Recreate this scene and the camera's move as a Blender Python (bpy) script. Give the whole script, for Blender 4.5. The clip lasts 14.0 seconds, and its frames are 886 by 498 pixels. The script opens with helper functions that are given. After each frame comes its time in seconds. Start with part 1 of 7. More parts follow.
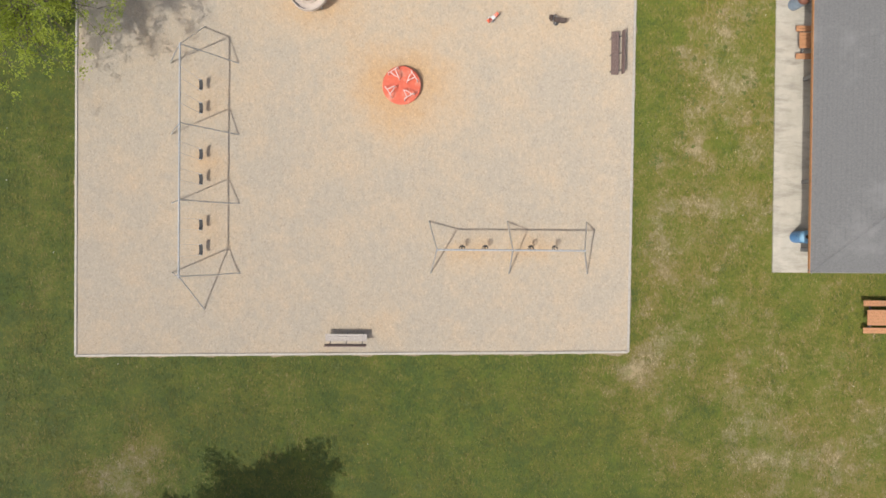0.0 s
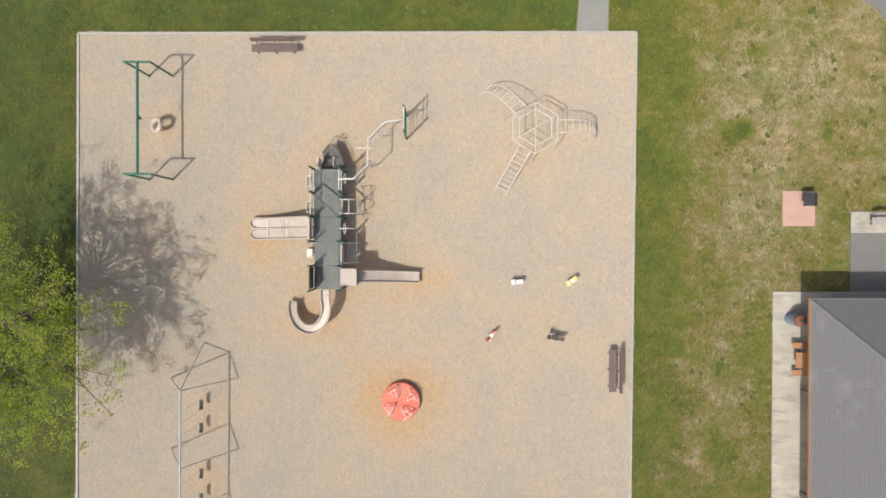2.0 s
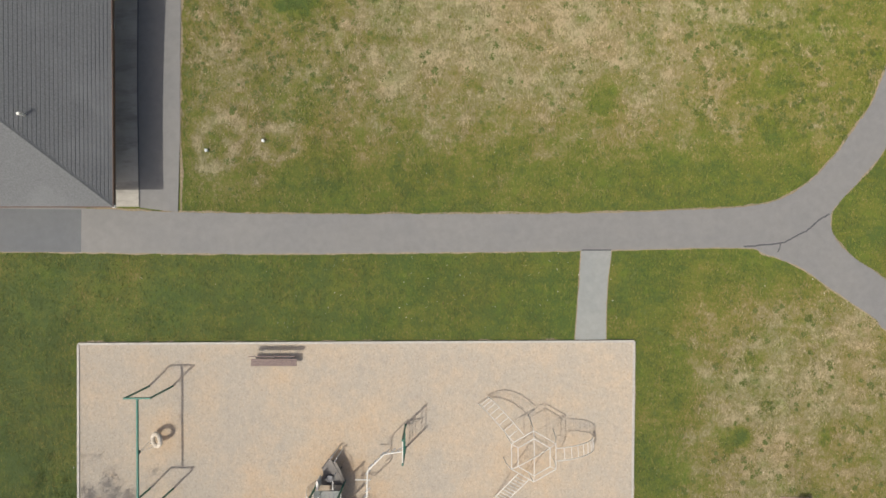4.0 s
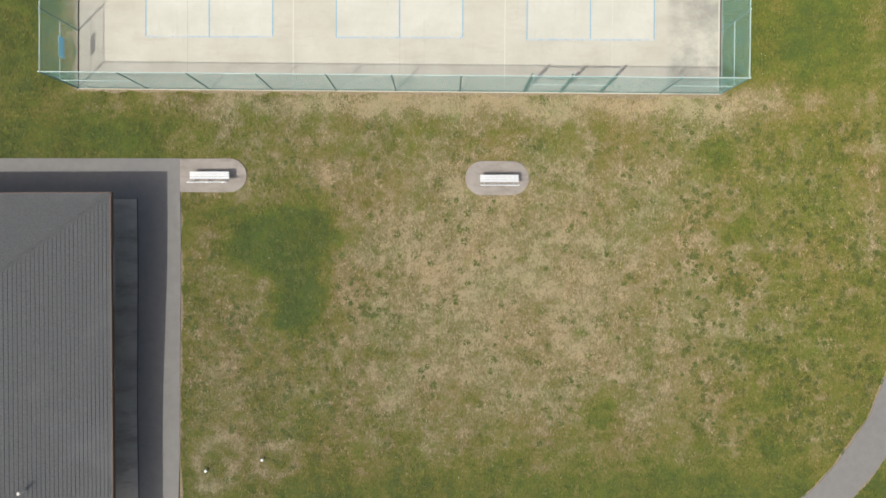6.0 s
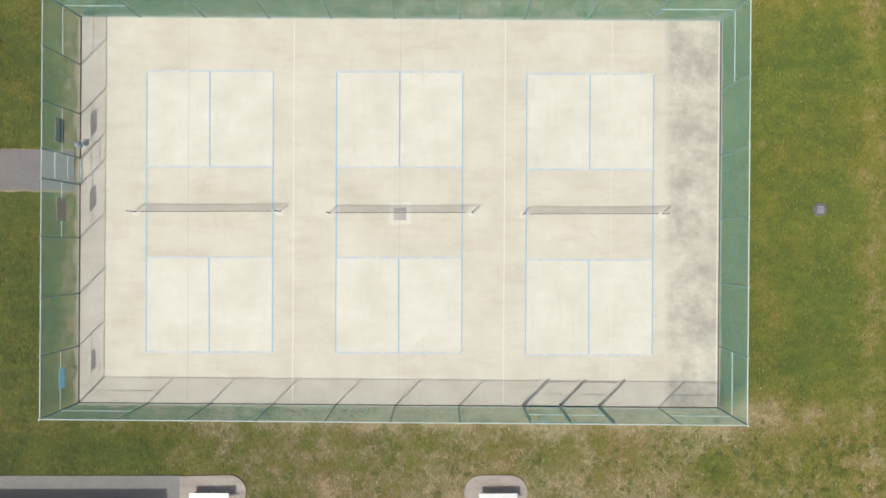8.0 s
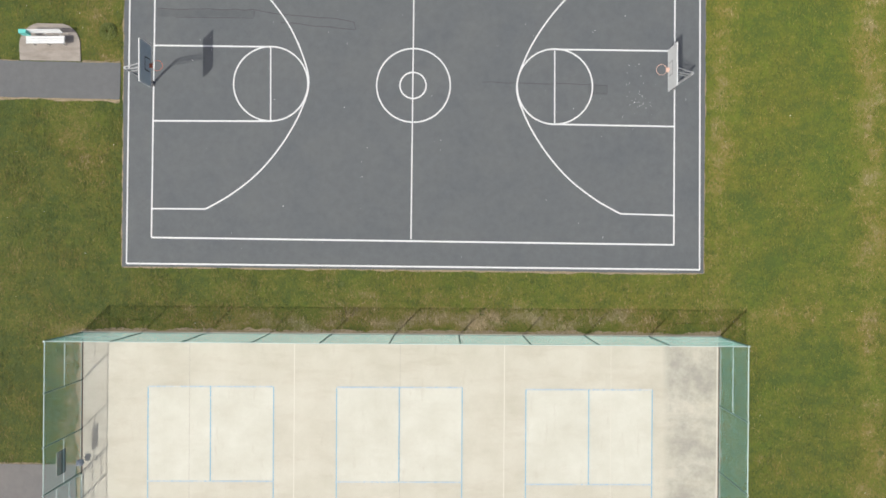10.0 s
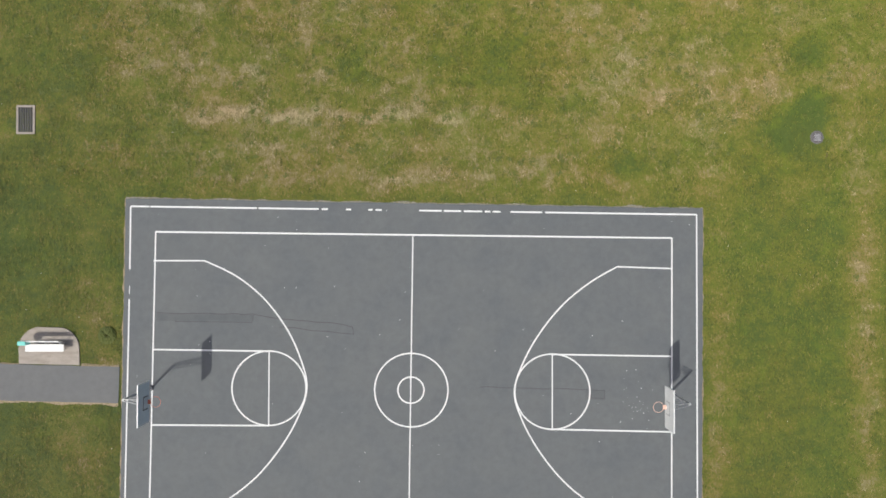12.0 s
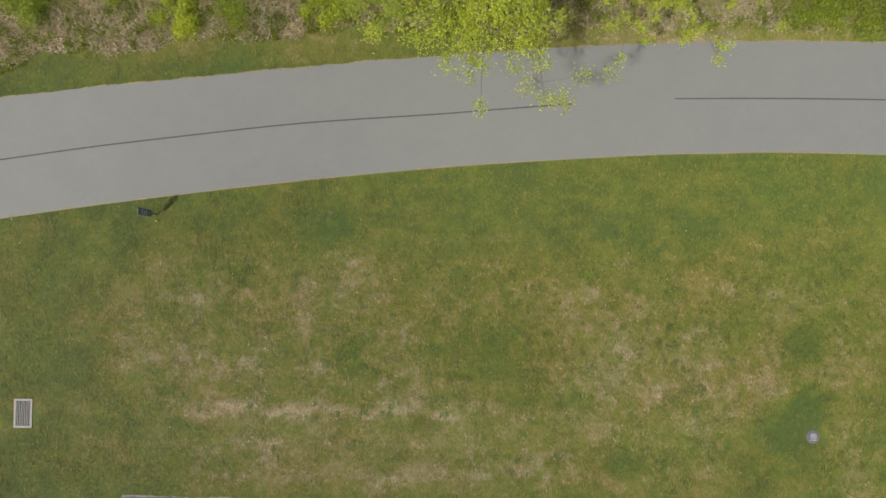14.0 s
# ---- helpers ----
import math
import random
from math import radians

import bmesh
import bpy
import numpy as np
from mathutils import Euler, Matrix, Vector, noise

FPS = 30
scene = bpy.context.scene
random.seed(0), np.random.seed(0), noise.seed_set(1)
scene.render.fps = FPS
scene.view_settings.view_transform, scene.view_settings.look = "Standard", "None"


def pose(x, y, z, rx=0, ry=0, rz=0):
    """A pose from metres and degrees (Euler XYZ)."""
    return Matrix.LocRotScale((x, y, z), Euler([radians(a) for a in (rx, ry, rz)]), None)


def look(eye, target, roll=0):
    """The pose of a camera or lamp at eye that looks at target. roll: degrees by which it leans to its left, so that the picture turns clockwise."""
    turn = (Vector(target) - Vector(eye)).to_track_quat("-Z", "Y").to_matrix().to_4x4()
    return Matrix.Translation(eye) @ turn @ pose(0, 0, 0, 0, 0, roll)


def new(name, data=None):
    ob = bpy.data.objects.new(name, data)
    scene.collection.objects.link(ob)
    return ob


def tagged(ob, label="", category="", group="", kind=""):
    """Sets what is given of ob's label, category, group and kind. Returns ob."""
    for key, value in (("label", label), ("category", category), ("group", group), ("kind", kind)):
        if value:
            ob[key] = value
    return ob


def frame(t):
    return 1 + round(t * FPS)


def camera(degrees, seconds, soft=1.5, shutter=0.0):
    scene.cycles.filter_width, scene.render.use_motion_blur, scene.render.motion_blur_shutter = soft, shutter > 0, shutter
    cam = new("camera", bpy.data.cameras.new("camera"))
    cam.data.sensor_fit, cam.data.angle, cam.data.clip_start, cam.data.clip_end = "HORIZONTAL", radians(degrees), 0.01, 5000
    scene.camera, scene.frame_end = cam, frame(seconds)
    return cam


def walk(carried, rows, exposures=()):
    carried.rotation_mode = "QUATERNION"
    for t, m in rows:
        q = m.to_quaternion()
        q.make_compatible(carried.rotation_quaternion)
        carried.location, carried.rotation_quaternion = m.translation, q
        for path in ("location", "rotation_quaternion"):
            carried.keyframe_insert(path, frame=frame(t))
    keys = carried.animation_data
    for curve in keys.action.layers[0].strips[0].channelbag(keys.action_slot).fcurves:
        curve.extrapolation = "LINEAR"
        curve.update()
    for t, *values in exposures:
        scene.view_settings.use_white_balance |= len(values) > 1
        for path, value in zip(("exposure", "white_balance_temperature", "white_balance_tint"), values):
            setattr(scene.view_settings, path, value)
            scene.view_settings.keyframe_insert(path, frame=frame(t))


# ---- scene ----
cam = camera(70.0, 14.0, soft=1.65)
# seconds, x, y, z, then degrees about x, y, z; the camera looks straight down
PATH = [
    (0.0, -0.198, 0.213, 30.979, -0.913, 0.011, 0.378),
    (0.5, -0.210, 3.988, 30.979, -0.770, 0.005, 0.321),
    (1.0, -0.226, 7.761, 30.979, -0.640, -0.003, 0.264),
    (1.5, -0.235, 11.531, 30.969, -0.559, -0.019, 0.193),
    (2.0, -0.237, 15.302, 30.956, -0.506, -0.038, 0.101),
    (2.5, -0.235, 19.075, 30.954, -0.464, -0.054, 0.006),
    (3.0, -0.231, 22.847, 30.960, -0.452, -0.059, -0.082),
    (3.2, -0.227, 24.356, 30.960, -0.471, -0.061, -0.107),
    (5.3, -0.109, 40.474, 30.879, -0.790, -0.038, 0.027),
    (6.0, -0.071, 45.839, 30.889, -0.696, -0.004, -0.071),
    (6.5, -0.051, 49.631, 30.894, -0.602, 0.015, -0.119),
    (7.0, -0.033, 53.399, 30.887, -0.474, 0.016, -0.141),
    (7.5, -0.012, 57.149, 30.883, -0.322, -0.003, -0.133),
    (8.0, 0.008, 60.905, 30.881, -0.204, 0.006, -0.100),
    (8.2, 0.018, 62.410, 30.885, -0.180, 0.006, -0.086),
    (10.3, 0.136, 78.473, 31.009, -0.012, 0.115, -0.053),
    (11.0, 0.182, 83.572, 31.044, 0.226, 0.104, -0.032),
    (11.5, 0.204, 87.145, 31.090, 0.513, 0.107, -0.019),
    (12.0, 0.227, 90.693, 31.147, 0.765, 0.103, 0.016),
    (12.5, 0.232, 94.243, 31.216, 1.001, 0.096, 0.082),
    (13.0, 0.245, 97.821, 31.318, 1.261, 0.068, 0.185),
    (13.5, 0.257, 101.413, 31.405, 1.498, 0.021, 0.303),
    (14.0, 0.264, 105.022, 31.521, 1.639, 0.002, 0.414),
]
walk(cam, [(t, pose(*p)) for t, *p in PATH])

# ---- world and sun ----
SUN_EL, SUN_AZ = 58.9, 225.0
world = bpy.data.worlds.new("world")
scene.world = world
world.use_nodes = True
wn = world.node_tree
sky = wn.nodes.new("ShaderNodeTexSky")
sky.sky_type, sky.sun_disc = "NISHITA", False
sky.dust_density, sky.air_density, sky.ozone_density = 5.0, 0.8, 0.6
sky.sun_elevation, sky.sun_rotation = radians(SUN_EL), radians(SUN_AZ)
wn.nodes["Background"].inputs["Strength"].default_value = 0.13
wn.links.new(sky.outputs[0], wn.nodes["Background"].inputs["Color"])
sun = new("sun", bpy.data.lights.new("sun", "SUN"))
sun.data.energy, sun.data.angle, sun.data.color = 3.4, radians(0.6), (1.0, 0.95, 0.87)
sun.matrix_world = look((-42.7, -42.7, 100), (0, 0, 0))
scene.view_settings.exposure = -0.06
scene.view_settings.use_white_balance = True
scene.view_settings.white_balance_temperature, scene.view_settings.white_balance_tint = 6450, 8.5


# ---- materials ----
def rgba(c):
    return (*c, 1.0)


class Nodes:
    """A small wrapper for building one node material."""

    def __init__(self, name, rough=0.8, metal=0.0):
        self.m = bpy.data.materials.new(name)
        self.m.use_nodes = True
        self.t = self.m.node_tree
        self.b = self.t.nodes["Principled BSDF"]
        self.b.inputs["Roughness"].default_value = rough
        self.b.inputs["Metallic"].default_value = metal
        self.coord = self.t.nodes.new("ShaderNodeTexCoord").outputs["Object"]

    def node(self, kind, **inputs):
        n = self.t.nodes.new(kind)
        for k, v in inputs.items():
            k = k.replace("_", " ")
            if hasattr(v, "is_linked"):
                self.t.links.new(v, n.inputs[k])
            else:
                n.inputs[k].default_value = v
        return n

    def noise(self, scale, detail=4.0, rough=0.6, coord=None, stretch=None):
        c = coord or self.coord
        if stretch:
            mp = self.t.nodes.new("ShaderNodeMapping")
            mp.inputs["Scale"].default_value = stretch
            self.t.links.new(c, mp.inputs["Vector"])
            c = mp.outputs["Vector"]
        return self.node("ShaderNodeTexNoise", Vector=c, Scale=scale, Detail=detail, Roughness=rough).outputs["Fac"]

    def ramp(self, fac, stops):
        r = self.t.nodes.new("ShaderNodeValToRGB")
        e = r.color_ramp.elements
        while len(e) < len(stops):
            e.new(0.5)
        for i, (p, c) in enumerate(stops):
            e[i].position = p
            e[i].color = rgba(c) if len(c) == 3 else c
        self.t.links.new(fac, r.inputs["Fac"])
        return r.outputs["Color"]

    def math(self, op, a, b):
        n = self.t.nodes.new("ShaderNodeMath")
        n.operation = op
        for i, v in enumerate((a, b)):
            if hasattr(v, "is_linked"):
                self.t.links.new(v, n.inputs[i])
            else:
                n.inputs[i].default_value = v
        return n.outputs[0]

    def mix(self, fac, a, b, blend="MIX"):
        n = self.t.nodes.new("ShaderNodeMix")
        n.data_type, n.blend_type = "RGBA", blend
        for i, v in ((0, fac), (6, a), (7, b)):
            if hasattr(v, "is_linked"):
                self.t.links.new(v, n.inputs[i])
            else:
                n.inputs[i].default_value = rgba(v) if isinstance(v, tuple) else v
        return n.outputs[2]

    def colour(self, c):
        self.t.links.new(c, self.b.inputs["Base Color"])
        return self

    def bump(self, h, strength=0.3, distance=0.02):
        n = self.node("ShaderNodeBump", Height=h, Strength=strength, Distance=distance)
        self.t.links.new(n.outputs["Normal"], self.b.inputs["Normal"])
        return self


def plain(name, c1, c2, scale=8.0, rough=0.6, metal=0.0, bump=0.15, stains=None, stain_scale=1.2):
    """Two-tone grain, an optional larger stain, and fine relief."""
    n = Nodes(name, rough, metal)
    g = n.noise(scale, 6.0, 0.65)
    c = n.ramp(g, [(0.3, c1), (0.7, c2)])
    if stains:
        s = n.ramp(n.noise(stain_scale, 5.0, 0.6), [(0.52, (0, 0, 0)), (0.72, (1, 1, 1))])
        c = n.mix(s, c, stains)
    n.colour(c)
    if bump:
        n.bump(n.noise(scale * 6, 3.0), bump, 0.01)
    return n.m


def grass_material(name, blades=False):
    n = Nodes(name, 0.85)
    n.b.inputs["Diffuse Roughness"].default_value = 1.0
    dry = n.node("ShaderNodeAttribute")
    dry.attribute_name = "dry"
    d = dry.outputs["Fac"]
    big = n.noise(0.35, 5.0, 0.65)
    mid = n.noise(1.9, 5.0, 0.65)
    fine = n.noise(8.0, 5.0, 0.75, stretch=(1.5, 0.7, 1.0))
    streak = n.noise(1.0, 4.0, 0.6, stretch=(0.28, 2.0, 1.0))
    v = n.math("ADD", d, n.math("MULTIPLY", n.math("SUBTRACT", big, 0.5), 0.8))
    v = n.math("ADD", v, n.math("MULTIPLY", n.math("SUBTRACT", mid, 0.5), 0.4))
    v = n.math("ADD", v, n.math("MULTIPLY", n.math("SUBTRACT", streak, 0.5), 0.35))
    v = n.math("ADD", v, n.math("MULTIPLY", n.math("SUBTRACT", fine, 0.5), 1.25))
    patch = n.noise(0.95, 6.0, 0.68)
    v = n.math("ADD", v, n.math("MULTIPLY", n.math("SUBTRACT", patch, 0.5), 0.6))
    web = n.noise(1.15, 6.0, 0.66)
    web = n.math("ABSOLUTE", n.math("SUBTRACT", web, 0.5), 0.0)
    web = n.math("SUBTRACT", 0.085, web)
    keep = n.node("ShaderNodeMapRange", Value=d, From_Min=0.08, From_Max=0.4).outputs[0]
    v = n.math("ADD", v, n.math("MULTIPLY", n.math("MULTIPLY", web, keep), 0.9))
    straw = n.ramp(n.noise(0.8, 7.0, 0.72), [(0.50, (0, 0, 0)), (0.60, (1, 1, 1))])
    v = n.math("ADD", v, n.math("MULTIPLY", n.math("MULTIPLY", n.math("SUBTRACT", straw, 0.33), keep), 0.24))
    if blades:
        r = n.t.nodes.new("ShaderNodeNewGeometry").outputs["Random Per Island"]
        v = n.math("ADD", v, n.math("MULTIPLY", n.math("SUBTRACT", r, 0.5), 0.75))
    c = n.ramp(v, [(0.0, (0.070, 0.102, 0.017)), (0.26, (0.117, 0.135, 0.014)), (0.46, (0.168, 0.153, 0.034)),
                   (0.66, (0.205, 0.178, 0.080)), (0.84, (0.262, 0.220, 0.128)), (1.0, (0.355, 0.293, 0.185))])
    weed = n.ramp(n.noise(2.9, 4.0, 0.62), [(0.57, (0, 0, 0)), (0.66, (1, 1, 1))])
    c = n.mix(n.math("MULTIPLY", weed, 0.28), c, (0.075, 0.104, 0.017))
    fresh = n.ramp(n.noise(1.3, 4.0, 0.6), [(0.55, (0, 0, 0)), (0.68, (1, 1, 1))])
    c = n.mix(n.math("MULTIPLY", fresh, 0.42), c, (0.113, 0.155, 0.012))
    tint = n.ramp(n.noise(0.28, 4.0, 0.6), [(0.36, (0.93, 1.0, 0.86)), (0.5, (0.99, 0.99, 0.9)), (0.64, (1.04, 0.98, 0.88))])
    c = n.mix(1.0, c, tint, "MULTIPLY")
    if blades:
        c = n.mix(1.0, c, n.ramp(n.math("FRACT", n.math("MULTIPLY", r, 7.13), 0.0), [(0.0, (0.72, 0.73, 0.70)), (0.5, (0.98, 0.98, 0.98)), (1.0, (1.32, 1.29, 1.25))]), "MULTIPLY")
    n.colour(c)
    if not blades:
        n.bump(n.math("ADD", n.noise(30.0, 4.0), n.noise(7.0, 4.0)), 0.5, 0.05)
    return n.m


def mulch_material(name, island=False):
    n = Nodes(name, 0.9)
    n.b.inputs["Diffuse Roughness"].default_value = 0.6
    worn = n.node("ShaderNodeAttribute")
    worn.attribute_name = "worn"
    big = n.noise(0.45, 5.0, 0.65)
    fine = n.noise(11.0, 5.0, 0.75)
    c = n.ramp(fine, [(0.25, (0.425, 0.358, 0.274)), (0.5, (0.480, 0.409, 0.317)), (0.8, (0.548, 0.472, 0.374))])
    mid = n.noise(2.6, 7.0, 0.8, stretch=(1.6, 0.8, 1.0))
    c = n.mix(1.0, c, n.ramp(mid, [(0.32, (0.92, 0.92, 0.94)), (0.5, (0.99, 0.99, 0.99)), (0.68, (1.07, 1.06, 1.04))]), "MULTIPLY")
    w = n.math("ADD", worn.outputs["Fac"], n.math("MULTIPLY", n.math("SUBTRACT", big, 0.52), 1.35))
    spots = n.noise(3.4, 6.0, 0.75, stretch=(1.3, 0.8, 1.0))
    w = n.math("ADD", w, n.math("MULTIPLY", n.math("SUBTRACT", spots, 0.5), 0.55))
    tint = n.ramp(w, [(0.0, (0.90, 0.93, 0.97)), (0.3, (1.0, 0.97, 0.93)), (0.9, (1.09, 0.89, 0.66))])
    c = n.mix(1.0, c, tint, "MULTIPLY")
    if island:
        r = n.t.nodes.new("ShaderNodeNewGeometry").outputs["Random Per Island"]
        c = n.mix(1.0, c, n.ramp(r, [(0.0, (0.80, 0.79, 0.78)), (0.45, (1.0, 1.0, 1.0)), (1.0, (1.18, 1.16, 1.13))]), "MULTIPLY")
    n.colour(c)
    n.bump(n.noise(22.0, 5.0, 0.7), 0.1, 0.012)
    return n.m


def asphalt_material(name, dark, light, blotch=0.5, mottle=1.0):
    n = Nodes(name, 0.88)
    g = n.noise(60.0, 4.0, 0.8)
    c = n.ramp(g, [(0.2, dark), (0.8, light)])
    s = n.ramp(n.noise(0.5, 6.0, 0.6), [(0.3, (0.90, 0.91, 0.93)), (0.7, (1.08, 1.06, 1.03))])
    c = n.mix(blotch, c, n.mix(1.0, c, s, "MULTIPLY"))
    s2 = n.ramp(n.noise(2.6, 6.0, 0.7), [(0.35, (0.93, 0.93, 0.93)), (0.65, (1.05, 1.05, 1.05))])
    c = n.mix(mottle, c, n.mix(1.0, c, s2, "MULTIPLY"))
    n.colour(c)
    n.bump(n.noise(90.0, 3.0), 0.35, 0.006)
    return n.m


def concrete_material(name, c1, c2, stain, scale=1.0):
    n = Nodes(name, 0.8)
    c = n.ramp(n.noise(0.55 * scale, 7.0, 0.62), [(0.3, c1), (0.7, c2)])
    s = n.ramp(n.noise(0.9 * scale, 6.0, 0.7, stretch=(0.45, 1.6, 1.0)), [(0.48, (0, 0, 0)), (0.72, (1, 1, 1))])
    c = n.mix(n.math("MULTIPLY", s, 0.7), c, stain)
    g = n.ramp(n.noise(40.0, 4.0, 0.7), [(0.3, (0.94, 0.94, 0.94)), (0.7, (1.05, 1.05, 1.05))])
    n.colour(n.mix(1.0, c, g, "MULTIPLY"))
    n.bump(n.noise(55.0, 3.0), 0.2, 0.005)
    return n.m


def slab_material(name, lift=1.0, cool=1.0):
    """Pale concrete, browner blotches, and a greyer weathered strip along the east side."""
    n = Nodes(name, 0.8)
    xyz = n.node("ShaderNodeSeparateXYZ", Vector=n.coord)
    c = n.ramp(n.noise(0.5, 7.0, 0.62), [(0.3, (0.445 * lift, 0.428 * lift * cool, 0.350 * lift * cool ** 2)), (0.7, (0.53 * lift, 0.516 * lift * cool, 0.438 * lift * cool ** 2))])
    s = n.ramp(n.noise(0.8, 6.0, 0.7, stretch=(0.45, 1.6, 1.0)), [(0.50, (0, 0, 0)), (0.74, (1, 1, 1))])
    c = n.mix(n.math("MULTIPLY", s, 0.42 - 3.2 * (lift - 1)), c, (0.37, 0.325, 0.25))
    s = n.ramp(n.noise(1.1, 5.0, 0.75, stretch=(2.2, 0.4, 1.0)), [(0.58, (0, 0, 0)), (0.72, (1, 1, 1))])
    c = n.mix(n.math("MULTIPLY", s, 0.34), c, (0.38, 0.345, 0.275))
    edge = n.node("ShaderNodeMapRange", Value=xyz.outputs["X"], From_Min=10.75, From_Max=11.15).outputs[0]
    w = n.ramp(n.noise(0.55, 7.0, 0.75, stretch=(0.9, 1.0, 1.0)), [(0.38, (0.05, 0.05, 0.05)), (0.62, (1, 1, 1))])
    c = n.mix(n.math("MULTIPLY", n.math("MULTIPLY", edge, w), 0.8), c, (0.265, 0.26, 0.225))
    g = n.ramp(n.noise(40.0, 4.0, 0.7), [(0.3, (0.94, 0.94, 0.94)), (0.7, (1.05, 1.05, 1.05))])
    n.colour(n.mix(1.0, c, g, "MULTIPLY"))
    n.bump(n.noise(55.0, 3.0), 0.2, 0.005)
    return n.m


def paint_material(name, c, wear, amount=0.62):
    """Line paint, thinned by wear."""
    n = Nodes(name, 0.7)
    w = n.ramp(n.noise(6.0, 6.0, 0.75), [(amount, (0, 0, 0)), (amount + 0.08, (1, 1, 1))])
    w2 = n.ramp(n.noise(0.8, 3.0), [(0.35, (0.25, 0.25, 0.25)), (0.7, (1, 1, 1))])
    base = n.ramp(n.noise(30.0, 3.0), [(0.3, tuple(0.92 * v for v in c)), (0.7, c)])
    n.colour(n.mix(n.mix(1.0, w, w2, "MULTIPLY"), base, wear))
    return n.m


def leaf_material(name, c1, c2, c3, through_light=0.42):
    n = Nodes(name, 0.6)
    r = n.t.nodes.new("ShaderNodeNewGeometry").outputs["Random Per Island"]
    c = n.ramp(r, [(0.0, c1), (0.55, c2), (1.0, c3)])
    n.colour(n.mix(1.0, c, n.ramp(n.noise(0.6, 4.0), [(0.3, (0.8, 0.85, 0.8)), (0.7, (1.15, 1.1, 1.0))]), "MULTIPLY"))
    tr = n.node("ShaderNodeBsdfTranslucent")
    n.t.links.new(c, tr.inputs["Color"])
    mx = n.t.nodes.new("ShaderNodeMixShader")
    mx.inputs[0].default_value = through_light
    n.t.links.new(n.b.outputs[0], mx.inputs[1])
    n.t.links.new(tr.outputs[0], mx.inputs[2])
    n.t.links.new(mx.outputs[0], n.t.nodes["Material Output"].inputs["Surface"])
    return n.m


M_GRASS = grass_material("grass")
M_BLADE = grass_material("grass_blades", True)
M_MULCH = mulch_material("wood_chip_surface")
M_CHIP = mulch_material("wood_chips", True)
M_PATH = asphalt_material("path_asphalt", (0.168, 0.165, 0.157), (0.212, 0.206, 0.194), 0.5, 1.0)
M_LINK = asphalt_material("worn_pale_asphalt", (0.225, 0.232, 0.215), (0.275, 0.282, 0.262), 0.8, 1.0)
M_GATEPATH = asphalt_material("brownish_asphalt", (0.130, 0.127, 0.125), (0.172, 0.167, 0.163), 1.0, 1.0)
M_ROAD = asphalt_material("road_asphalt", (0.160, 0.164, 0.152), (0.194, 0.199, 0.184), 0.35, 0.4)
M_PATCH = asphalt_material("new_asphalt", (0.104, 0.109, 0.113), (0.14, 0.145, 0.149))
M_COURT = asphalt_material("court_asphalt", (0.090, 0.100, 0.106), (0.124, 0.135, 0.142), 0.9)
M_COURT_DARK = asphalt_material("stained_court_asphalt", (0.079, 0.088, 0.093), (0.110, 0.120, 0.126), 1.0)
M_SEAL = asphalt_material("crack_sealer", (0.05, 0.05, 0.055), (0.085, 0.085, 0.09))
M_SLAB = slab_material("court_concrete")
M_SLAB_PALE = slab_material("scrubbed_concrete", 1.08, 1.03)
M_SLAB_GREY = concrete_material("weathered_concrete", (0.29, 0.28, 0.265), (0.40, 0.39, 0.36), (0.22, 0.21, 0.20), 1.6)
M_WALKC = concrete_material("walk_concrete", (0.38, 0.35, 0.295), (0.515, 0.48, 0.41), (0.19, 0.175, 0.15), 1.5)
M_SLABC = concrete_material("eave_slab_concrete", (0.31, 0.29, 0.25), (0.43, 0.40, 0.345), (0.14, 0.13, 0.11), 1.1)
M_PADC = concrete_material("pad_concrete", (0.25, 0.225, 0.198), (0.335, 0.30, 0.262), (0.17, 0.145, 0.12), 2.2)
M_PINK = concrete_material("pink_pad", (0.47, 0.29, 0.23), (0.54, 0.35, 0.28), (0.48, 0.37, 0.30), 3.0)
M_SOIL = plain("bare_soil", (0.19, 0.155, 0.09), (0.33, 0.26, 0.175), 9.0, 0.95, bump=0.5)
M_CRUMB = plain("crumbled_asphalt", (0.17, 0.16, 0.13), (0.30, 0.28, 0.23), 9.0, 0.95, bump=0.6)
M_WHITE_LINE = paint_material("white_line", (0.65, 0.67, 0.67), (0.13, 0.135, 0.14))
M_BLUE_LINE = paint_material("blue_line", (0.20, 0.39, 0.54), (0.52, 0.53, 0.50), 0.58)
M_BLUE_FADED = paint_material("faded_blue_line", (0.33, 0.44, 0.54), (0.53, 0.53, 0.48), 0.44)
M_PALE_LINE = paint_material("joint_filler", (0.60, 0.585, 0.51), (0.56, 0.53, 0.46), 0.55)
M_DARKJOINT = plain("slab_joint", (0.30, 0.28, 0.25), (0.42, 0.40, 0.35), 12.0, 0.9, bump=0)
M_SHINGLE_N = plain("grey_shingle", (0.095, 0.098, 0.098), (0.153, 0.156, 0.157), 14.0, 0.95, bump=0.4, stains=(0.165, 0.168, 0.168), stain_scale=0.25)
M_SHINGLE_S = plain("blue_grey_shingle", (0.125, 0.126, 0.127), (0.175, 0.176, 0.177), 14.0, 0.95, bump=0.4, stains=(0.25, 0.25, 0.25), stain_scale=0.25)
M_TAN = plain("tan_fascia", (0.36, 0.17, 0.07), (0.44, 0.22, 0.10), 6.0, 0.6)
M_BROWN = plain("brown_fascia", (0.075, 0.045, 0.033), (0.12, 0.07, 0.05), 6.0, 0.6)
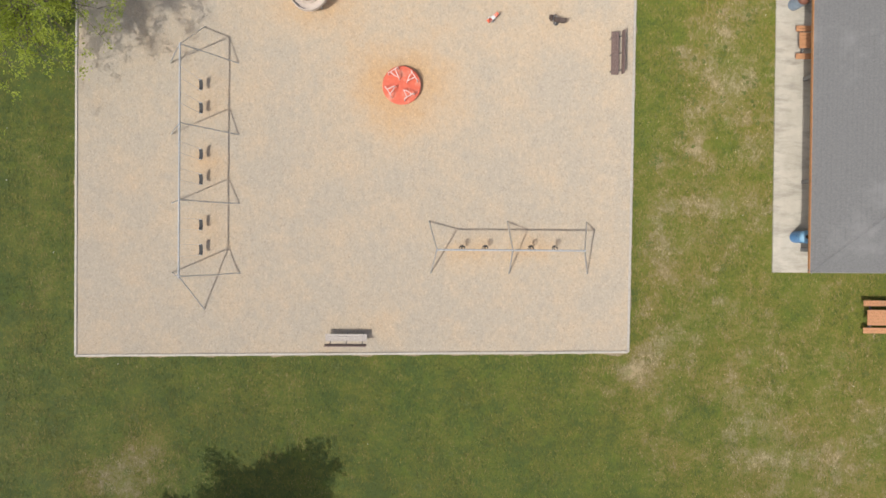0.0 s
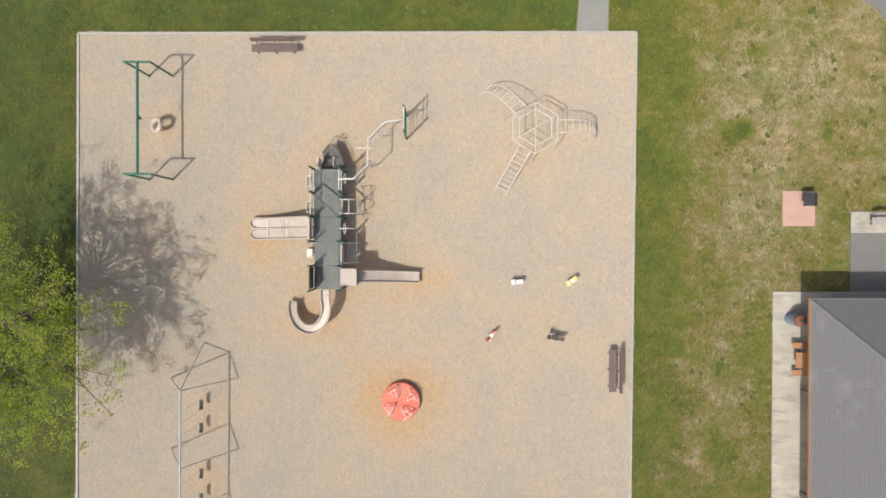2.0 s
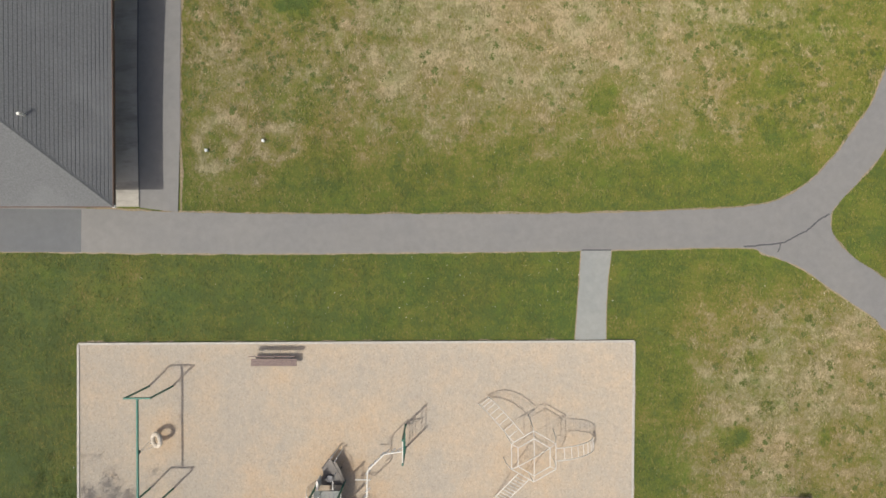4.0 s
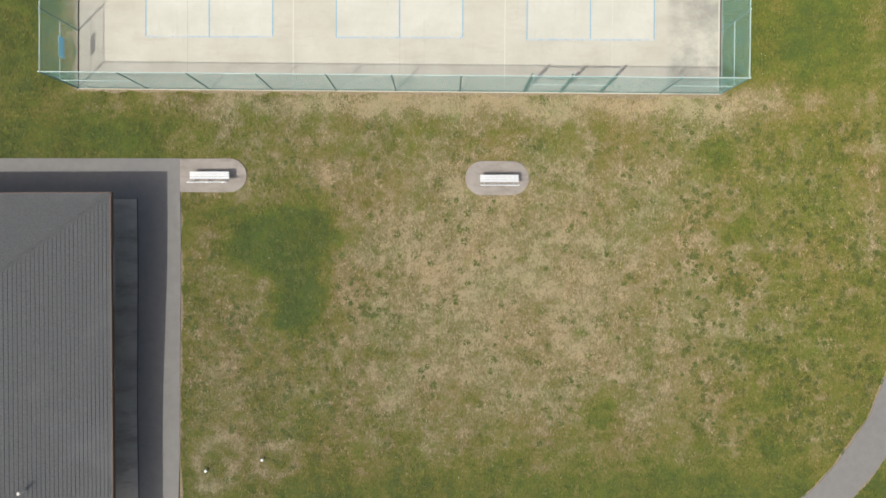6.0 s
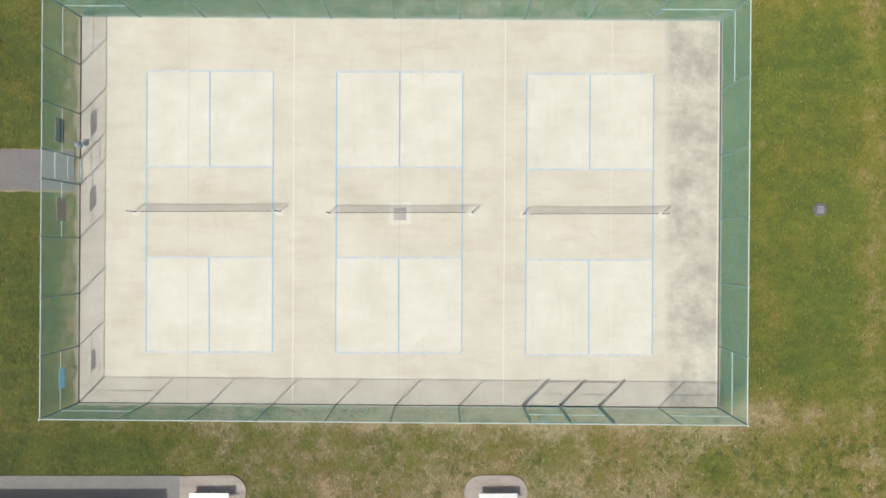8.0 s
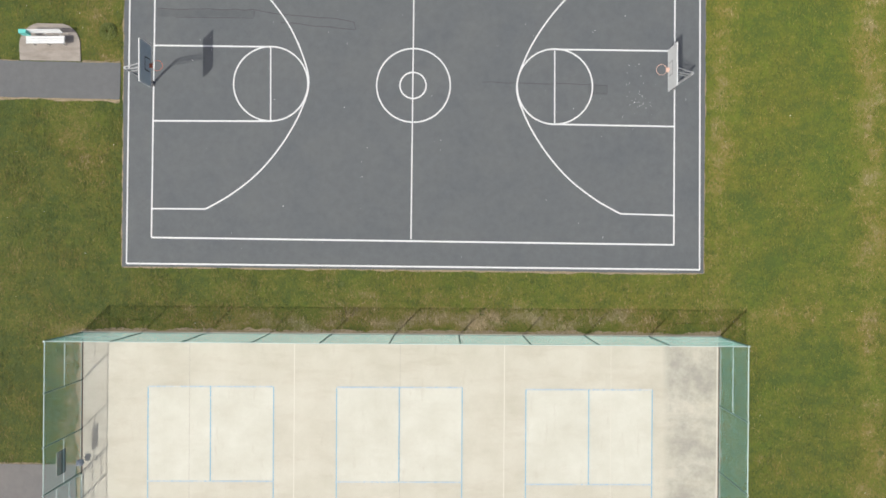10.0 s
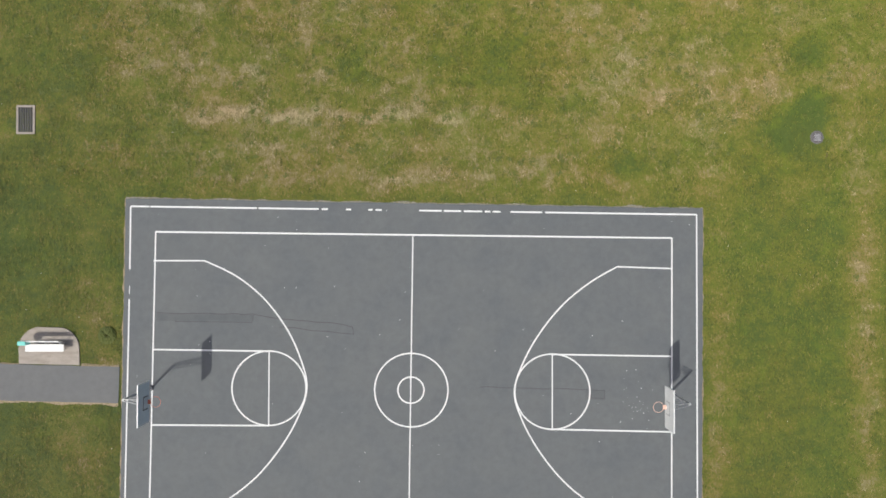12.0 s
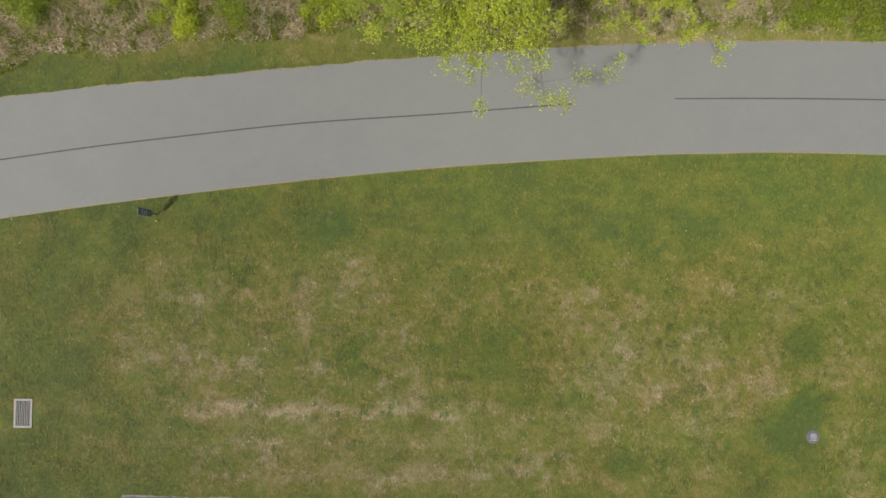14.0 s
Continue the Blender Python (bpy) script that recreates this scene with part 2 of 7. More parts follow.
M_WALL = plain("tan_siding", (0.42, 0.36, 0.28), (0.50, 0.43, 0.34), 5.0, 0.8)
M_POSTGREY = plain("grey_post_paint", (0.17, 0.165, 0.16), (0.24, 0.235, 0.225), 6.0, 0.6)
M_DOOR = plain("white_door", (0.66, 0.66, 0.64), (0.74, 0.74, 0.72), 5.0, 0.5)
M_WOOD = plain("orange_wood", (0.40, 0.19, 0.09), (0.52, 0.27, 0.14), 9.0, 0.7, stains=(0.36, 0.2, 0.11))
M_BENCH = plain("brown_recycled_plank", (0.125, 0.085, 0.075), (0.185, 0.13, 0.115), 9.0, 0.65)
M_BENCH_GREY = plain("greyed_plank", (0.32, 0.285, 0.26), (0.42, 0.38, 0.35), 9.0, 0.6)
M_STEEL = plain("galvanised_steel", (0.50, 0.51, 0.52), (0.62, 0.63, 0.64), 20.0, 0.42, 0.75, 0.05)
M_TUBE = plain("weathered_pipe", (0.34, 0.35, 0.36), (0.46, 0.47, 0.48), 12.0, 0.62, 0.35, 0.05)
M_CLIMB = plain("pale_galvanised_pipe", (0.58, 0.56, 0.51), (0.68, 0.66, 0.60), 9.0, 0.5, 0.1, 0.05)
M_DARKSTEEL = plain("dark_steel", (0.07, 0.07, 0.075), (0.12, 0.12, 0.125), 20.0, 0.5, 0.4, 0.05)
M_GREEN = plain("green_paint", (0.012, 0.11, 0.075), (0.03, 0.16, 0.11), 8.0, 0.45)
M_FENCE = plain("green_vinyl_wire", (0.20, 0.425, 0.38), (0.26, 0.495, 0.45), 3.0, 0.45, bump=0)
M_RAIL = plain("pale_green_rail", (0.42, 0.55, 0.52), (0.52, 0.63, 0.60), 6.0, 0.45, bump=0)
M_POST = plain("fence_post_green", (0.13, 0.245, 0.215), (0.19, 0.305, 0.275), 6.0, 0.5, bump=0)
M_DECK = plain("deck_plate", (0.105, 0.122, 0.108), (0.16, 0.178, 0.158), 10.0, 0.6, stains=(0.20, 0.19, 0.17))
M_DECK_GREY = plain("grey_plastic", (0.075, 0.077, 0.08), (0.12, 0.122, 0.125), 8.0, 0.5)
M_BEIGE = plain("beige_plastic", (0.42, 0.355, 0.30), (0.50, 0.43, 0.37), 3.0, 0.45, bump=0.05, stains=(0.38, 0.32, 0.27))
M_OFFWHITE = plain("off_white_paint", (0.64, 0.62, 0.56), (0.74, 0.72, 0.66), 6.0, 0.45, bump=0.05)
M_WHITE = plain("white_paint", (0.60, 0.62, 0.62), (0.68, 0.69, 0.69), 5.0, 0.45, bump=0.05)
M_TEAL = plain("teal_paint", (0.10, 0.48, 0.42), (0.16, 0.56, 0.50), 5.0, 0.5)
M_RED = plain("red_paint", (0.56, 0.10, 0.055), (0.66, 0.15, 0.085), 4.0, 0.45, stains=(0.60, 0.26, 0.18), stain_scale=2.5)
M_PINKRAIL = plain("faded_pink_rail", (0.66, 0.46, 0.43), (0.76, 0.58, 0.54), 6.0, 0.5)
M_YELLOW = plain("yellow_plastic", (0.66, 0.53, 0.13), (0.76, 0.66, 0.25), 5.0, 0.45)
M_DARKBROWN = plain("dark_brown_plastic", (0.07, 0.05, 0.042), (0.11, 0.08, 0.065), 5.0, 0.5)
M_RUBBER = plain("black_rubber", (0.028, 0.028, 0.03), (0.05, 0.05, 0.052), 8.0, 0.75)
M_TYRE = plain("whitewashed_tyre", (0.46, 0.40, 0.32), (0.60, 0.53, 0.44), 8.0, 0.8)
M_BLUE = plain("blue_drum", (0.05, 0.16, 0.34), (0.09, 0.24, 0.46), 4.0, 0.45, stains=(0.2, 0.36, 0.5))
M_GREYBLUE = plain("weathered_blue_drum", (0.16, 0.21, 0.27), (0.23, 0.29, 0.36), 4.0, 0.55, stains=(0.24, 0.20, 0.17))
M_LID = plain("light_blue_lid", (0.16, 0.34, 0.52), (0.26, 0.46, 0.64), 5.0, 0.5, stains=(0.08, 0.16, 0.28))
M_BANNER = leaf_material("translucent_blue_plastic", (0.42, 0.70, 0.86), (0.48, 0.76, 0.90), (0.50, 0.78, 0.92), 0.6)
M_RUST = plain("rust_brown_drum", (0.15, 0.06, 0.04), (0.24, 0.10, 0.065), 5.0, 0.65)
M_KERB = plain("grey_timber_edging", (0.36, 0.33, 0.29), (0.48, 0.45, 0.40), 7.0, 0.85, bump=0.3)
M_GRATE = plain("cast_iron_grate", (0.10, 0.095, 0.10), (0.16, 0.15, 0.155), 10.0, 0.6, 0.3)
M_MANHOLE = plain("manhole_cover", (0.10, 0.097, 0.10), (0.16, 0.155, 0.16), 12.0, 0.7)
M_BARK = plain("bark", (0.10, 0.08, 0.062), (0.17, 0.14, 0.115), 9.0, 0.95, bump=0.8)
M_LEAF = leaf_material("spring_leaf", (0.21, 0.27, 0.025), (0.285, 0.355, 0.03), (0.355, 0.415, 0.055), 0.5)
M_LEAF_Y = leaf_material("yellow_green_leaf", (0.26, 0.33, 0.02), (0.38, 0.445, 0.028), (0.50, 0.53, 0.06))
M_LEAF_D = leaf_material("dark_leaf", (0.03, 0.065, 0.012), (0.06, 0.105, 0.018), (0.10, 0.15, 0.025))
M_WEED = leaf_material("weed_leaf", (0.082, 0.108, 0.018), (0.105, 0.132, 0.022), (0.13, 0.152, 0.032), 0.2)
M_BRUSH = leaf_material("dry_brush", (0.27, 0.25, 0.10), (0.50, 0.41, 0.29), (0.68, 0.55, 0.44), 0.35)
M_SIGN = plain("slate_sign", (0.10, 0.115, 0.15), (0.15, 0.165, 0.20), 4.0, 0.5)
M_SIGNBACK = plain("dark_sign_back", (0.09, 0.095, 0.10), (0.14, 0.145, 0.15), 5.0, 0.5)
M_SIGNBROWN = plain("brown_grey_sign_back", (0.27, 0.245, 0.205), (0.33, 0.30, 0.26), 5.0, 0.6)
M_BAG = plain("thin_blue_grey_plastic", (0.24, 0.28, 0.33), (0.36, 0.40, 0.46), 9.0, 0.5)
M_PROW = plain("weathered_brown_plate", (0.085, 0.075, 0.066), (0.135, 0.12, 0.105), 6.0, 0.6, stains=(0.18, 0.155, 0.13))
M_NET = plain("net_cord", (0.05, 0.05, 0.05), (0.09, 0.085, 0.08), 9.0, 0.8, bump=0)
M_TAPE = plain("net_tape", (0.42, 0.40, 0.36), (0.52, 0.50, 0.45), 9.0, 0.7, bump=0)
M_POLY = plain("grey_blue_backboard", (0.44, 0.51, 0.55), (0.52, 0.58, 0.62), 4.0, 0.3)
M_RIM = plain("orange_rim", (0.52, 0.12, 0.06), (0.62, 0.17, 0.09), 9.0, 0.5)
M_FADERIM = plain("faded_orange_rim", (0.60, 0.38, 0.30), (0.70, 0.46, 0.37), 9.0, 0.55)


# ---- building tools ----
def mesh(name, bm, material):
    me = bpy.data.meshes.new(name)
    bm.to_mesh(me)
    bm.free()
    me.materials.append(material)
    return new(name, me)


def part(name, bm, material, parent, label=""):
    """One mesh object under a thing or under a part; built in the thing's own coordinates."""
    ob = mesh(name, bm, material)
    ob.parent = parent
    if label:
        ob["label"] = label
    return ob


def thing(name, m, label, category, group="", kind=""):
    ob = new(name)
    ob.empty_display_size = 0.2
    ob.matrix_basis = m
    return tagged(ob, label, category, group, kind)


def hexa(bm, corners):
    """A solid from eight corners: four below, four above, both in the same turn."""
    v = [bm.verts.new(c) for c in corners]
    for f in ((3, 2, 1, 0), (4, 5, 6, 7), (0, 1, 5, 4), (1, 2, 6, 5), (2, 3, 7, 6), (3, 0, 4, 7)):
        bm.faces.new([v[i] for i in f])


def box(bm, x0, x1, y0, y1, z0, z1, bevel=0.0):
    b = min(bevel, (x1 - x0) / 3, (y1 - y0) / 3)
    if b > 0:
        prism(bm, [(x0 + b, y0), (x1 - b, y0), (x1, y0 + b), (x1, y1 - b), (x1 - b, y1), (x0 + b, y1), (x0, y1 - b), (x0, y0 + b)], z0, z1)
    else:
        hexa(bm, [(x0, y0, z0), (x1, y0, z0), (x1, y1, z0), (x0, y1, z0), (x0, y0, z1), (x1, y0, z1), (x1, y1, z1), (x0, y1, z1)])
    return bm


def prism(bm, outline, z0, z1):
    lo = [bm.verts.new((x, y, z0)) for x, y in outline]
    hi = [bm.verts.new((x, y, z1)) for x, y in outline]
    bm.faces.new(hi)
    bm.faces.new(lo[::-1])
    n = len(lo)
    for i in range(n):
        j = (i + 1) % n
        bm.faces.new((lo[i], lo[j], hi[j], hi[i]))
    return bm


def tube(bm, pts, r, seg=8, r1=None, closed=False):
    """A round bar along points; r to r1 tapers."""
    pts = [Vector(p) for p in pts]
    n = len(pts)
    rings = []
    prev = None
    for i, p in enumerate(pts):
        a = pts[i - 1] if (i or closed) else p
        b = pts[(i + 1) % n] if (i < n - 1 or closed) else p
        d = (b - a).normalized()
        if prev is None:
            u = d.orthogonal().normalized()
        else:
            u = prev - d * prev.dot(d)
            u = u.normalized() if u.length > 1e-6 else d.orthogonal().normalized()
        prev = u
        w = d.cross(u)
        k = r if r1 is None else r + (r1 - r) * i / max(1, n - 1)
        rings.append([bm.verts.new(p + (u * math.cos(s) + w * math.sin(s)) * k) for s in (2 * math.pi * q / seg for q in range(seg))])
    for i in range(n if closed else n - 1):
        a, b = rings[i], rings[(i + 1) % n]
        for q in range(seg):
            bm.faces.new((a[q], a[(q + 1) % seg], b[(q + 1) % seg], b[q]))
    if not closed:
        bm.faces.new(rings[0][::-1])
        bm.faces.new(rings[-1])
    return bm


def lathe(bm, profile, seg=24, at=(0, 0)):
    """A turned solid from (radius, height) pairs, from bottom to top."""
    rings = [[bm.verts.new((at[0] + r * math.cos(2 * math.pi * q / seg), at[1] + r * math.sin(2 * math.pi * q / seg), z)) for q in range(seg)] for r, z in profile]
    for a, b in zip(rings, rings[1:]):
        for q in range(seg):
            bm.faces.new((a[q], a[(q + 1) % seg], b[(q + 1) % seg], b[q]))
    bm.faces.new(rings[0][::-1])
    bm.faces.new(rings[-1])
    return bm


def B():
    return bmesh.new()


def strip(bm, pts, width, z0, z1):
    """A flat band of some width along a line in plan."""
    pts = [Vector((*p, 0)) for p in pts]
    left, right = [], []
    for i, p in enumerate(pts):
        d = (pts[min(i + 1, len(pts) - 1)] - pts[max(i - 1, 0)]).normalized()
        s = Vector((-d.y, d.x, 0)) * width / 2
        left.append((p + s)[:2])
        right.append((p - s)[:2])
    for i in range(len(pts) - 1):
        a, b, c, d = right[i], right[i + 1], left[i + 1], left[i]
        hexa(bm, [(*a, z0), (*b, z0), (*c, z0), (*d, z0), (*a, z1), (*b, z1), (*c, z1), (*d, z1)])
    return bm


def arc(cx, cy, r, a0, a1, n=40):
    return [(cx + r * math.cos(radians(a0 + (a1 - a0) * i / n)), cy + r * math.sin(radians(a0 + (a1 - a0) * i / n))) for i in range(n + 1)]


def smooth(pts, n=8):
    """A smooth line through the points in plan."""
    out = []
    for i in range(len(pts) - 1):
        p0, p1, p2, p3 = (np.array(pts[max(0, min(len(pts) - 1, j))], float) for j in (i - 1, i, i + 1, i + 2))
        for k in range(n):
            t = k / n
            out.append(tuple(0.5 * (2 * p1 + (p2 - p0) * t + (2 * p0 - 5 * p1 + 4 * p2 - p3) * t * t + (3 * p1 - p0 - 3 * p2 + p3) * t ** 3)))
    return out + [tuple(pts[-1])]


def structure(name, bm, material, label, category):
    return tagged(mesh(name, bm, material), label, category, kind="structure")


# ---- ground ----
def blob(x, y, cx, cy, rx, ry):
    return np.exp(-((x - cx) / rx) ** 2 - ((y - cy) / ry) ** 2)


def ease(a, b, v):
    t = np.clip((v - a) / (b - a), 0, 1)
    return t * t * (3 - 2 * t)


def fall(x, y):
    """How far the lawn has dropped on its bank down to the road."""
    return 2.0 * ease(-18.0, 2.0, x) * ease(97.0, 107.0, y) + 0.34 * ease(93.7, 96.4, y) - rise(x, y)


def rise(x, y):
    """How far the lawn climbs towards the building."""
    return 0.66 * ease(1.0, -15.0, x) * ease(26.0, 30.5, y) * (1 - 0.55 * ease(36.0, 47.0, y)) * (1 - ease(50.2, 52.8, y))


def drift(pts):
    """Plan points carried inwards as the rising lawn brings them nearer."""
    out = []
    for px, py in pts:
        k = float(rise(px, py)) / 30.95
        out.append((px * (1 - k), py - k * (py - 24.36 - 20.6 * float(ease(34.0, 44.0, py)))))
    return out


def lay(ob):
    """Sets a flat paving on the rising lawn, cut fine enough to follow it."""
    b = bmesh.new()
    b.from_mesh(ob.data)
    x0, x1 = min(v.co.x for v in b.verts), max(v.co.x for v in b.verts)
    y0, y1 = min(v.co.y for v in b.verts), max(v.co.y for v in b.verts)
    cuts = [((c, 0, 0), (1, 0, 0)) for c in np.arange(-16, 1.1, 1.0) if x0 < c < x1] + [((0, c, 0), (0, 1, 0)) for c in np.arange(27, 53, 1.0) if y0 < c < y1 and x0 < 0]
    for co, no in cuts:
        bmesh.ops.bisect_plane(b, geom=b.verts[:] + b.edges[:] + b.faces[:], plane_co=co, plane_no=no)
    for v in b.verts:
        v.co.z += float(rise(v.co.x, v.co.y))
    b.to_mesh(ob.data)
    b.free()
    return ob


# round tufts and clover patches greener than the turf about them: x, y, radius
LUSH = [(14.2, 46.4, 0.7), (18.1, 41.5, 0.4), (12.4, 36.3, 0.5), (15.5, 35.9, 0.7), (1.5, 38.3, 0.4), (15.6, 39.9, 1.0), (-7.4, 42.5, 1.0), (13.3, 50.2, 1.0), (7.6, 37.2, 1.2),
        (-0.1, 100.5, 0.4), (-5.2, 106.9, 0.8), (9.2, 107.1, 0.6), (-4.3, 100.3, 1.1), (6.6, 98.2, 0.5), (9.2, 95.4, 1.0), (18.7, 98.2, 1.4), (19.0, 101.3, 1.3), (12.5, -8.8, 1.2), (13.7, 5.1, 0.9),
        (14.0, 20.9, 0.8), (15.0, 24.4, 0.6), (18.6, 21.1, 0.7), (11.4, 22.4, 0.6)]


def dryness(x, y):
    """How dry the turf is: 0 lush, 1 bare."""
    x, y = x + 0.22 * np.sin(1.7 * y + 1.3 * np.sin(0.9 * x)) + 0.12 * np.sin(4.3 * y + x), y + 0.22 * np.sin(1.5 * x + 1.1 * np.sin(1.1 * y)) + 0.12 * np.sin(3.9 * x - y)
    d = np.full_like(x, 0.14)
    box_ = lambda x0, x1, y0, y1, s: 1 / ((1 + np.exp((x0 - x) / s)) * (1 + np.exp((x - x1) / s)) * (1 + np.exp((y0 - y) / s)) * (1 + np.exp((y - y1) / s)))
    d += 0.35 * box_(-12.7, 22, 35, 52.5, 0.7) + 0.20 * box_(-24, 24, 95, 107, 1.2) + 0.07 * box_(11.5, 24, -14, 27, 0.8) + 0.11 * box_(9.6, 24, 0, 27, 0.6) + 0.08 * box_(9, 24, -14, 0, 0.8)
    d += 0.12 * box_(-3.5, 19.5, 36, 50.5, 0.8) + 0.24 * blob(x, y, 3, 43, 12, 6.5) - 0.19 * box_(13.5, 21, 35, 52, 1.2) + 0.07 * box_(-12.5, 6, 43.5, 52, 1.0)
    d += 0.15 * blob(x, y, -11.5, 40, 1.6, 5)
    d -= 0.62 * np.minimum(1, 4 * blob(x, y, -7.75, 45.75, 2.1, 1.9) ** 1.6) + 0.42 * np.minimum(1, 3 * blob(x, y, -6.8, 42.9, 1.05, 1.4) ** 1.4) + 0.3 * blob(x, y, -11.2, 47.1, 1.1, 0.6) + 0.06 * blob(x, y, 2, 34.0, 12, 0.9)
    d += 0.30 * blob(x, y, 15.2, 21, 3.4, 7.0) + 0.16 * blob(x, y, 13.2, 5, 2.6, 9) + 0.3 * blob(x, y, 20.5, 25, 3, 4)
    d -= 0.08 * blob(x, y, 10.6, 14, 1.2, 14)
    d += 0.45 * blob(x, y, 9.3, -6.0, 1.6, 1.2) + 0.2 * blob(x, y, 14, -8.5, 4.5, 3.5) + 0.45 * blob(x, y, -15.8, -11.6, 2.4, 2.0)
    d += 0.25 * blob(x, y, 20, -11, 3.5, 3.5) + 0.2 * blob(x, y, -19.8, 2, 1.2, 6)
    d += 0.75 * blob(x, y, 0, 52.6, 18, 0.7) + 0.35 * blob(x, y, 12.5, 52.2, 3, 1.2)
    d += 0.12 * blob(x, y, 21.0, 60, 0.9, 12) + 0.2 * blob(x, y, 20.8, 86, 0.8, 12) + 0.05 * blob(x, y, 20.3, 47.5, 1.5, 4)
    d += 0.12 * blob(x, y, 15.6, 60, 1.0, 8) + 0.5 * box_(-18.6, -17.6, 53, 72.3, 0.12)
    d += 0.55 * blob(x, y, 0, 72.6, 16, 0.5) + 0.18 * blob(x, y, 0, 73.6, 16, 1.0)
    d += 0.2 * blob(x, y, -2, 95.2, 13, 1.4) + 0.12 * blob(x, y, 2, 100, 15, 3.5) + 0.3 * blob(x, y, -16.9, 88, 0.9, 3) + 0.3 * blob(x, y, -17.6, 81, 1.2, 1.5)
    d += 0.3 * blob(x, y, 13.7, 84, 0.6, 8) + 0.2 * blob(x, y, 15.5, 98.8, 3.5, 1.2) - 0.14 * blob(x, y, -20, 100, 5, 8)
    d += 0.5 * blob(x, y, -6, 97.8, 9.5, 0.35) + 0.25 * blob(x, y, -2, 94.7, 12, 0.5) + 0.22 * blob(x, y, -9, 96.0, 6, 0.25) + 0.2 * blob(x, y, -12, 103.5, 5, 0.5)
    d += 0.2 * blob(x, y, -4, 104.5, 3, 1.2) + 0.08 * blob(x, y, 8.5, 102, 3.5, 2.5) + 0.18 * blob(x, y, -13, 100.5, 3, 1.5)
    d -= 0.26 * blob(x, y, 3.0, 100.5, 3.2, 2.4) + 0.15 * blob(x, y, 0, 107.5, 20, 1.0)
    d -= 0.5 * np.minimum(1, 2 * blob(x, y, 17.4, 97.2, 1.2, 1.1)) - 0.25 * blob(x, y, 19.0, 99.6, 1.6, 0.6)
    d += 0.55 * blob(x, y, -13, 118.6, 9, 1.5) + 0.5 * blob(x, y, 14, 117.6, 8, 0.9)
    d += 0.22 * blob(x, y, -10.8, 33.8, 2.0, 1.5) + 0.06 * blob(x, y, -2, 33.6, 16, 1.6)
    d -= 0.12 * blob(x, y, -20.5, 15, 3, 14) + 0.07 * blob(x, y, -3, 28, 12, 2)
    for cx, cy, r in ((-10.9, 35.3, 1.1), (-8.1, 35.4, 0.9)):
        d += 0.42 * np.exp(-((np.hypot(x - cx, y - cy) - r) / 0.27) ** 2)
    d -= 0.45 * blob(x, y, 14.3, 20.9, 0.8, 0.6) + 0.4 * blob(x, y, 16.5, 38.2, 0.9, 0.9)
    d += 0.3 * blob(x, y, 10.2, -1.2, 0.9, 4.5) + 0.3 * blob(x, y, 9.2, -6.2, 0.9, 0.7) + 0.15 * blob(x, y, -10, 116.6, 14, 1.0)
    d += 0.06 * box_(12.6, 24, 13.5, 28, 0.5) + 0.09 * box_(11.9, 24, 4, 28, 0.25) + 0.10 * box_(9.8, 13, -2, 10, 0.5) + 0.24 * box_(20.7, 21.4, 44, 96, 0.2)
    for cx, cy, r in LUSH:
        d -= 0.3 * np.minimum(1, 2.2 * np.exp(-((np.hypot(x - cx, y - cy) / (0.65 * r)) ** 2)))
    return np.clip(d, -0.15, 1.1)


def sheet(name, xs, ys, height, material, attribute, field):
    """A grid with uneven height and one scalar field."""
    gx, gy = np.meshgrid(xs, ys)
    gz = height(gx, gy)
    co = np.stack([gx, gy, gz], -1).reshape(-1, 3)
    w, h = len(xs), len(ys)
    i = (np.arange(h - 1)[:, None] * w + np.arange(w - 1)[None, :]).ravel()
    quads = np.stack([i, i + 1, i + w + 1, i + w], 1)
    me = bpy.data.meshes.new(name)
    me.from_pydata(co.tolist(), [], quads.tolist())
    me.materials.append(material)
    a = me.attributes.new(attribute, "FLOAT", "POINT")
    a.data.foreach_set("value", field(gx, gy).astype(np.float32).ravel())
    me.shade_smooth()
    return new(name, me)


far = [40, 60, 100, 180, 320, 600]
xs = np.array([-v for v in far[::-1]] + [-30.0] + list(np.arange(-26, 26.1, 0.25)) + [30.0] + far, float)
ys = np.array([-v for v in far[::-1]] + [-25.0] + list(np.arange(-16, 124.1, 0.25)) + [134, 150, 180, 240, 340, 480, 720], float)
ground = sheet("ground", xs, ys, lambda x, y: 0.012 * np.sin(x * 1.7 + np.sin(y)) * np.cos(y * 1.3) - 0.012 - fall(x, y), M_GRASS, "dry", dryness)
tagged(ground, "mown grass field, patchy green and dry straw", "grass", kind="structure")

PG = [(-18.17, -5.62), (8.90, -5.27), (9.18, 25.60), (-17.98, 25.50)]
COURT = [(-15.66, 75.36), (12.80, 74.98), (12.95, 93.10), (-15.46, 93.60)]
SLAB = [(-17.86, 53.27), (13.48, 52.95), (13.65, 71.93), (-17.67, 72.18)]

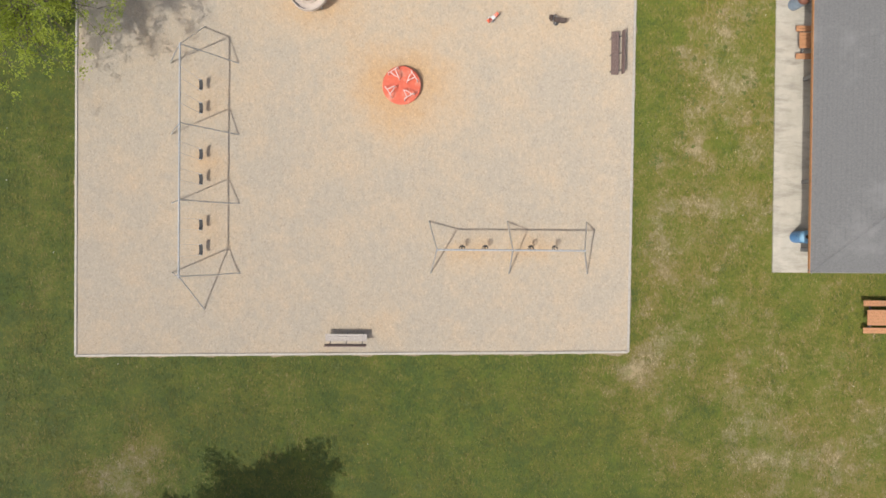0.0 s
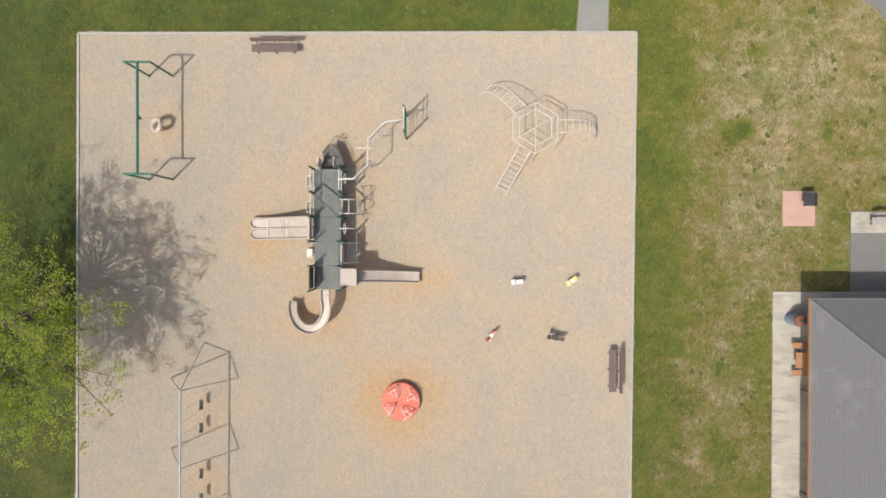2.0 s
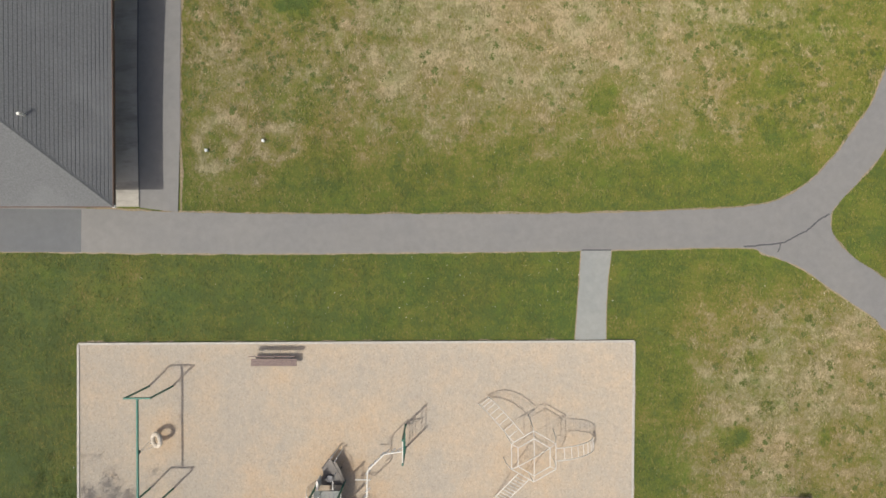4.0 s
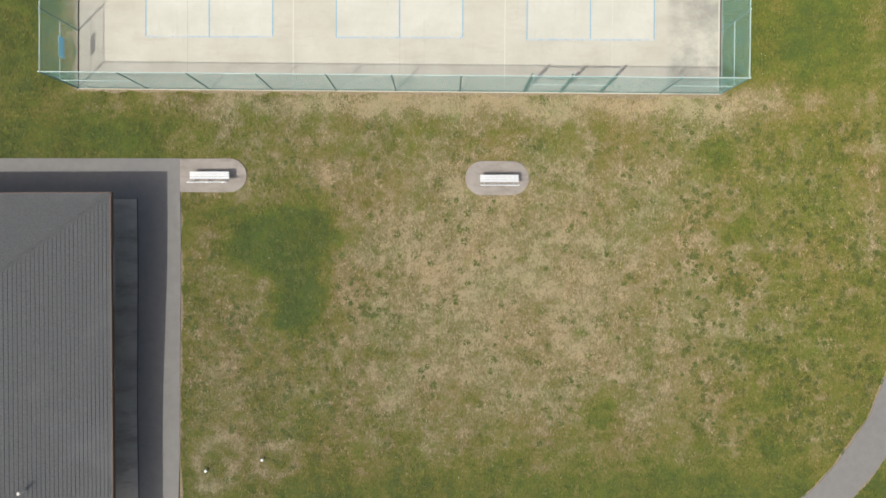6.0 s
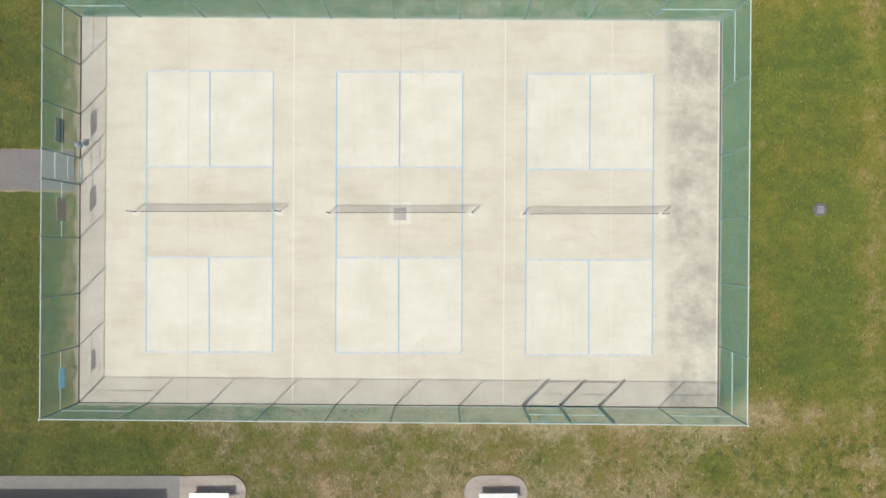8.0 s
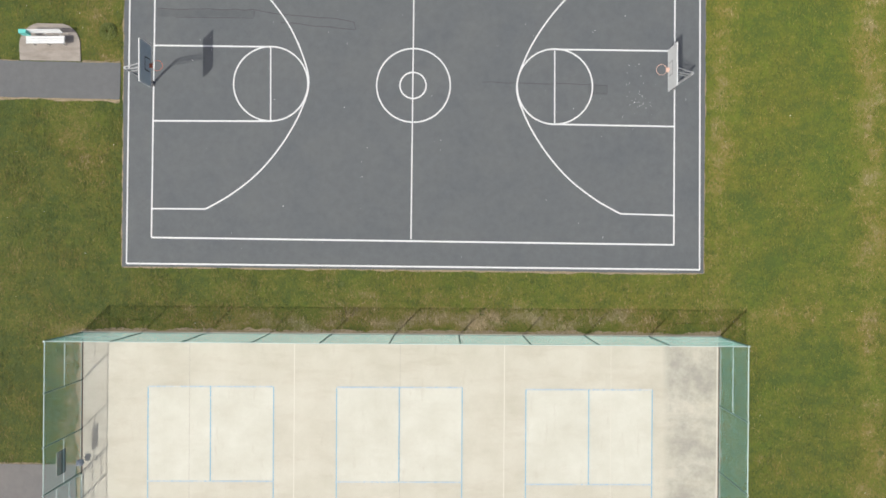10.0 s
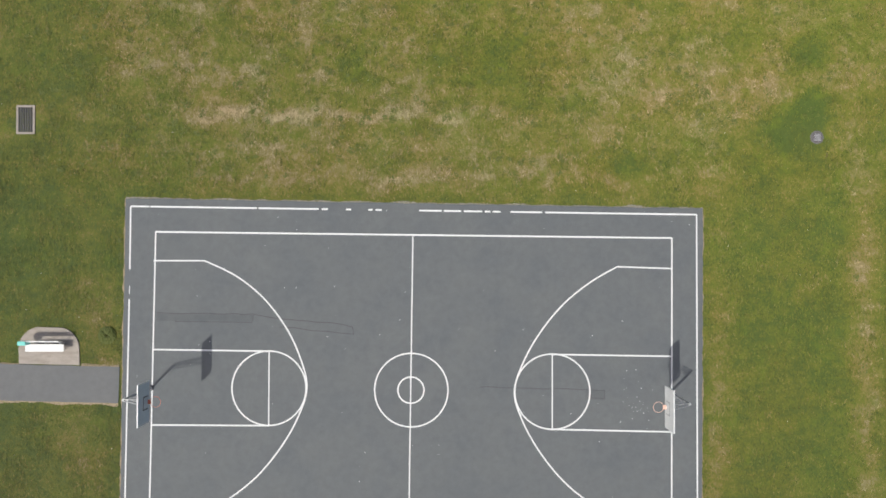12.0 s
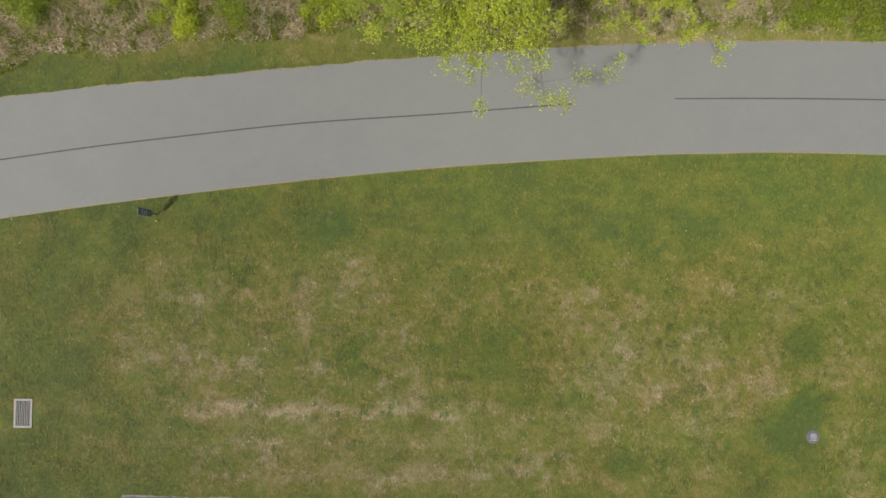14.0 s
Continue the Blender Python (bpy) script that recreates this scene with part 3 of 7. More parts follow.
PATH_N = drift(smooth([(-40, 32.45), (-21.8, 32.36), (-13.3, 32.06), (-4.7, 31.86), (5.8, 31.84), (11.8, 32.02), (14.8, 32.2), (16.4, 32.56), (17.7, 33.37), (18.9, 34.58), (20.1, 36.23), (20.8, 37.3), (21.6, 39.3), (23.4, 43.5), (26, 49)]))
PATH_E = smooth([(27.8, 48.2), (25.2, 42.6), (23.2, 38.2), (21.5, 35.1), (19.96, 33.22), (18.95, 32.1), (18.78, 31.55), (18.92, 30.8), (19.67, 29.9), (21.5, 28.6), (25, 26.2), (32, 22)])
PATH_S = drift(smooth([(31, 19.6), (24, 24.3), (21.5, 26.13), (20.9, 26.74), (18.9, 28.1), (17.3, 29.2), (15.6, 29.84), (14.1, 30.17), (5.8, 30.02), (-4.7, 29.95), (-17.8, 30.1), (-21.8, 30.16), (-40, 30.2)]))


def jagged(pts, amount, seed, step=0.25):
    """Roughens an outline a little, as turf grows over an edge."""
    rnd = random.Random(seed)
    out = []
    n = len(pts)
    for i in range(n):
        a, b = Vector(pts[i]), Vector(pts[(i + 1) % n])
        k = max(1, min(60, int((b - a).length / step)))
        for j in range(k):
            p = a.lerp(b, j / k)
            out.append((p.x + rnd.uniform(-amount, amount), p.y + rnd.uniform(-amount, amount)))
    return out


path = structure("path", prism(B(), jagged(PATH_N + PATH_E + PATH_S, 0.025, 1), -0.1, 0.03), M_PATH, "grey asphalt footpath that forks, with a sealed crack", "path")
lay(path)
LINK = smooth([(6.60, 30.06), (6.5, 28.4), (6.31, 25.66)])
LINK2 = smooth([(7.79, 25.66), (7.85, 28.1), (8.06, 30.06)])
structure("pavement_link", prism(B(), jagged(LINK + LINK2, 0.02, 2), -0.1, 0.026), M_LINK, "short grey asphalt link from footpath to playground", "path")
lay(structure("pavement_patch", prism(B(), drift([(-40, 30.2), (-17.85, 30.12), (-17.80, 32.2), (-40, 32.44)]), -0.1, 0.036), M_PATCH, "darker resurfaced stretch of asphalt footpath", "path"))
b = B()
strip(b, jagged(smooth([(14.54, 30.22), (16.35, 30.40), (17.0, 30.7), (17.56, 30.97), (18.2, 31.5), (18.76, 31.84)], 6), 0.02, 3, 9)[:-1], 0.07, 0.028, 0.035)
strip(b, [(16.35, 30.40), (16.3, 30.15), (16.2, 29.95)], 0.05, 0.028, 0.034)
strip(b, [(6.62, 30.06), (8.05, 30.06)], 0.06, 0.028, 0.034)
part("crack", b, M_SEAL, path, "dark sealed crack")

ROAD_N = smooth([(-60.73, 106.07), (-36.44, 111.34), (-22.27, 113.4), (-13.78, 114.47), (-6.53, 115.56), (-2.37, 116.12), (6.76, 116.92), (24.1, 117.31), (64.58, 116.36)])
ROAD_S = smooth([(64.58, 110.12), (24.05, 111.26), (14.41, 111.25), (9.78, 111.07), (0.74, 110.45), (-6.43, 109.62), (-15.33, 108.34), (-22.07, 107.34), (-36.44, 104.96), (-60.73, 99.6)])
road_x = np.arange(-60, 60.1, 0.5)
edge_n = np.interp(road_x, [p[0] for p in ROAD_N], [p[1] for p in ROAD_N])
edge_s = np.interp(road_x, [p[0] for p in ROAD_S][::-1], [p[1] for p in ROAD_S][::-1])
rnd = random.Random(4)
b = B()
prev = None
for x, yn, ys_ in zip(road_x, edge_n + np.array([rnd.uniform(-0.03, 0.03) for _ in road_x]), edge_s + np.array([rnd.uniform(-0.03, 0.03) for _ in road_x])):
    across = [(ys_ + (yn - ys_) * k / 8, 0.03) for k in range(9)]
    across = [(ys_ - 0.02, -0.1)] + across + [(yn + 0.02, -0.1)]
    row = [b.verts.new((x, y, z - float(fall(x, y)))) for y, z in across]
    if prev:
        for k in range(len(row) - 1):
            b.faces.new((prev[k], row[k], row[k + 1], prev[k + 1]))
    prev = row
road = structure("road", b, M_ROAD, "grey asphalt road with a dark sealed centre seam", "road")
b = B()
strip(b, smooth([(-40.49, 107.39), (-22.17, 110.28), (-13.78, 111.51), (-6.43, 112.6), (1.28, 113.36), (7.24, 113.87)], 30), 0.075, 0.025, 0.038)
strip(b, smooth([(12.68, 114.18), (24.1, 114.2), (53.81, 113.67)], 30), 0.075, 0.025, 0.038)
for v in b.verts:
    v.co.z -= float(fall(v.co.x, v.co.y))
part("seam", b, M_SEAL, road, "dark sealed seam")

structure("path_to_court", prism(B(), jagged([(-40, 85.9), (-40, 84.0), (-21.6, 83.66), (-15.78, 83.52), (-15.72, 85.32), (-21.6, 85.46)], 0.02, 5), -0.1, 0.028), M_PATCH, "dark asphalt path ending at the basketball court", "path")
structure("path_to_gate", prism(B(), jagged([(-40, 65.9), (-40, 63.9), (-17.95, 63.66), (-17.95, 65.62)], 0.02, 6), -0.1, 0.028), M_GATEPATH, "grey asphalt path ending at the fence gate", "path")


def inside(poly, x, y):
    """Which points lie inside an outline."""
    ok = np.zeros(x.shape, bool)
    n = len(poly)
    for i in range(n):
        (x0, y0), (x1, y1) = poly[i], poly[(i + 1) % n]
        c = ((y0 > y) != (y1 > y)) & (x < (x1 - x0) * (y - y0) / ((y1 - y0) or 1e-9) + x0)
        ok ^= c
    return ok


def fringe(name, pts, width, seed, label, mt=None):
    """A ragged strip of thin dry soil along an edge."""
    b = B()
    prev = None
    dense = []
    for p, q in zip(pts, pts[1:]):
        k = max(1, int(math.dist(p, q) / 0.12))
        dense += [(p[0] + (q[0] - p[0]) * i / k, p[1] + (q[1] - p[1]) * i / k) for i in range(k)]
    dense.append(pts[-1])
    for i, p in enumerate(dense):
        a, c = dense[max(0, i - 1)], dense[min(len(dense) - 1, i + 1)]
        d = Vector((c[0] - a[0], c[1] - a[1])).normalized()
        w0 = width * max(0.02, 0.45 + 0.55 * noise.fractal((p[0] * 0.9, p[1] * 0.9, seed), 1.0, 2.0, 4) + 0.25 * noise.noise((p[0] * 5, p[1] * 5, seed)))
        low = float(fall(p[0], p[1]))
        row = [b.verts.new((p[0] - d.y * w0, p[1] + d.x * w0, -0.004 - low)), b.verts.new((p[0], p[1], 0.012 - low)), b.verts.new((p[0] + d.y * 0.05, p[1] - d.x * 0.05, 0.012 - low))]
        if prev:
            b.faces.new((prev[0], prev[1], row[1], row[0]))
            b.faces.new((prev[1], prev[2], row[2], row[1]))
        prev = row
    bmesh.ops.recalc_face_normals(b, faces=b.faces)
    return structure(name, b, mt or M_SOIL, label, "soil")


TXT = "thin strip of dry bare soil along an edge"
fringe("soil_edge", PATH_N, 0.16, 41, TXT)
fringe("soil_edge", PATH_E, 0.16, 42, TXT)
fringe("soil_edge", PATH_S, 0.12, 43, TXT)
fringe("soil_edge", ROAD_N, 0.15, 44, TXT)
fringe("soil_edge", ROAD_S[::-1], 0.14, 45, TXT)
fringe("soil_edge", LINK, 0.16, 46, TXT)
fringe("soil_edge", LINK2, 0.16, 47, TXT)
fringe("soil_edge", [(-40, 85.9), (-21.6, 85.46), (-20.7, 85.44)], 0.12, 58, TXT)
fringe("soil_edge", [(-17.6, 85.40), (-15.75, 85.32)], 0.2, 59, TXT)
fringe("soil_edge", [(-15.78, 83.52), (-21.6, 83.66), (-40, 84.0)], 0.2, 60, TXT)
fringe("soil_edge", [(-17.95, 63.66), (-40, 63.9)], 0.14, 61, TXT)
fringe("soil_edge", [(-40, 65.9), (-17.95, 65.62)], 0.14, 62, TXT)
fringe("soil_edge", [COURT[1], COURT[2]][::-1], 0.12, 48, TXT)
fringe("soil_edge", [COURT[2], COURT[3]][::-1], 0.14, 49, "thin strip of grey crumbled asphalt along the court edge", M_CRUMB)
fringe("soil_edge", [COURT[3], COURT[0]][::-1], 0.14, 50, TXT)
fringe("soil_edge", [COURT[0], COURT[1]][::-1], 0.16, 51, TXT)
fringe("soil_edge", [SLAB[0], SLAB[1]][::-1], 0.3, 52, TXT)
fringe("soil_edge", [SLAB[2], SLAB[3]][::-1], 0.32, 53, TXT)
fringe("soil_edge", [SLAB[1], SLAB[2]][::-1], 0.12, 54, TXT)
fringe("soil_edge", [SLAB[3], SLAB[0]][::-1], 0.4, 55, TXT)
for q in ([PG[0], PG[1]], [PG[1], PG[2]], [PG[2], PG[3]], [PG[3], PG[0]]):
    fringe("soil_edge", q[::-1], 0.2, 56, TXT)
fringe("soil_edge", drift([(-12.93, 32.1), (-12.92, 40), (-12.92, 49.9)])[::-1], 0.16, 57, TXT)


# ---- playground surface ----
def wear(x, y):
    """Where feet have worn the chips to bare orange."""
    w = np.full_like(x, 0.12)
    w += 0.85 * blob(x, y, -2.25, 7.6, 2.7, 2.5)
    for cx, cy in ((-11.8, 7.5), (-11.8, 6.4), (-11.8, 4.2), (-11.8, 3.0), (-11.8, 0.8), (-11.8, -0.4), (0.7, -0.2), (1.8, -0.2), (4.0, -0.2), (5.1, -0.2)):
        w += 0.34 * blob(x, y, cx, cy, 1.0, 0.8)
    w += 0.3 * blob(x, y, -5.5, 15.5, 3.6, 4.5) + 0.5 * blob(x, y, -6.4, 11.8, 2.4, 1.6) + 0.6 * blob(x, y, -9.2, 15.8, 1.3, 1.5) + 0.6 * blob(x, y, -1.0, 13.3, 1.6, 1.1)
    w += 0.3 * blob(x, y, -14, 20.9, 1.2, 1.4) + 0.25 * blob(x, y, -5.5, 20, 2.5, 2.5) + 0.25 * blob(x, y, 4, 20, 3, 2.5)
    w += 0.22 * blob(x, y, 4, 11, 3, 2) + 0.3 * blob(x, y, -3.5, -4.0, 1.2, 0.8) + 0.25 * blob(x, y, -8.3, 23.8, 1.2, 0.6)
    return w


def warp(u, v):
    (ax, ay), (bx, by), (cx, cy), (dx, dy) = PG
    return ((1 - v) * ((1 - u) * ax + u * bx) + v * ((1 - u) * dx + u * cx), (1 - v) * ((1 - u) * ay + u * by) + v * ((1 - u) * dy + u * cy))


def chip_level(x, y):
    """Height of the loose fill."""
    return 0.045 + 0.014 * np.sin(x * 2.1 + np.cos(y * 1.1)) * np.cos(y * 1.9) - 0.03 * np.clip(wear(x, y) - 0.3, 0, 1)


nu, nv = 109, 125
gu, gv = np.meshgrid(np.linspace(0, 1, nu), np.linspace(0, 1, nv))
gx, gy = warp(gu, gv)
gz = chip_level(gx, gy)
me = bpy.data.meshes.new("playground_surface")
i = (np.arange(nv - 1)[:, None] * nu + np.arange(nu - 1)[None, :]).ravel()
me.from_pydata(np.stack([gx, gy, gz], -1).reshape(-1, 3).tolist(), [], np.stack([i, i + 1, i + nu + 1, i + nu], 1).tolist())
me.materials.append(M_MULCH)
me.attributes.new("worn", "FLOAT", "POINT").data.foreach_set("value", wear(gx, gy).astype(np.float32).ravel())
me.shade_smooth()
tagged(new("playground_surface", me), "pale wood chip surfacing worn to orange round the equipment", "wood chips", kind="structure")

edging = thing("edging", pose(0, 0, 0), "weathered grey timber edging round the playground", "edging", kind="structure")
for (a, c) in zip(PG, PG[1:] + PG[:1]):
    a, c = Vector((*a, 0)), Vector((*c, 0))
    n = round((c - a).length / 2.4)
    for k in range(n):
        p, q = a.lerp(c, k / n), a.lerp(c, (k + 1) / n)
        d = (q - p).normalized()
        s = Vector((-d.y, d.x, 0)) * 0.065
        p, q = p + d * 0.006, q - d * 0.006
        b = B()
        hexa(b, [(*(p + s).xy, -0.1), (*(q + s).xy, -0.1), (*(q - s).xy, -0.1), (*(p - s).xy, -0.1)][::-1] + [(*(p + s * 0.8).xy, 0.1), (*(q + s * 0.8).xy, 0.1), (*(q - s * 0.8).xy, 0.1), (*(p - s * 0.8).xy, 0.1)][::-1])
        part("timber", b, M_KERB, edging)

# ---- ball courts ----
slab = structure("court_slab", prism(B(), SLAB, -0.1, 0.04), M_SLAB, "pale sunlit concrete slab with three painted courts", "court slab")
for x, mt, wd in ((-12.46, M_DARKJOINT, 0.018), (-7.33, M_PALE_LINE, 0.045), (-2.15, M_DARKJOINT, 0.018), (2.95, M_PALE_LINE, 0.045), (8.16, M_PALE_LINE, 0.02)):
    b = B()
    strip(b, [(x - 0.02, 53.2), (x + 0.12, 72.0)], wd, 0.04, 0.043)
    part("joint", b, mt, slab)
b = B()
strip(b, [(-17.79, 53.35), (-17.60, 72.1)], 0.09, 0.04, 0.05)
part("edge_strip", b, M_BROWN, slab, "dark brown strip along the slab edge")
b = B()
strip(b, [(-17.75, 53.33), (13.40, 53.03)], 0.05, 0.04, 0.05)
part("edge_strip", b, M_BROWN, slab, "dark brown strip along the slab edge")
b = B()
strip(b, [(13.40, 53.1), (13.56, 71.85)], 0.05, 0.04, 0.05)
part("edge_strip", b, M_BROWN, slab, "dark brown strip along the slab edge")
b = B()
strip(b, [(13.31, 53.1), (13.47, 71.85)], 0.045, 0.04, 0.048)
part("edge_strip", b, M_PALE_LINE, slab, "pale strip inside the slab edge")
part("patch_halo", prism(B(), jagged([(-2.62, 61.98), (-1.56, 61.98), (-1.54, 63.06), (-2.6, 63.06)], 0.05, 12), 0.03, 0.0425), M_SLAB_PALE, slab, "paler concrete round the repair patch")
b = B()
box(b, -2.40, -1.78, 62.2, 62.82, 0.04, 0.0485)
part("repair_patch", b, M_SLAB_GREY, slab, "grey square repair patch")
for x0, x1, dy in ((-14.48, -8.33, 0.0), (-5.24, 0.90, -0.05), (4.02, 10.19, -0.17)):
    cs, xm = 0.05, (x0 + x1) / 2
    ya, yb, yc, yd = 55.80 + dy, 60.42 + dy, 64.84 + dy, 69.48 + dy
    k, lift = 0.09, 0.0465
    for quad in ([(x0, ya), (x1, ya), (x1 + 0.02, yb), (x0 + 0.02, yb)], [(x0 + 0.06, yc), (x1 + 0.06, yc), (x1 + k, yd), (x0 + k, yd)]):
        part("court_coat", prism(B(), jagged(quad, 0.03, 3), 0.03, 0.0412), M_SLAB_PALE, slab, "paler scrubbed concrete of a service court")
    for line in (((x0, ya), (x0 + k, yd)), ((x1, ya), (x1 + k, yd)), ((x0, ya), (x1, ya - 0.02)), ((x0 + k, yd), (x1 + k, yd - 0.02)), ((x0, yb), (x1, yb - 0.02)),
                 ((x0, yc), (x1 + k, yc - 0.02)), ((xm, ya), (xm, yb)), ((xm + 0.05, yc), (xm + 0.08, yd))):
        b = B()
        lift += 0.0007
        strip(b, line, cs * (1.5 if abs(line[0][1] - line[1][1]) < 0.1 else 1), 0.04, lift)
        part("court_line", b, M_BLUE_FADED if abs(line[0][1] - line[1][1]) < 0.1 else M_BLUE_LINE, slab, "light blue painted line")

court = structure("basketball_court", prism(B(), jagged(COURT, 0.02, 7), -0.1, 0.04), M_COURT, "dark grey asphalt basketball court with white lines", "basketball court")


tops = []


def line(pts, width=0.085, mt=None):
    b = B()
    tops.append(0.0455 + 0.0004 * len(tops))
    strip(b, pts, width * 0.88, 0.04, tops[-1])
    part("court_line", b, mt or M_WHITE_LINE, court, "white painted line")


O = [(-15.44, 75.50), (12.60, 75.16), (12.64, 92.80), (-15.21, 93.21)]
I = [(-14.22, 76.77), (11.34, 76.38), (11.42, 91.65), (-13.97, 91.95)]
for q in (O[:3], I + I[:1]):
    for a, c in zip(q, q[1:]):
        line([a, c], 0.092 if abs(a[1] - c[1]) < 2 else 0.075)
north = lambda x: (x, 93.21 - 0.0147 * (x + 15.21))
for xa, xb in ((-15.21, -14.3), (-14.24, -9.0), (-8.9, -5.95), (-5.8, -5.5), (-4.6, -4.35), (-3.5, -3.3), (-3.15, -2.85), (-1.0, 0.1), (0.2, 1.06), (1.2, 2.1), (2.22, 2.5), (2.62, 3.0), (3.5, 5.05), (5.2, 12.64)):
    line([north(xa), north(xb)], 0.092)
line([(-15.44, 75.50), (-15.25, 88.65)], 0.075)
line([(-15.23, 90.1), (-15.21, 93.21)], 0.075)
line([(-15.245, 88.9), (-15.24, 89.3)], 0.03)
line([(-1.51, 76.68), (-1.31, 91.74)], 0.068)
line(arc(-1.38, 84.19, 1.80, 0, 360, 72), 0.078)
line(arc(-1.40, 84.19, 0.64, 0, 360, 48), 0.078)
line([(-14.10, 86.17), (-8.36, 86.09)])
line([(-14.16, 82.48), (-8.36, 82.45)])
line([(11.41, 85.85), (5.53, 85.94)])
line([(11.38, 82.16), (5.53, 82.28)])
line([(-8.36, 86.05), (-8.37, 82.48)], 0.065)
line([(5.53, 85.9), (5.52, 82.3)], 0.065)
line(arc(-8.36, 84.28, 1.82, 0, 360, 72), 0.078)
line(arc(5.53, 84.12, 1.84, 0, 360, 72), 0.078)
half_a = [(5.06, 6.2), (3.50, 5.45), (2.12, 4.34), (1.0, 2.87), (0.3, 1.35), (0, 0)]
half_b = [(5.06, 6.17), (3.80, 5.45), (2.42, 4.34), (1.22, 2.87), (0.38, 1.35), (0, 0)]
bow_w = smooth(half_a + [(u, -v) for u, v in half_b[-2::-1]])
bow_e = smooth(half_b + [(u, -v) for u, v in half_b[-2::-1]])
line([(-14.06, 90.53)] + [(-6.50 - u, 84.33 + v) for u, v in bow_w] + [(-14.21, 78.18)], 0.08)
line([(11.40, 90.15)] + [(3.67 + u, 84.07 + v) for u, v in bow_e] + [(11.37, 77.82)], 0.08)
b = B()
strip(b, jagged([(-13.9, 87.95), (-12.2, 87.95), (-9.2, 87.9), (-8.1, 87.7), (-7.0, 87.6), (-5.5, 87.5), (-4.3, 87.3), (-4.2, 86.9)], 0.03, 8, 0.4)[:-14], 0.035, 0.04, 0.043)
strip(b, [(-13.0, 87.55), (-9.2, 87.5), (-9.15, 87.85)], 0.03, 0.04, 0.043)
strip(b, jagged([(2.0, 84.35), (8.1, 84.2), (8.1, 83.75)], 0.03, 9, 0.4)[:-12], 0.03, 0.04, 0.043)
part("crack", b, M_SEAL, court, "faint crack")
b = B()
strip(b, jagged([(-13.9, 87.76), (-12.0, 87.75), (-10.4, 87.72), (-9.15, 87.70)], 0.03, 18, 0.4)[:-10], 0.34, 0.04, 0.0418)
strip(b, [(7.15, 83.98), (8.1, 83.95)], 0.5, 0.04, 0.0418)
part("dark_patch", b, M_COURT_DARK, court, "slightly darker stained asphalt")
# bits of paint and petals on the asphalt
rnd = random.Random(5)
b = B()
for k in range(110):
    if k < 30:
        x, y = rnd.gauss(9.35, 0.42), rnd.gauss(83.5, 0.75)
    else:
        x, y = rnd.uniform(-15.2, 12.6), rnd.uniform(75.6, 93)
    s = rnd.uniform(0.006, 0.015)
    prism(b, [(x - s, y - s * 1.6), (x + s, y - s), (x + s * 0.8, y + s * 1.7), (x - s, y + s)], 0.04, 0.0445)
tagged(part("fleck", b, M_WHITE, court), kind="stuff")

# ---- pads, walks ----
lay(structure("bench_pad", prism(B(), drift([(-12.87, 48.26)] + arc(-10.45, 49.07, 0.82, -90, 90, 16) + [(-12.87, 49.88)]), -0.1, 0.05), M_PADC, "rounded concrete pad under a white bench", "pad"))
structure("bench_pad", prism(B(), arc(1.85, 48.91, 0.83, 90, 270, 16) + arc(3.28, 48.91, 0.83, -90, 90, 16), -0.1, 0.05), M_PADC, "oval concrete pad under a white bench", "pad")
structure("bench_pad", prism(B(), [(-20.65, 85.47), (-17.67, 85.40)] + arc(-18.75, 86.2, 1.05, 0, 80, 8) + arc(-19.6, 86.2, 1.08, 100, 180, 8), -0.1, 0.05), M_PADC, "rounded concrete pad beside the court path", "pad")
structure("grill_pad", prism(B(), [(16.37, 16.18), (17.96, 16.18), (17.94, 17.88), (16.38, 17.90)], -0.1, 0.05), M_PINK, "pinkish concrete pad under a grill", "pad")
structure("walk_east", prism(B(), [(15.92, -1.32), (33, -1.32), (33, 12.97), (15.92, 12.97)], -0.1, 0.06), M_WALKC, "stained pale concrete floor slab of the shelter", "slab")
structure("paved_area", prism(B(), [(19.71, 12.98), (33, 12.98), (33, 16.9), (19.71, 16.9)], -0.1, 0.04), M_PATH, "grey paved area behind the shelter", "paving")
b = B()
prism(b, [(19.71, 15.85), (33, 15.85), (33, 16.88), (19.73, 16.88)], 0.04, 0.046)
tagged(mesh("paved_border", b, M_WALKC), "pale concrete border of paved area", "paving", kind="structure")

# asphalt and concrete walks round the northern building
lay(structure("asphalt_walk", prism(B(), drift([(-40, 47.93), (-14.95, 47.93), (-14.97, 32.3), (-13.1, 32.05), (-12.97, 36), (-12.90, 42), (-12.87, 49.90), (-40, 49.95)]), -0.1, 0.04), M_PATH, "grey asphalt walk wrapping the building", "path"))
lay(structure("floor_slab", prism(B(), drift([(-40, 32.34), (-14.98, 32.34), (-14.96, 47.92), (-40, 47.92)]), -0.1, 0.06), M_SLABC, "stained concrete slab under the building eaves", "slab"))
b = B()
for x in (-16.1,):
    strip(b, drift([(x, 32.35), (x + 0.05, 47.9)]), 0.025, 0.06, 0.064)
for x in (-18.2, -20.2, -22.2, -24.2):
    strip(b, drift([(x, 32.35), (x, 34.0)]), 0.02, 0.06, 0.064)
tagged(lay(mesh("slab_edge_joint", strip(B(), drift([(-14.96, 32.3), (-14.95, 47.95)]), 0.05, 0.06, 0.065), M_SEAL)), "dark joint along the slab edge", "joint", kind="structure")
tagged(lay(mesh("slab_joints", b, M_DARKJOINT)), "dark joints in the concrete slab", "joint", kind="structure")


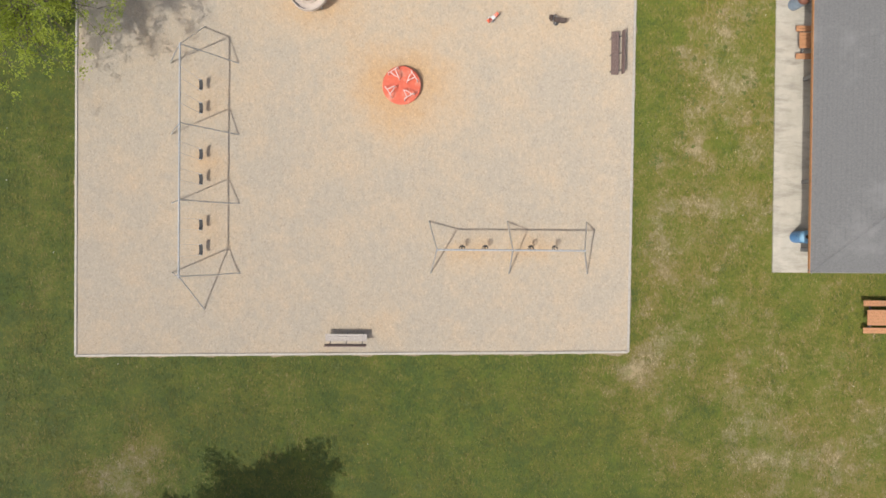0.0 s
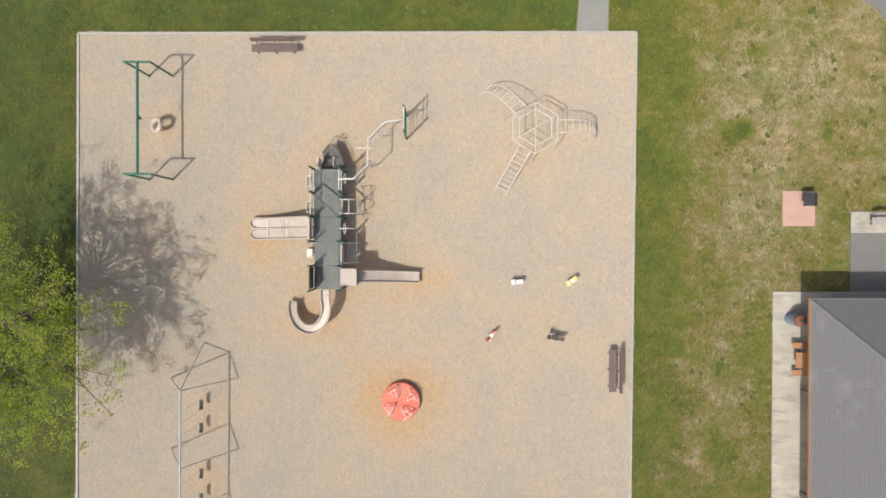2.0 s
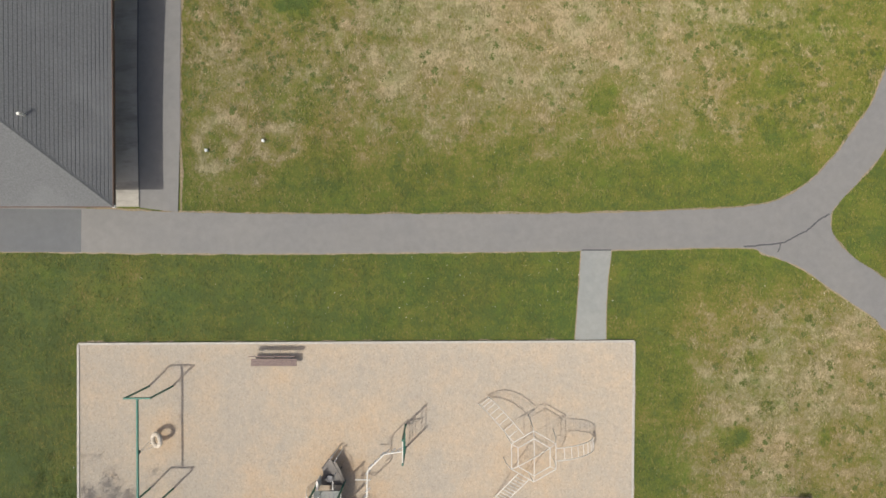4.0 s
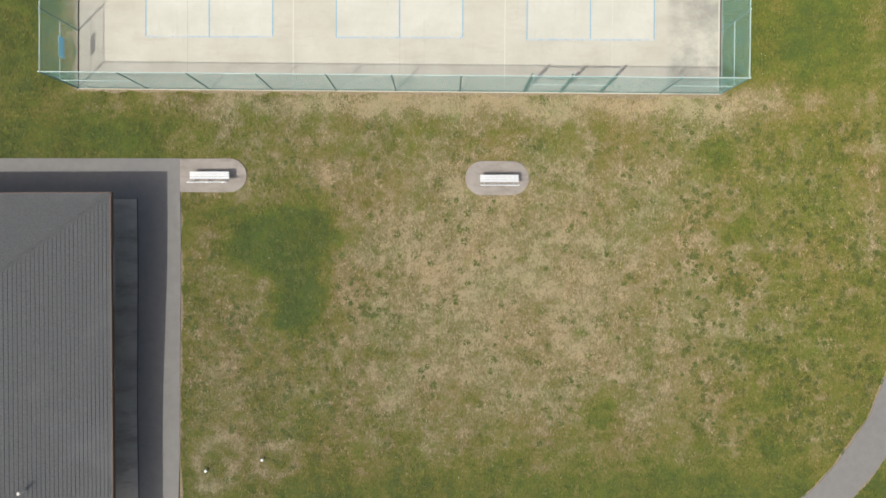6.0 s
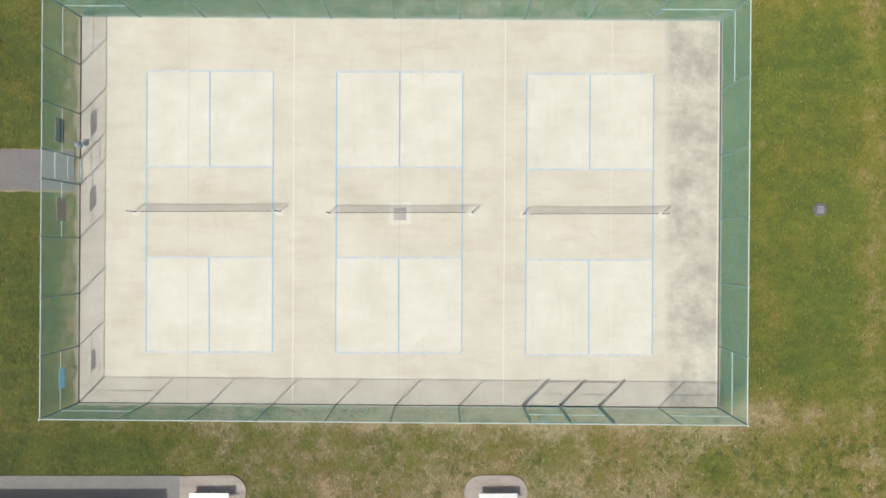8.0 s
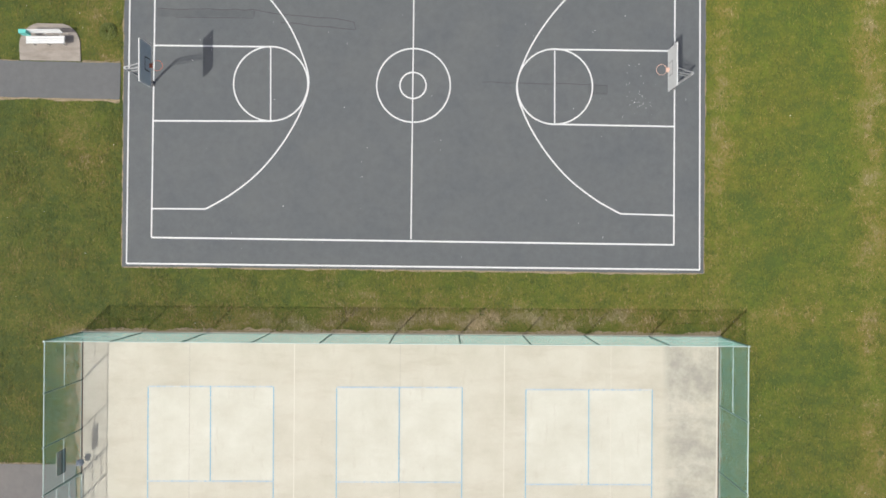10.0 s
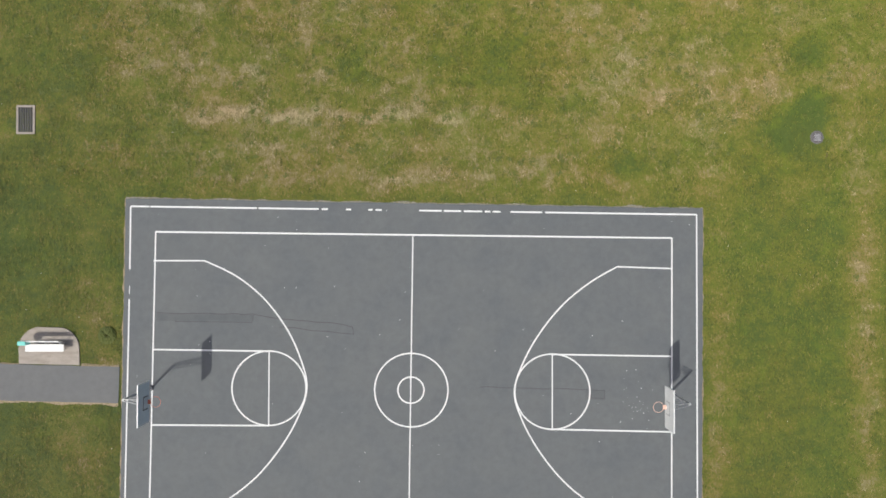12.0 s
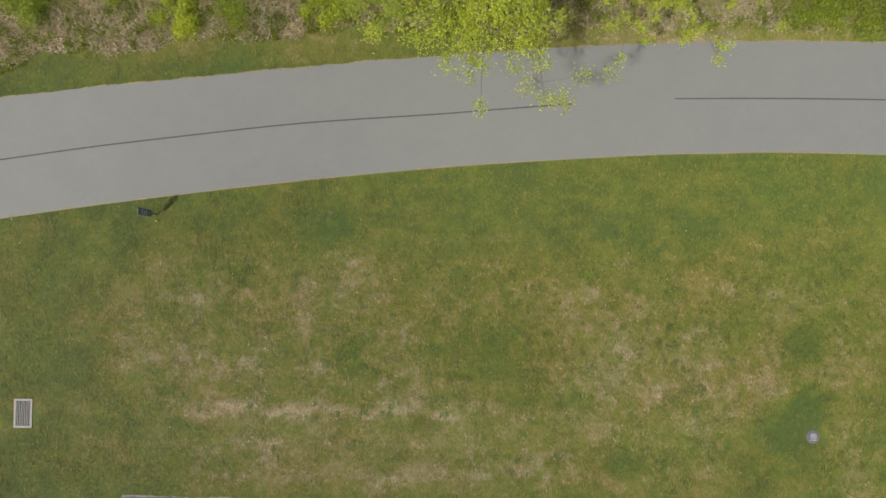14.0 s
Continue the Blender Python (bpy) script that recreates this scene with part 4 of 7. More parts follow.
# ---- buildings ----
def hip_roof(owner, x0, x1, y0, y1, z, slope, material, course, lip=0.022):
    """Four roof faces of lapped shingle courses with hip and ridge caps."""
    half = (y1 - y0) / 2
    n = int(half / course)
    for side in range(4):
        b = B()
        rows = []
        for k in range(n):
            for d, up in ((k * course, lip if side % 2 == 0 else lip * 0.2), ((k + 1) * course, 0.002)):
                xa, xb, ya, yb = x0 + d, x1 - d, y0 + d, y1 - d
                ends = (((xb, ya), (xb, yb)), ((xb, yb), (xa, yb)), ((xa, yb), (xa, ya)), ((xa, ya), (xb, ya)))[side]
                rows.append([b.verts.new((*e, z + slope * d + up)) for e in ends])
        for q, w in zip(rows, rows[1:]):
            b.faces.new((q[0], q[1], w[1], w[0]))
        part("roof_face", b, material, owner)
    for cx, sx in ((x0, 1), (x1, -1)):
        for cy, sy in ((y0, 1), (y1, -1)):
            b = B()
            steps = int(half / 0.3)
            w, prev = 0.085, None
            for k in range(2 * steps):
                d = (k + 1) // 2 * 0.3
                up = 0.04 if k % 2 == 0 else 0.03
                x, y, zz = cx + sx * d, cy + sy * d, z + slope * d
                row = [b.verts.new((x - w * sx, y + w * sy, zz - 0.05)), b.verts.new((x, y, zz + up)), b.verts.new((x + w * sx, y - w * sy, zz - 0.05))]
                if prev:
                    b.faces.new((prev[0], prev[1], row[1], row[0]))
                    b.faces.new((prev[1], prev[2], row[2], row[1]))
                prev = row
            bmesh.ops.recalc_face_normals(b, faces=b.faces)
            part("hip_cap", b, material, owner)
    b = B()
    ym, zr = (y0 + y1) / 2, z + slope * half
    tube(b, [(x0 + half - 0.1, ym, zr - 0.02), (x1 - half + 0.1, ym, zr - 0.02)], 0.09, 6)
    part("ridge_cap", b, material, owner)
    b = B()
    hexa(b, [(x0, y0, z - 0.05), (x1, y0, z - 0.05), (x1, y1, z - 0.05), (x0, y1, z - 0.05), (x0, y0, z - 0.02), (x1, y0, z - 0.02), (x1, y1, z - 0.02), (x0, y1, z - 0.02)])
    part("soffit", b, M_DOOR, owner)


def fascia(owner, x0, x1, y0, y1, z, material, deep=0.2, thick=0.04, long_side=None):
    for a, c, e, f in ((x0 - thick, x0, y0 - thick, y1 + thick), (x1, x1 + thick, y0 - thick, y1 + thick), (x0, x1, y0 - thick, y0), (x0, x1, y1, y1 + thick)):
        part("fascia_board", box(B(), a, c, e, f, z - deep, z + 0.012), material if c - a < 1 else long_side or material, owner)


house = thing("park_building", pose(0, 0, 0), "tan building with a grey shingle hip roof and wide eaves", "building")
ex0, ex1, ey0, ey1, ez = -46.0, -14.63, 32.04, 47.97, 3.19
hip_roof(house, ex0, ex1, ey0, ey1, ez, 0.70, M_SHINGLE_N, 0.127, 0.02)
fascia(house, ex0, ex1, ey0, ey1, ez, M_BROWN)
wx0, wx1, wy0, wy1 = ex0 + 1.5, -16.35, 33.6, 46.5
for nm, a in (("wall", (wx1 - 0.2, wx1, wy0, wy1)), ("wall", (wx0, wx0 + 0.2, wy0, wy1)), ("wall", (wx0 + 0.2, wx1 - 0.2, wy0, wy0 + 0.2)), ("wall", (wx0 + 0.2, wx1 - 0.2, wy1 - 0.2, wy1))):
    part(nm, box(B(), *a, 0.06, ez - 0.05), M_WALL, house)
for y0, y1 in ((42.6, 45.6), (35.2, 37.2)):
    dr = part("door", box(B(), wx1 + 0.003, wx1 + 0.06, y0, y1, 0.065, 2.35), M_DOOR, house, "white door")
    for k in range(1, 5):
        part("door_rail", box(B(), wx1 + 0.062, wx1 + 0.075, y0 + 0.03, y1 - 0.03, 0.065 + k * 0.45, 0.1 + k * 0.45), M_DOOR, dr)


def vent(m, h, r, label):
    v = thing("roof_vent", m, label, "vent pipe")
    lathe(b := B(), [(r, -0.6), (r, h)], 12)
    part("pipe", b, M_OFFWHITE, v)
    lathe(b := B(), [(r * 1.25, h), (r * 1.25, h + 0.04), (r * 0.6, h + 0.06)], 12)
    part("cap", b, M_OFFWHITE, v)
    return v


part("gutter_end", box(B(), ex1 - 0.02, ex1 + 0.07, ey0 - 0.06, ey0 + 0.06, ez - 0.14, ez - 0.03, 0.01), M_DOOR, house, "white gutter end")
for ya, yb in ((43.0, 45.7), (39.8, 40.25)):
    part("gutter", box(B(), ex1 + 0.045, ex1 + 0.075, ya, yb, ez - 0.22, ez - 0.12, 0.01), M_POSTGREY, house, "dull grey length of gutter")
vent(pose(-17.25, 35.65, ez + 0.70 * (17.25 + ex1)), 0.38, 0.055, "short white vent pipe through the shingle roof")

shelter = thing("picnic_shelter", pose(0, 0, 0), "open picnic shelter with blue-grey shingle hip roof and tan fascia", "shelter")
sx0, sx1, sy0, sy1, sz = 16.28, 40.0, -1.17, 12.83, 2.6
hip_roof(shelter, sx0, sx1, sy0, sy1, sz, 0.55, M_SHINGLE_S, 0.165, 0.012)
fascia(shelter, sx0, sx1, sy0, sy1, sz, M_TAN, 0.13, 0.035, M_POSTGREY)
for x in (17.35, 22.5, 27.6, 32.7, 37.8):
    for y in (-0.2, 3.1, 8.1, 11.8):
        part("post", box(B(), x - 0.09, x + 0.09, y - 0.09, y + 0.09, 0.06 if x < 33 else -0.05, sz - 0.05, 0.01), M_POSTGREY, shelter)
for y in (-0.2, 11.8):
    part("beam", box(B(), 17.2, 38, y - 0.07, y + 0.07, sz - 0.32, sz - 0.06), M_WOOD, shelter)


# ---- fence round the courts ----
FH = 3.0


def link_panel(w, h, pitch=0.0707, r=0.0023):
    """Chain link for one bay: crossing wires in the plane y = 0, from x = 0 to w."""
    co, fa = [], []
    for sgn in (1, -1):
        k = -h if sgn > 0 else 0.0
        end = w if sgn > 0 else w + h
        while k < end:
            # x = k + sgn * z
            z0, z1 = 0.0, h
            if sgn > 0:
                z0, z1 = max(z0, -k), min(z1, w - k)
            else:
                z0, z1 = max(z0, k - w), min(z1, k)
            if z1 - z0 > 0.02:
                a, c = (k + sgn * z0, z0), (k + sgn * z1, z1)
                n = len(co)
                q = r * 0.7071
                for (x, z) in (a, c):
                    co += [(x - q, -r * 0.5, z + sgn * q), (x + q, -r * 0.5, z - sgn * q), (x, r, z)]
                fa += [(n, n + 1, n + 4, n + 3), (n + 1, n + 2, n + 5, n + 4), (n + 2, n, n + 3, n + 5)]
            k += pitch
    me = bpy.data.meshes.new("chain_link")
    me.from_pydata(co, [], fa)
    me.materials.append(M_FENCE)
    return me


FC = {"sw": (-17.80, 53.32), "se": (13.42, 53.0), "ne": (13.58, 71.87), "nw": (-17.60, 72.12)}
fence = thing("chain_link_fence", pose(0, 0, 0), "tall green vinyl chain-link fence round the concrete courts", "fence")


def fence_side(a, c, stops, braced, gate=None):
    """Posts, rails and wire from corner a to corner c; stops are distances along it."""
    a, c = Vector((*a, 0)), Vector((*c, 0))
    length = (c - a).length
    d = (c - a) / length
    turn = math.degrees(math.atan2(d.y, d.x))
    s = [0.0] + list(stops) + [length]
    for i, u in enumerate(s[:-1]):
        p = a + d * u
        r = 0.045 if i == 0 else 0.032
        part("post", tube(B(), [(p.x, p.y, 0.0), (p.x, p.y, FH + 0.03)], r, 8), M_POST, fence)
        part("post_cap", lathe(B(), [(r * 1.1, FH + 0.03), (r * 1.1, FH + 0.05), (r * 0.5, FH + 0.075)], 8, (p.x, p.y)), M_RAIL, fence)
        q = a + d * s[i + 1]
        part("top_rail", tube(B(), [(p.x, p.y, FH), (q.x, q.y, FH)], 0.022, 6), M_RAIL, fence)
        part("bottom_rail", tube(B(), [(p.x, p.y, 0.09), (q.x, q.y, 0.09)], 0.012, 5), M_POST, fence)
        if i in braced:
            part("brace_rail", tube(B(), [(p.x, p.y, 1.5), (q.x, q.y, 1.5)], 0.02, 6), M_RAIL, fence)
        ob = new("wire_mesh", link_panel(s[i + 1] - u - 0.02, FH - 0.1))
        ob.parent = fence
        ob.matrix_basis = pose(p.x + d.x * 0.01, p.y + d.y * 0.01, 0.09, 0, 0, turn)


fence_side(FC["sw"], FC["se"], [v + 17.80 for v in (-14.43, -11.39, -8.33, -5.24, -2.34, 0.75, 3.87, 5.67, 7.60, 10.50)], (0, 7, 8, 10))
fence_side(FC["se"], FC["ne"], [3.0, 6.1, 9.2, 12.3, 15.5], (0, 5))
fence_side(FC["ne"], FC["nw"], [13.58 - v for v in (10.11, 6.98, 3.96, 0.83, -2.32, -5.41, -8.44, -11.54, -14.69)], (0, 9))
fence_side(FC["nw"], FC["sw"], [72.12 - v for v in (69.81, 67.40, 65.27, 63.96, 61.37, 58.66, 56.10)], (0, 2, 4, 7))
# the gate in the western side
gate = part("gate", tube(B(), [(-17.61, 65.22, 0.12), (-17.61, 64.02, 0.12), (-17.61, 64.02, 2.15), (-17.61, 65.22, 2.15)], 0.022, 6, closed=True), M_RAIL, fence)
part("gate_rail", tube(B(), [(-17.61, 65.22, 1.15), (-17.61, 64.02, 1.15)], 0.018, 6), M_RAIL, gate)


for x0, x1 in ((3.95, 5.63), (5.71, 7.52)):
    y0, y1 = 53.10 - 0.0102 * (x0 - 3.9), 53.10 - 0.0102 * (x1 - 3.9)
    g = part("gate", tube(B(), [(x0, y0, 0.15), (x1, y1, 0.15), (x1, y1, 2.85), (x0, y0, 2.85)], 0.02, 6, closed=True), M_POST, fence)
    part("gate_rail", tube(B(), [(x0, y0, 1.5), (x1, y1, 1.5)], 0.015, 6), M_POST, g)
for x in (3.87, 5.67, 7.60):
    part("gate_post", tube(B(), [(x, 53.19 - 0.0102 * (x - 3.9), 0), (x, 53.19 - 0.0102 * (x - 3.9), FH + 0.02)], 0.042, 10), M_POST, fence)


def fence_sign(y0, y1, z0, z1, mat_front, label, bars=4):
    s = thing("fence_sign", pose(-17.70, (y0 + y1) / 2, z0), label, "sign", "signs on the fence")
    h, w = z1 - z0, (y1 - y0) / 2
    part("panel", box(B(), 0.0, 0.02, -w, w, 0, h), mat_front, s)
    for k in range(bars):
        part("text_bar", box(B(), 0.021, 0.026, -w * 0.7, w * (0.7 - 0.25 * (k % 2)), h * (0.2 + 0.18 * k), h * (0.26 + 0.18 * k)), M_DARKSTEEL, s)
    for v in (-w + 0.04, w - 0.04):
        part("bolt", tube(B(), [(0.02, v, h - 0.05), (0.03, v, h - 0.05)], 0.012, 6), M_STEEL, s)
    return s


fence_sign(54.35, 55.3, 1.33, 1.75, M_BANNER, "pale blue translucent plastic notice wired to the fence", 0)
notice = fence_sign(65.75, 66.85, 1.3, 2.0, M_SIGNBROWN, "grey notice board with a dark lower half on the fence", 0)
part("dark_half", box(B(), 0.021, 0.03, -0.52, 0.52, 0.02, 0.36), M_SIGNBACK, notice)
fence_sign(62.15, 63.2, 1.2, 1.9, M_SIGNBROWN, "brownish grey notice panel wired to the fence", 0)


bag = thing("plastic_bag", pose(-17.52, 65.85, 0.2), "crumpled pale blue-grey plastic bag tied to the fence", "bag")
b = B()
bmesh.ops.create_icosphere(b, subdivisions=3, radius=0.15)
for v in b.verts:
    v.co *= 1 + 0.35 * noise.noise(v.co * 9) + 0.2 * noise.noise(v.co * 23)
    v.co.z = v.co.z * 1.25 + 0.22
part("bag_body", b, M_BAG, bag)
part("tie", tube(B(), [(0, 0, 0.42), (-0.06, 0.01, 0.52), (-0.12, 0, 0.55)], 0.012, 5), M_BAG, bag)


def net(x0, x1, y):
    n = thing("court_net", pose((x0 + x1) / 2, y, 0.04), "low dark mesh net with a pale tape across the court", "net", "court nets")
    h = (x1 - x0) / 2
    for sx in (-1, 1):
        p = part("net_post", tube(B(), [(sx * h, 0, 0), (sx * h, 0, 0.93)], 0.03, 10), M_DARKSTEEL, n)
        part("post_foot", lathe(B(), [(0.08, 0), (0.08, 0.015), (0.05, 0.03)], 10, (sx * h, 0)), M_STEEL, p)
        part("footing", prism(B(), jagged([(sx * h - 0.17, -0.2), (sx * h + 0.17, -0.2), (sx * h + 0.17, 0.14), (sx * h - 0.17, 0.14)], 0.03, 9, 0.1), -0.02, 0.004), M_SLAB_PALE, p)
        part("crank", tube(B(), [(sx * h, 0, 0.62), (sx * (h + 0.1), 0, 0.62), (sx * (h + 0.1), 0.08, 0.62)], 0.012, 6), M_STEEL, p)
    sag = lambda x: 0.90 - 0.05 * (1 - (x / h) ** 2)
    part("net_tape", strip_up([(x, sag(x)) for x in np.linspace(-h, h, 21)], 0.04, 0.01), M_TAPE, n)
    co, fa = [], []

    def cord(a, c, r=0.0022):
        a, c = Vector(a), Vector(c)
        d = (c - a).normalized()
        u = Vector((0, 1, 0))
        w = d.cross(u) * r
        k = len(co)
        for p in (a, c):
            co.extend([tuple(p + w), tuple(p - w * 0.5 + u * r), tuple(p - w * 0.5 - u * r)])
        fa.extend([(k, k + 1, k + 4, k + 3), (k + 1, k + 2, k + 5, k + 4), (k + 2, k, k + 3, k + 5)])

    for x in np.arange(-h + 0.3, h - 0.28, 0.045):
        cord((x, 0, 0.06), (x, 0, sag(x)))
    for z in np.arange(0.06, 0.86, 0.045):
        cord((-h + 0.3, 0, z), (h - 0.3, 0, z))
    me = bpy.data.meshes.new("net_mesh")
    me.from_pydata(co, [], fa)
    me.materials.append(M_NET)
    ob = new("net_mesh", me)
    ob.parent = n
    return n


def strip_up(pts, tall, thick):
    """A band standing on edge along (x, z) points."""
    b = B()
    for (xa, za), (xb, zb) in zip(pts, pts[1:]):
        hexa(b, [(xa, -thick, za - tall), (xb, -thick, zb - tall), (xb, thick, zb - tall), (xa, thick, za - tall), (xa, -thick, za), (xb, -thick, zb), (xb, thick, zb), (xa, thick, za)])
    return b


net(-14.95, -7.95, 62.64)
net(-5.50, 1.43, 62.56)
net(3.92, 10.70, 62.48)


# ---- benches and tables ----
def park_bench(m, length, seat_mat, back_mat, label, frame_mat=M_DARKSTEEL, seat_deep=0.36):
    """Seat towards +y, back at -y."""
    o = thing("park_bench", m, label, "bench", "park benches")
    h = length / 2
    n = 3
    w = seat_deep / n
    for k in range(n):
        part("seat_plank", box(B(), -h, h, 0.02 + k * w, 0.02 + (k + 1) * w - 0.012, 0.42, 0.455, 0.006), seat_mat, o)
    for k in range(2):
        z, y = 0.55 + k * 0.15, -0.09 - 0.03 * k
        b = B()
        hexa(b, [(-h, y - 0.04, z), (h, y - 0.04, z), (h, y, z), (-h, y, z), (-h, y - 0.065, z + 0.135), (h, y - 0.065, z + 0.135), (h, y - 0.025, z + 0.135), (-h, y - 0.025, z + 0.135)])
        part("back_plank", b, back_mat, o)
    for x in (-h * 0.78, 0, h * 0.78):
        f = part("frame", tube(B(), [(x, seat_deep - 0.04, 0), (x, seat_deep - 0.04, 0.40), (x, -0.04, 0.40), (x, -0.14, 0.56), (x, -0.19, 0.84)], 0.024, 6), frame_mat, o)
        part("foot", tube(B(), [(x, 0.0, 0.40), (x, 0.0, 0.0)], 0.024, 6), frame_mat, f)
    return o


park_bench(pose(-4.85, -4.78, 0.05), 2.0, M_BENCH_GREY, M_BENCH, "greyed plank park bench on dark metal legs")
park_bench(pose(8.18, 9.17, 0.05, 0, 0, 90), 2.05, M_BENCH, M_BENCH, "brown recycled-plank park bench beside the edging")
park_bench(pose(-8.32, 24.86, 0.05, 0, 0, 180), 2.2, M_BENCH, M_BENCH, "brown recycled-plank park bench at the playground edge")
park_bench(pose(-11.18, 48.80, 0.05 + float(rise(-11.18, 48.8))), 1.88, M_WHITE, M_WHITE, "white metal park bench on a rounded concrete pad", M_STEEL)
park_bench(pose(2.64, 48.66, 0.05), 1.84, M_WHITE, M_WHITE, "white metal park bench on an oval concrete pad", M_STEEL)
w = park_bench(pose(-19.12, 86.50, 0.05, 0, 0, 180), 1.86, M_WHITE, M_WHITE, "white metal park bench with a teal end", M_STEEL)
part("end_panel", box(B(), 0.66, 1.02, -0.17, 0.02, 0.50, 0.88, 0.01), M_TEAL, w, "teal painted end panel")


def picnic_table(m, length, label, top=M_WOOD, legs=M_DARKSTEEL):
    o = thing("picnic_table", m, label, "picnic table", "picnic tables")
    h = length / 2
    for k in range(5):
        y = -0.37 + k * 0.15
        part("top_plank", box(B(), -h, h, y, y + 0.138, 0.71, 0.75, 0.006), top, o)
    for s in (-1, 1):
        for k in range(2):
            y = s * 0.66 + k * 0.14 - 0.14
            part("bench_plank", box(B(), -h, h, y, y + 0.13, 0.42, 0.455, 0.006), top, o)
        x = s * h * 0.68
        for t in (-1, 1):
            part("leg", tube(B(), [(x, t * 0.28, 0.70), (x, t * 0.66, 0.0)], 0.03, 6), legs, o)
        part("cross_bar", tube(B(), [(x, -0.72, 0.40), (x, 0.72, 0.40)], 0.03, 6), legs, o)
    return o


picnic_table(pose(21.2, -3.42, 0.0), 2.1, "orange-brown wooden picnic table on dark legs in the grass")
picnic_table(pose(17.60, 9.75, 0.06), 1.9, "orange-brown wooden picnic table half under the shelter roof")
park_bench(pose(21.45, 16.62, 0.046, 0, 0, 180), 2.0, M_BENCH_GREY, M_BENCH_GREY, "greyed plank bench on the paved area")


def drum(m, body, lid, label, rim=None):
    o = thing("litter_drum", m, label, "litter bin", "litter drums")
    part("drum_body", lathe(B(), [(0.27, 0), (0.285, 0.02), (0.285, 0.28), (0.295, 0.30), (0.285, 0.32), (0.285, 0.58), (0.295, 0.60), (0.285, 0.62), (0.285, 0.84), (0.295, 0.88)], 28), body, o)
    d = part("lid", lathe(B(), [(0.305, 0.88), (0.31, 0.93), (0.27, 1.02), (0.16, 1.09), (0.13, 1.09)], 28), lid, o)
    part("opening", lathe(B(), [(0.10, 1.085), (0.10, 1.105)], 16), M_RUBBER, d)
    return o


drum(pose(17.0, 0.42, 0.06), M_BLUE, M_LID, "blue steel litter drum with a light blue domed lid")
drum(pose(16.74, 11.68, 0.06), M_GREYBLUE, M_RUST, "grey-blue steel litter drum with a rust-brown lid")
o = thing("litter_bin", pose(-19.2, 32.45, 0.72), "green litter bin against the building under the eave", "litter bin")
part("bin_body", lathe(B(), [(0.25, 0), (0.28, 0.05), (0.30, 0.8), (0.33, 0.84)], 20), M_GREEN, o)
part("lid", lathe(B(), [(0.34, 0.84), (0.33, 0.92), (0.2, 1.0)], 20), M_GREEN, o)

o = thing("charcoal_grill", pose(17.33, 17.44, 0.05), "black steel park grill on a post over a pinkish pad", "grill")
part("post", tube(B(), [(0, 0, 0), (0, 0, 0.57)], 0.04, 10), M_DARKSTEEL, o)
b = B()
box(b, -0.26, 0.26, -0.31, 0.29, 0.55, 0.58)
part("firebox_floor", b, M_DARKSTEEL, o)
for a in ((-0.28, -0.26, -0.31, 0.31), (0.26, 0.28, -0.31, 0.31), (-0.26, 0.26, 0.29, 0.31)):
    part("firebox_side", box(B(), *a, 0.55, 0.80), M_DARKSTEEL, o)
for k in range(11):
    y = -0.28 + k * 0.054
    part("grate_bar", tube(B(), [(-0.26, y, 0.75), (0.26, y, 0.75)], 0.008, 5), M_DARKSTEEL, o)
part("handle", tube(B(), [(-0.28, -0.2, 0.75), (-0.36, -0.2, 0.75), (-0.36, -0.06, 0.75)], 0.012, 6), M_STEEL, o)


# ---- swings ----
def belt_seat(parent, x, y, z, top, span=0.28):
    """A belt seat across y, on two chains."""
    p = [(x, y + span * math.sin(t), z + 0.16 * (1 - math.cos(t))) for t in np.linspace(-1.15, 1.15, 9)]
    b = B()
    rows = [[b.verts.new(q) for q in ((x - 0.09, ya, za - 0.012), (x + 0.09, ya, za - 0.012), (x + 0.09, ya, za), (x - 0.09, ya, za))] for _, ya, za in p]
    for u, w in zip(rows, rows[1:]):
        for q in range(4):
            b.faces.new((u[q], u[(q + 1) % 4], w[(q + 1) % 4], w[q]))
    b.faces.new(rows[0][::-1])
    b.faces.new(rows[-1])
    s = part("seat", b, M_RUBBER, parent, "black rubber belt seat")
    for q in (p[0], p[-1]):
        part("chain", tube(B(), [q, (x, q[1], top)], 0.009, 4), M_STEEL, s)
        part("seat_clamp", box(B(), x - 0.05, x + 0.05, q[1] - 0.015, q[1] + 0.02, q[2] - 0.02, q[2] + 0.02, 0.004), M_TUBE, s)


swing = thing("swing_set", pose(-11.87, 3.5, 0.05), "galvanised steel swing set with six belt swings", "swing set")
TB = 2.87
frames = (5.25, 1.78, -1.62, -5.02)
part("top_bar", tube(B(), [(0, frames[0] + 0.05, TB), (-0.06, frames[-1] - 0.1, TB)], 0.045, 10), M_TUBE, swing)
for k, y in enumerate(frames):
    for s in (-1, 1):
        part("leg", tube(B(), [(0, y, TB), (s * 0.84, y - 0.02, 1.43), (s * 1.65 + 0.03 * k, y - 0.05 * (k < 2), 0)], 0.034, 8), M_STEEL, swing)
part("leg", tube(B(), [(0, frames[0], TB), (0.0, 6.95, 0)], 0.034, 8), M_STEEL, swing)
part("leg", tube(B(), [(-0.06, frames[-1], TB), (0.0, -6.8, 0)], 0.034, 8), M_STEEL, swing)
for y in (4.02, 2.91, 0.70, -0.50, -2.68, -3.88):
    belt_seat(swing, 0.0, y, 0.42, TB)

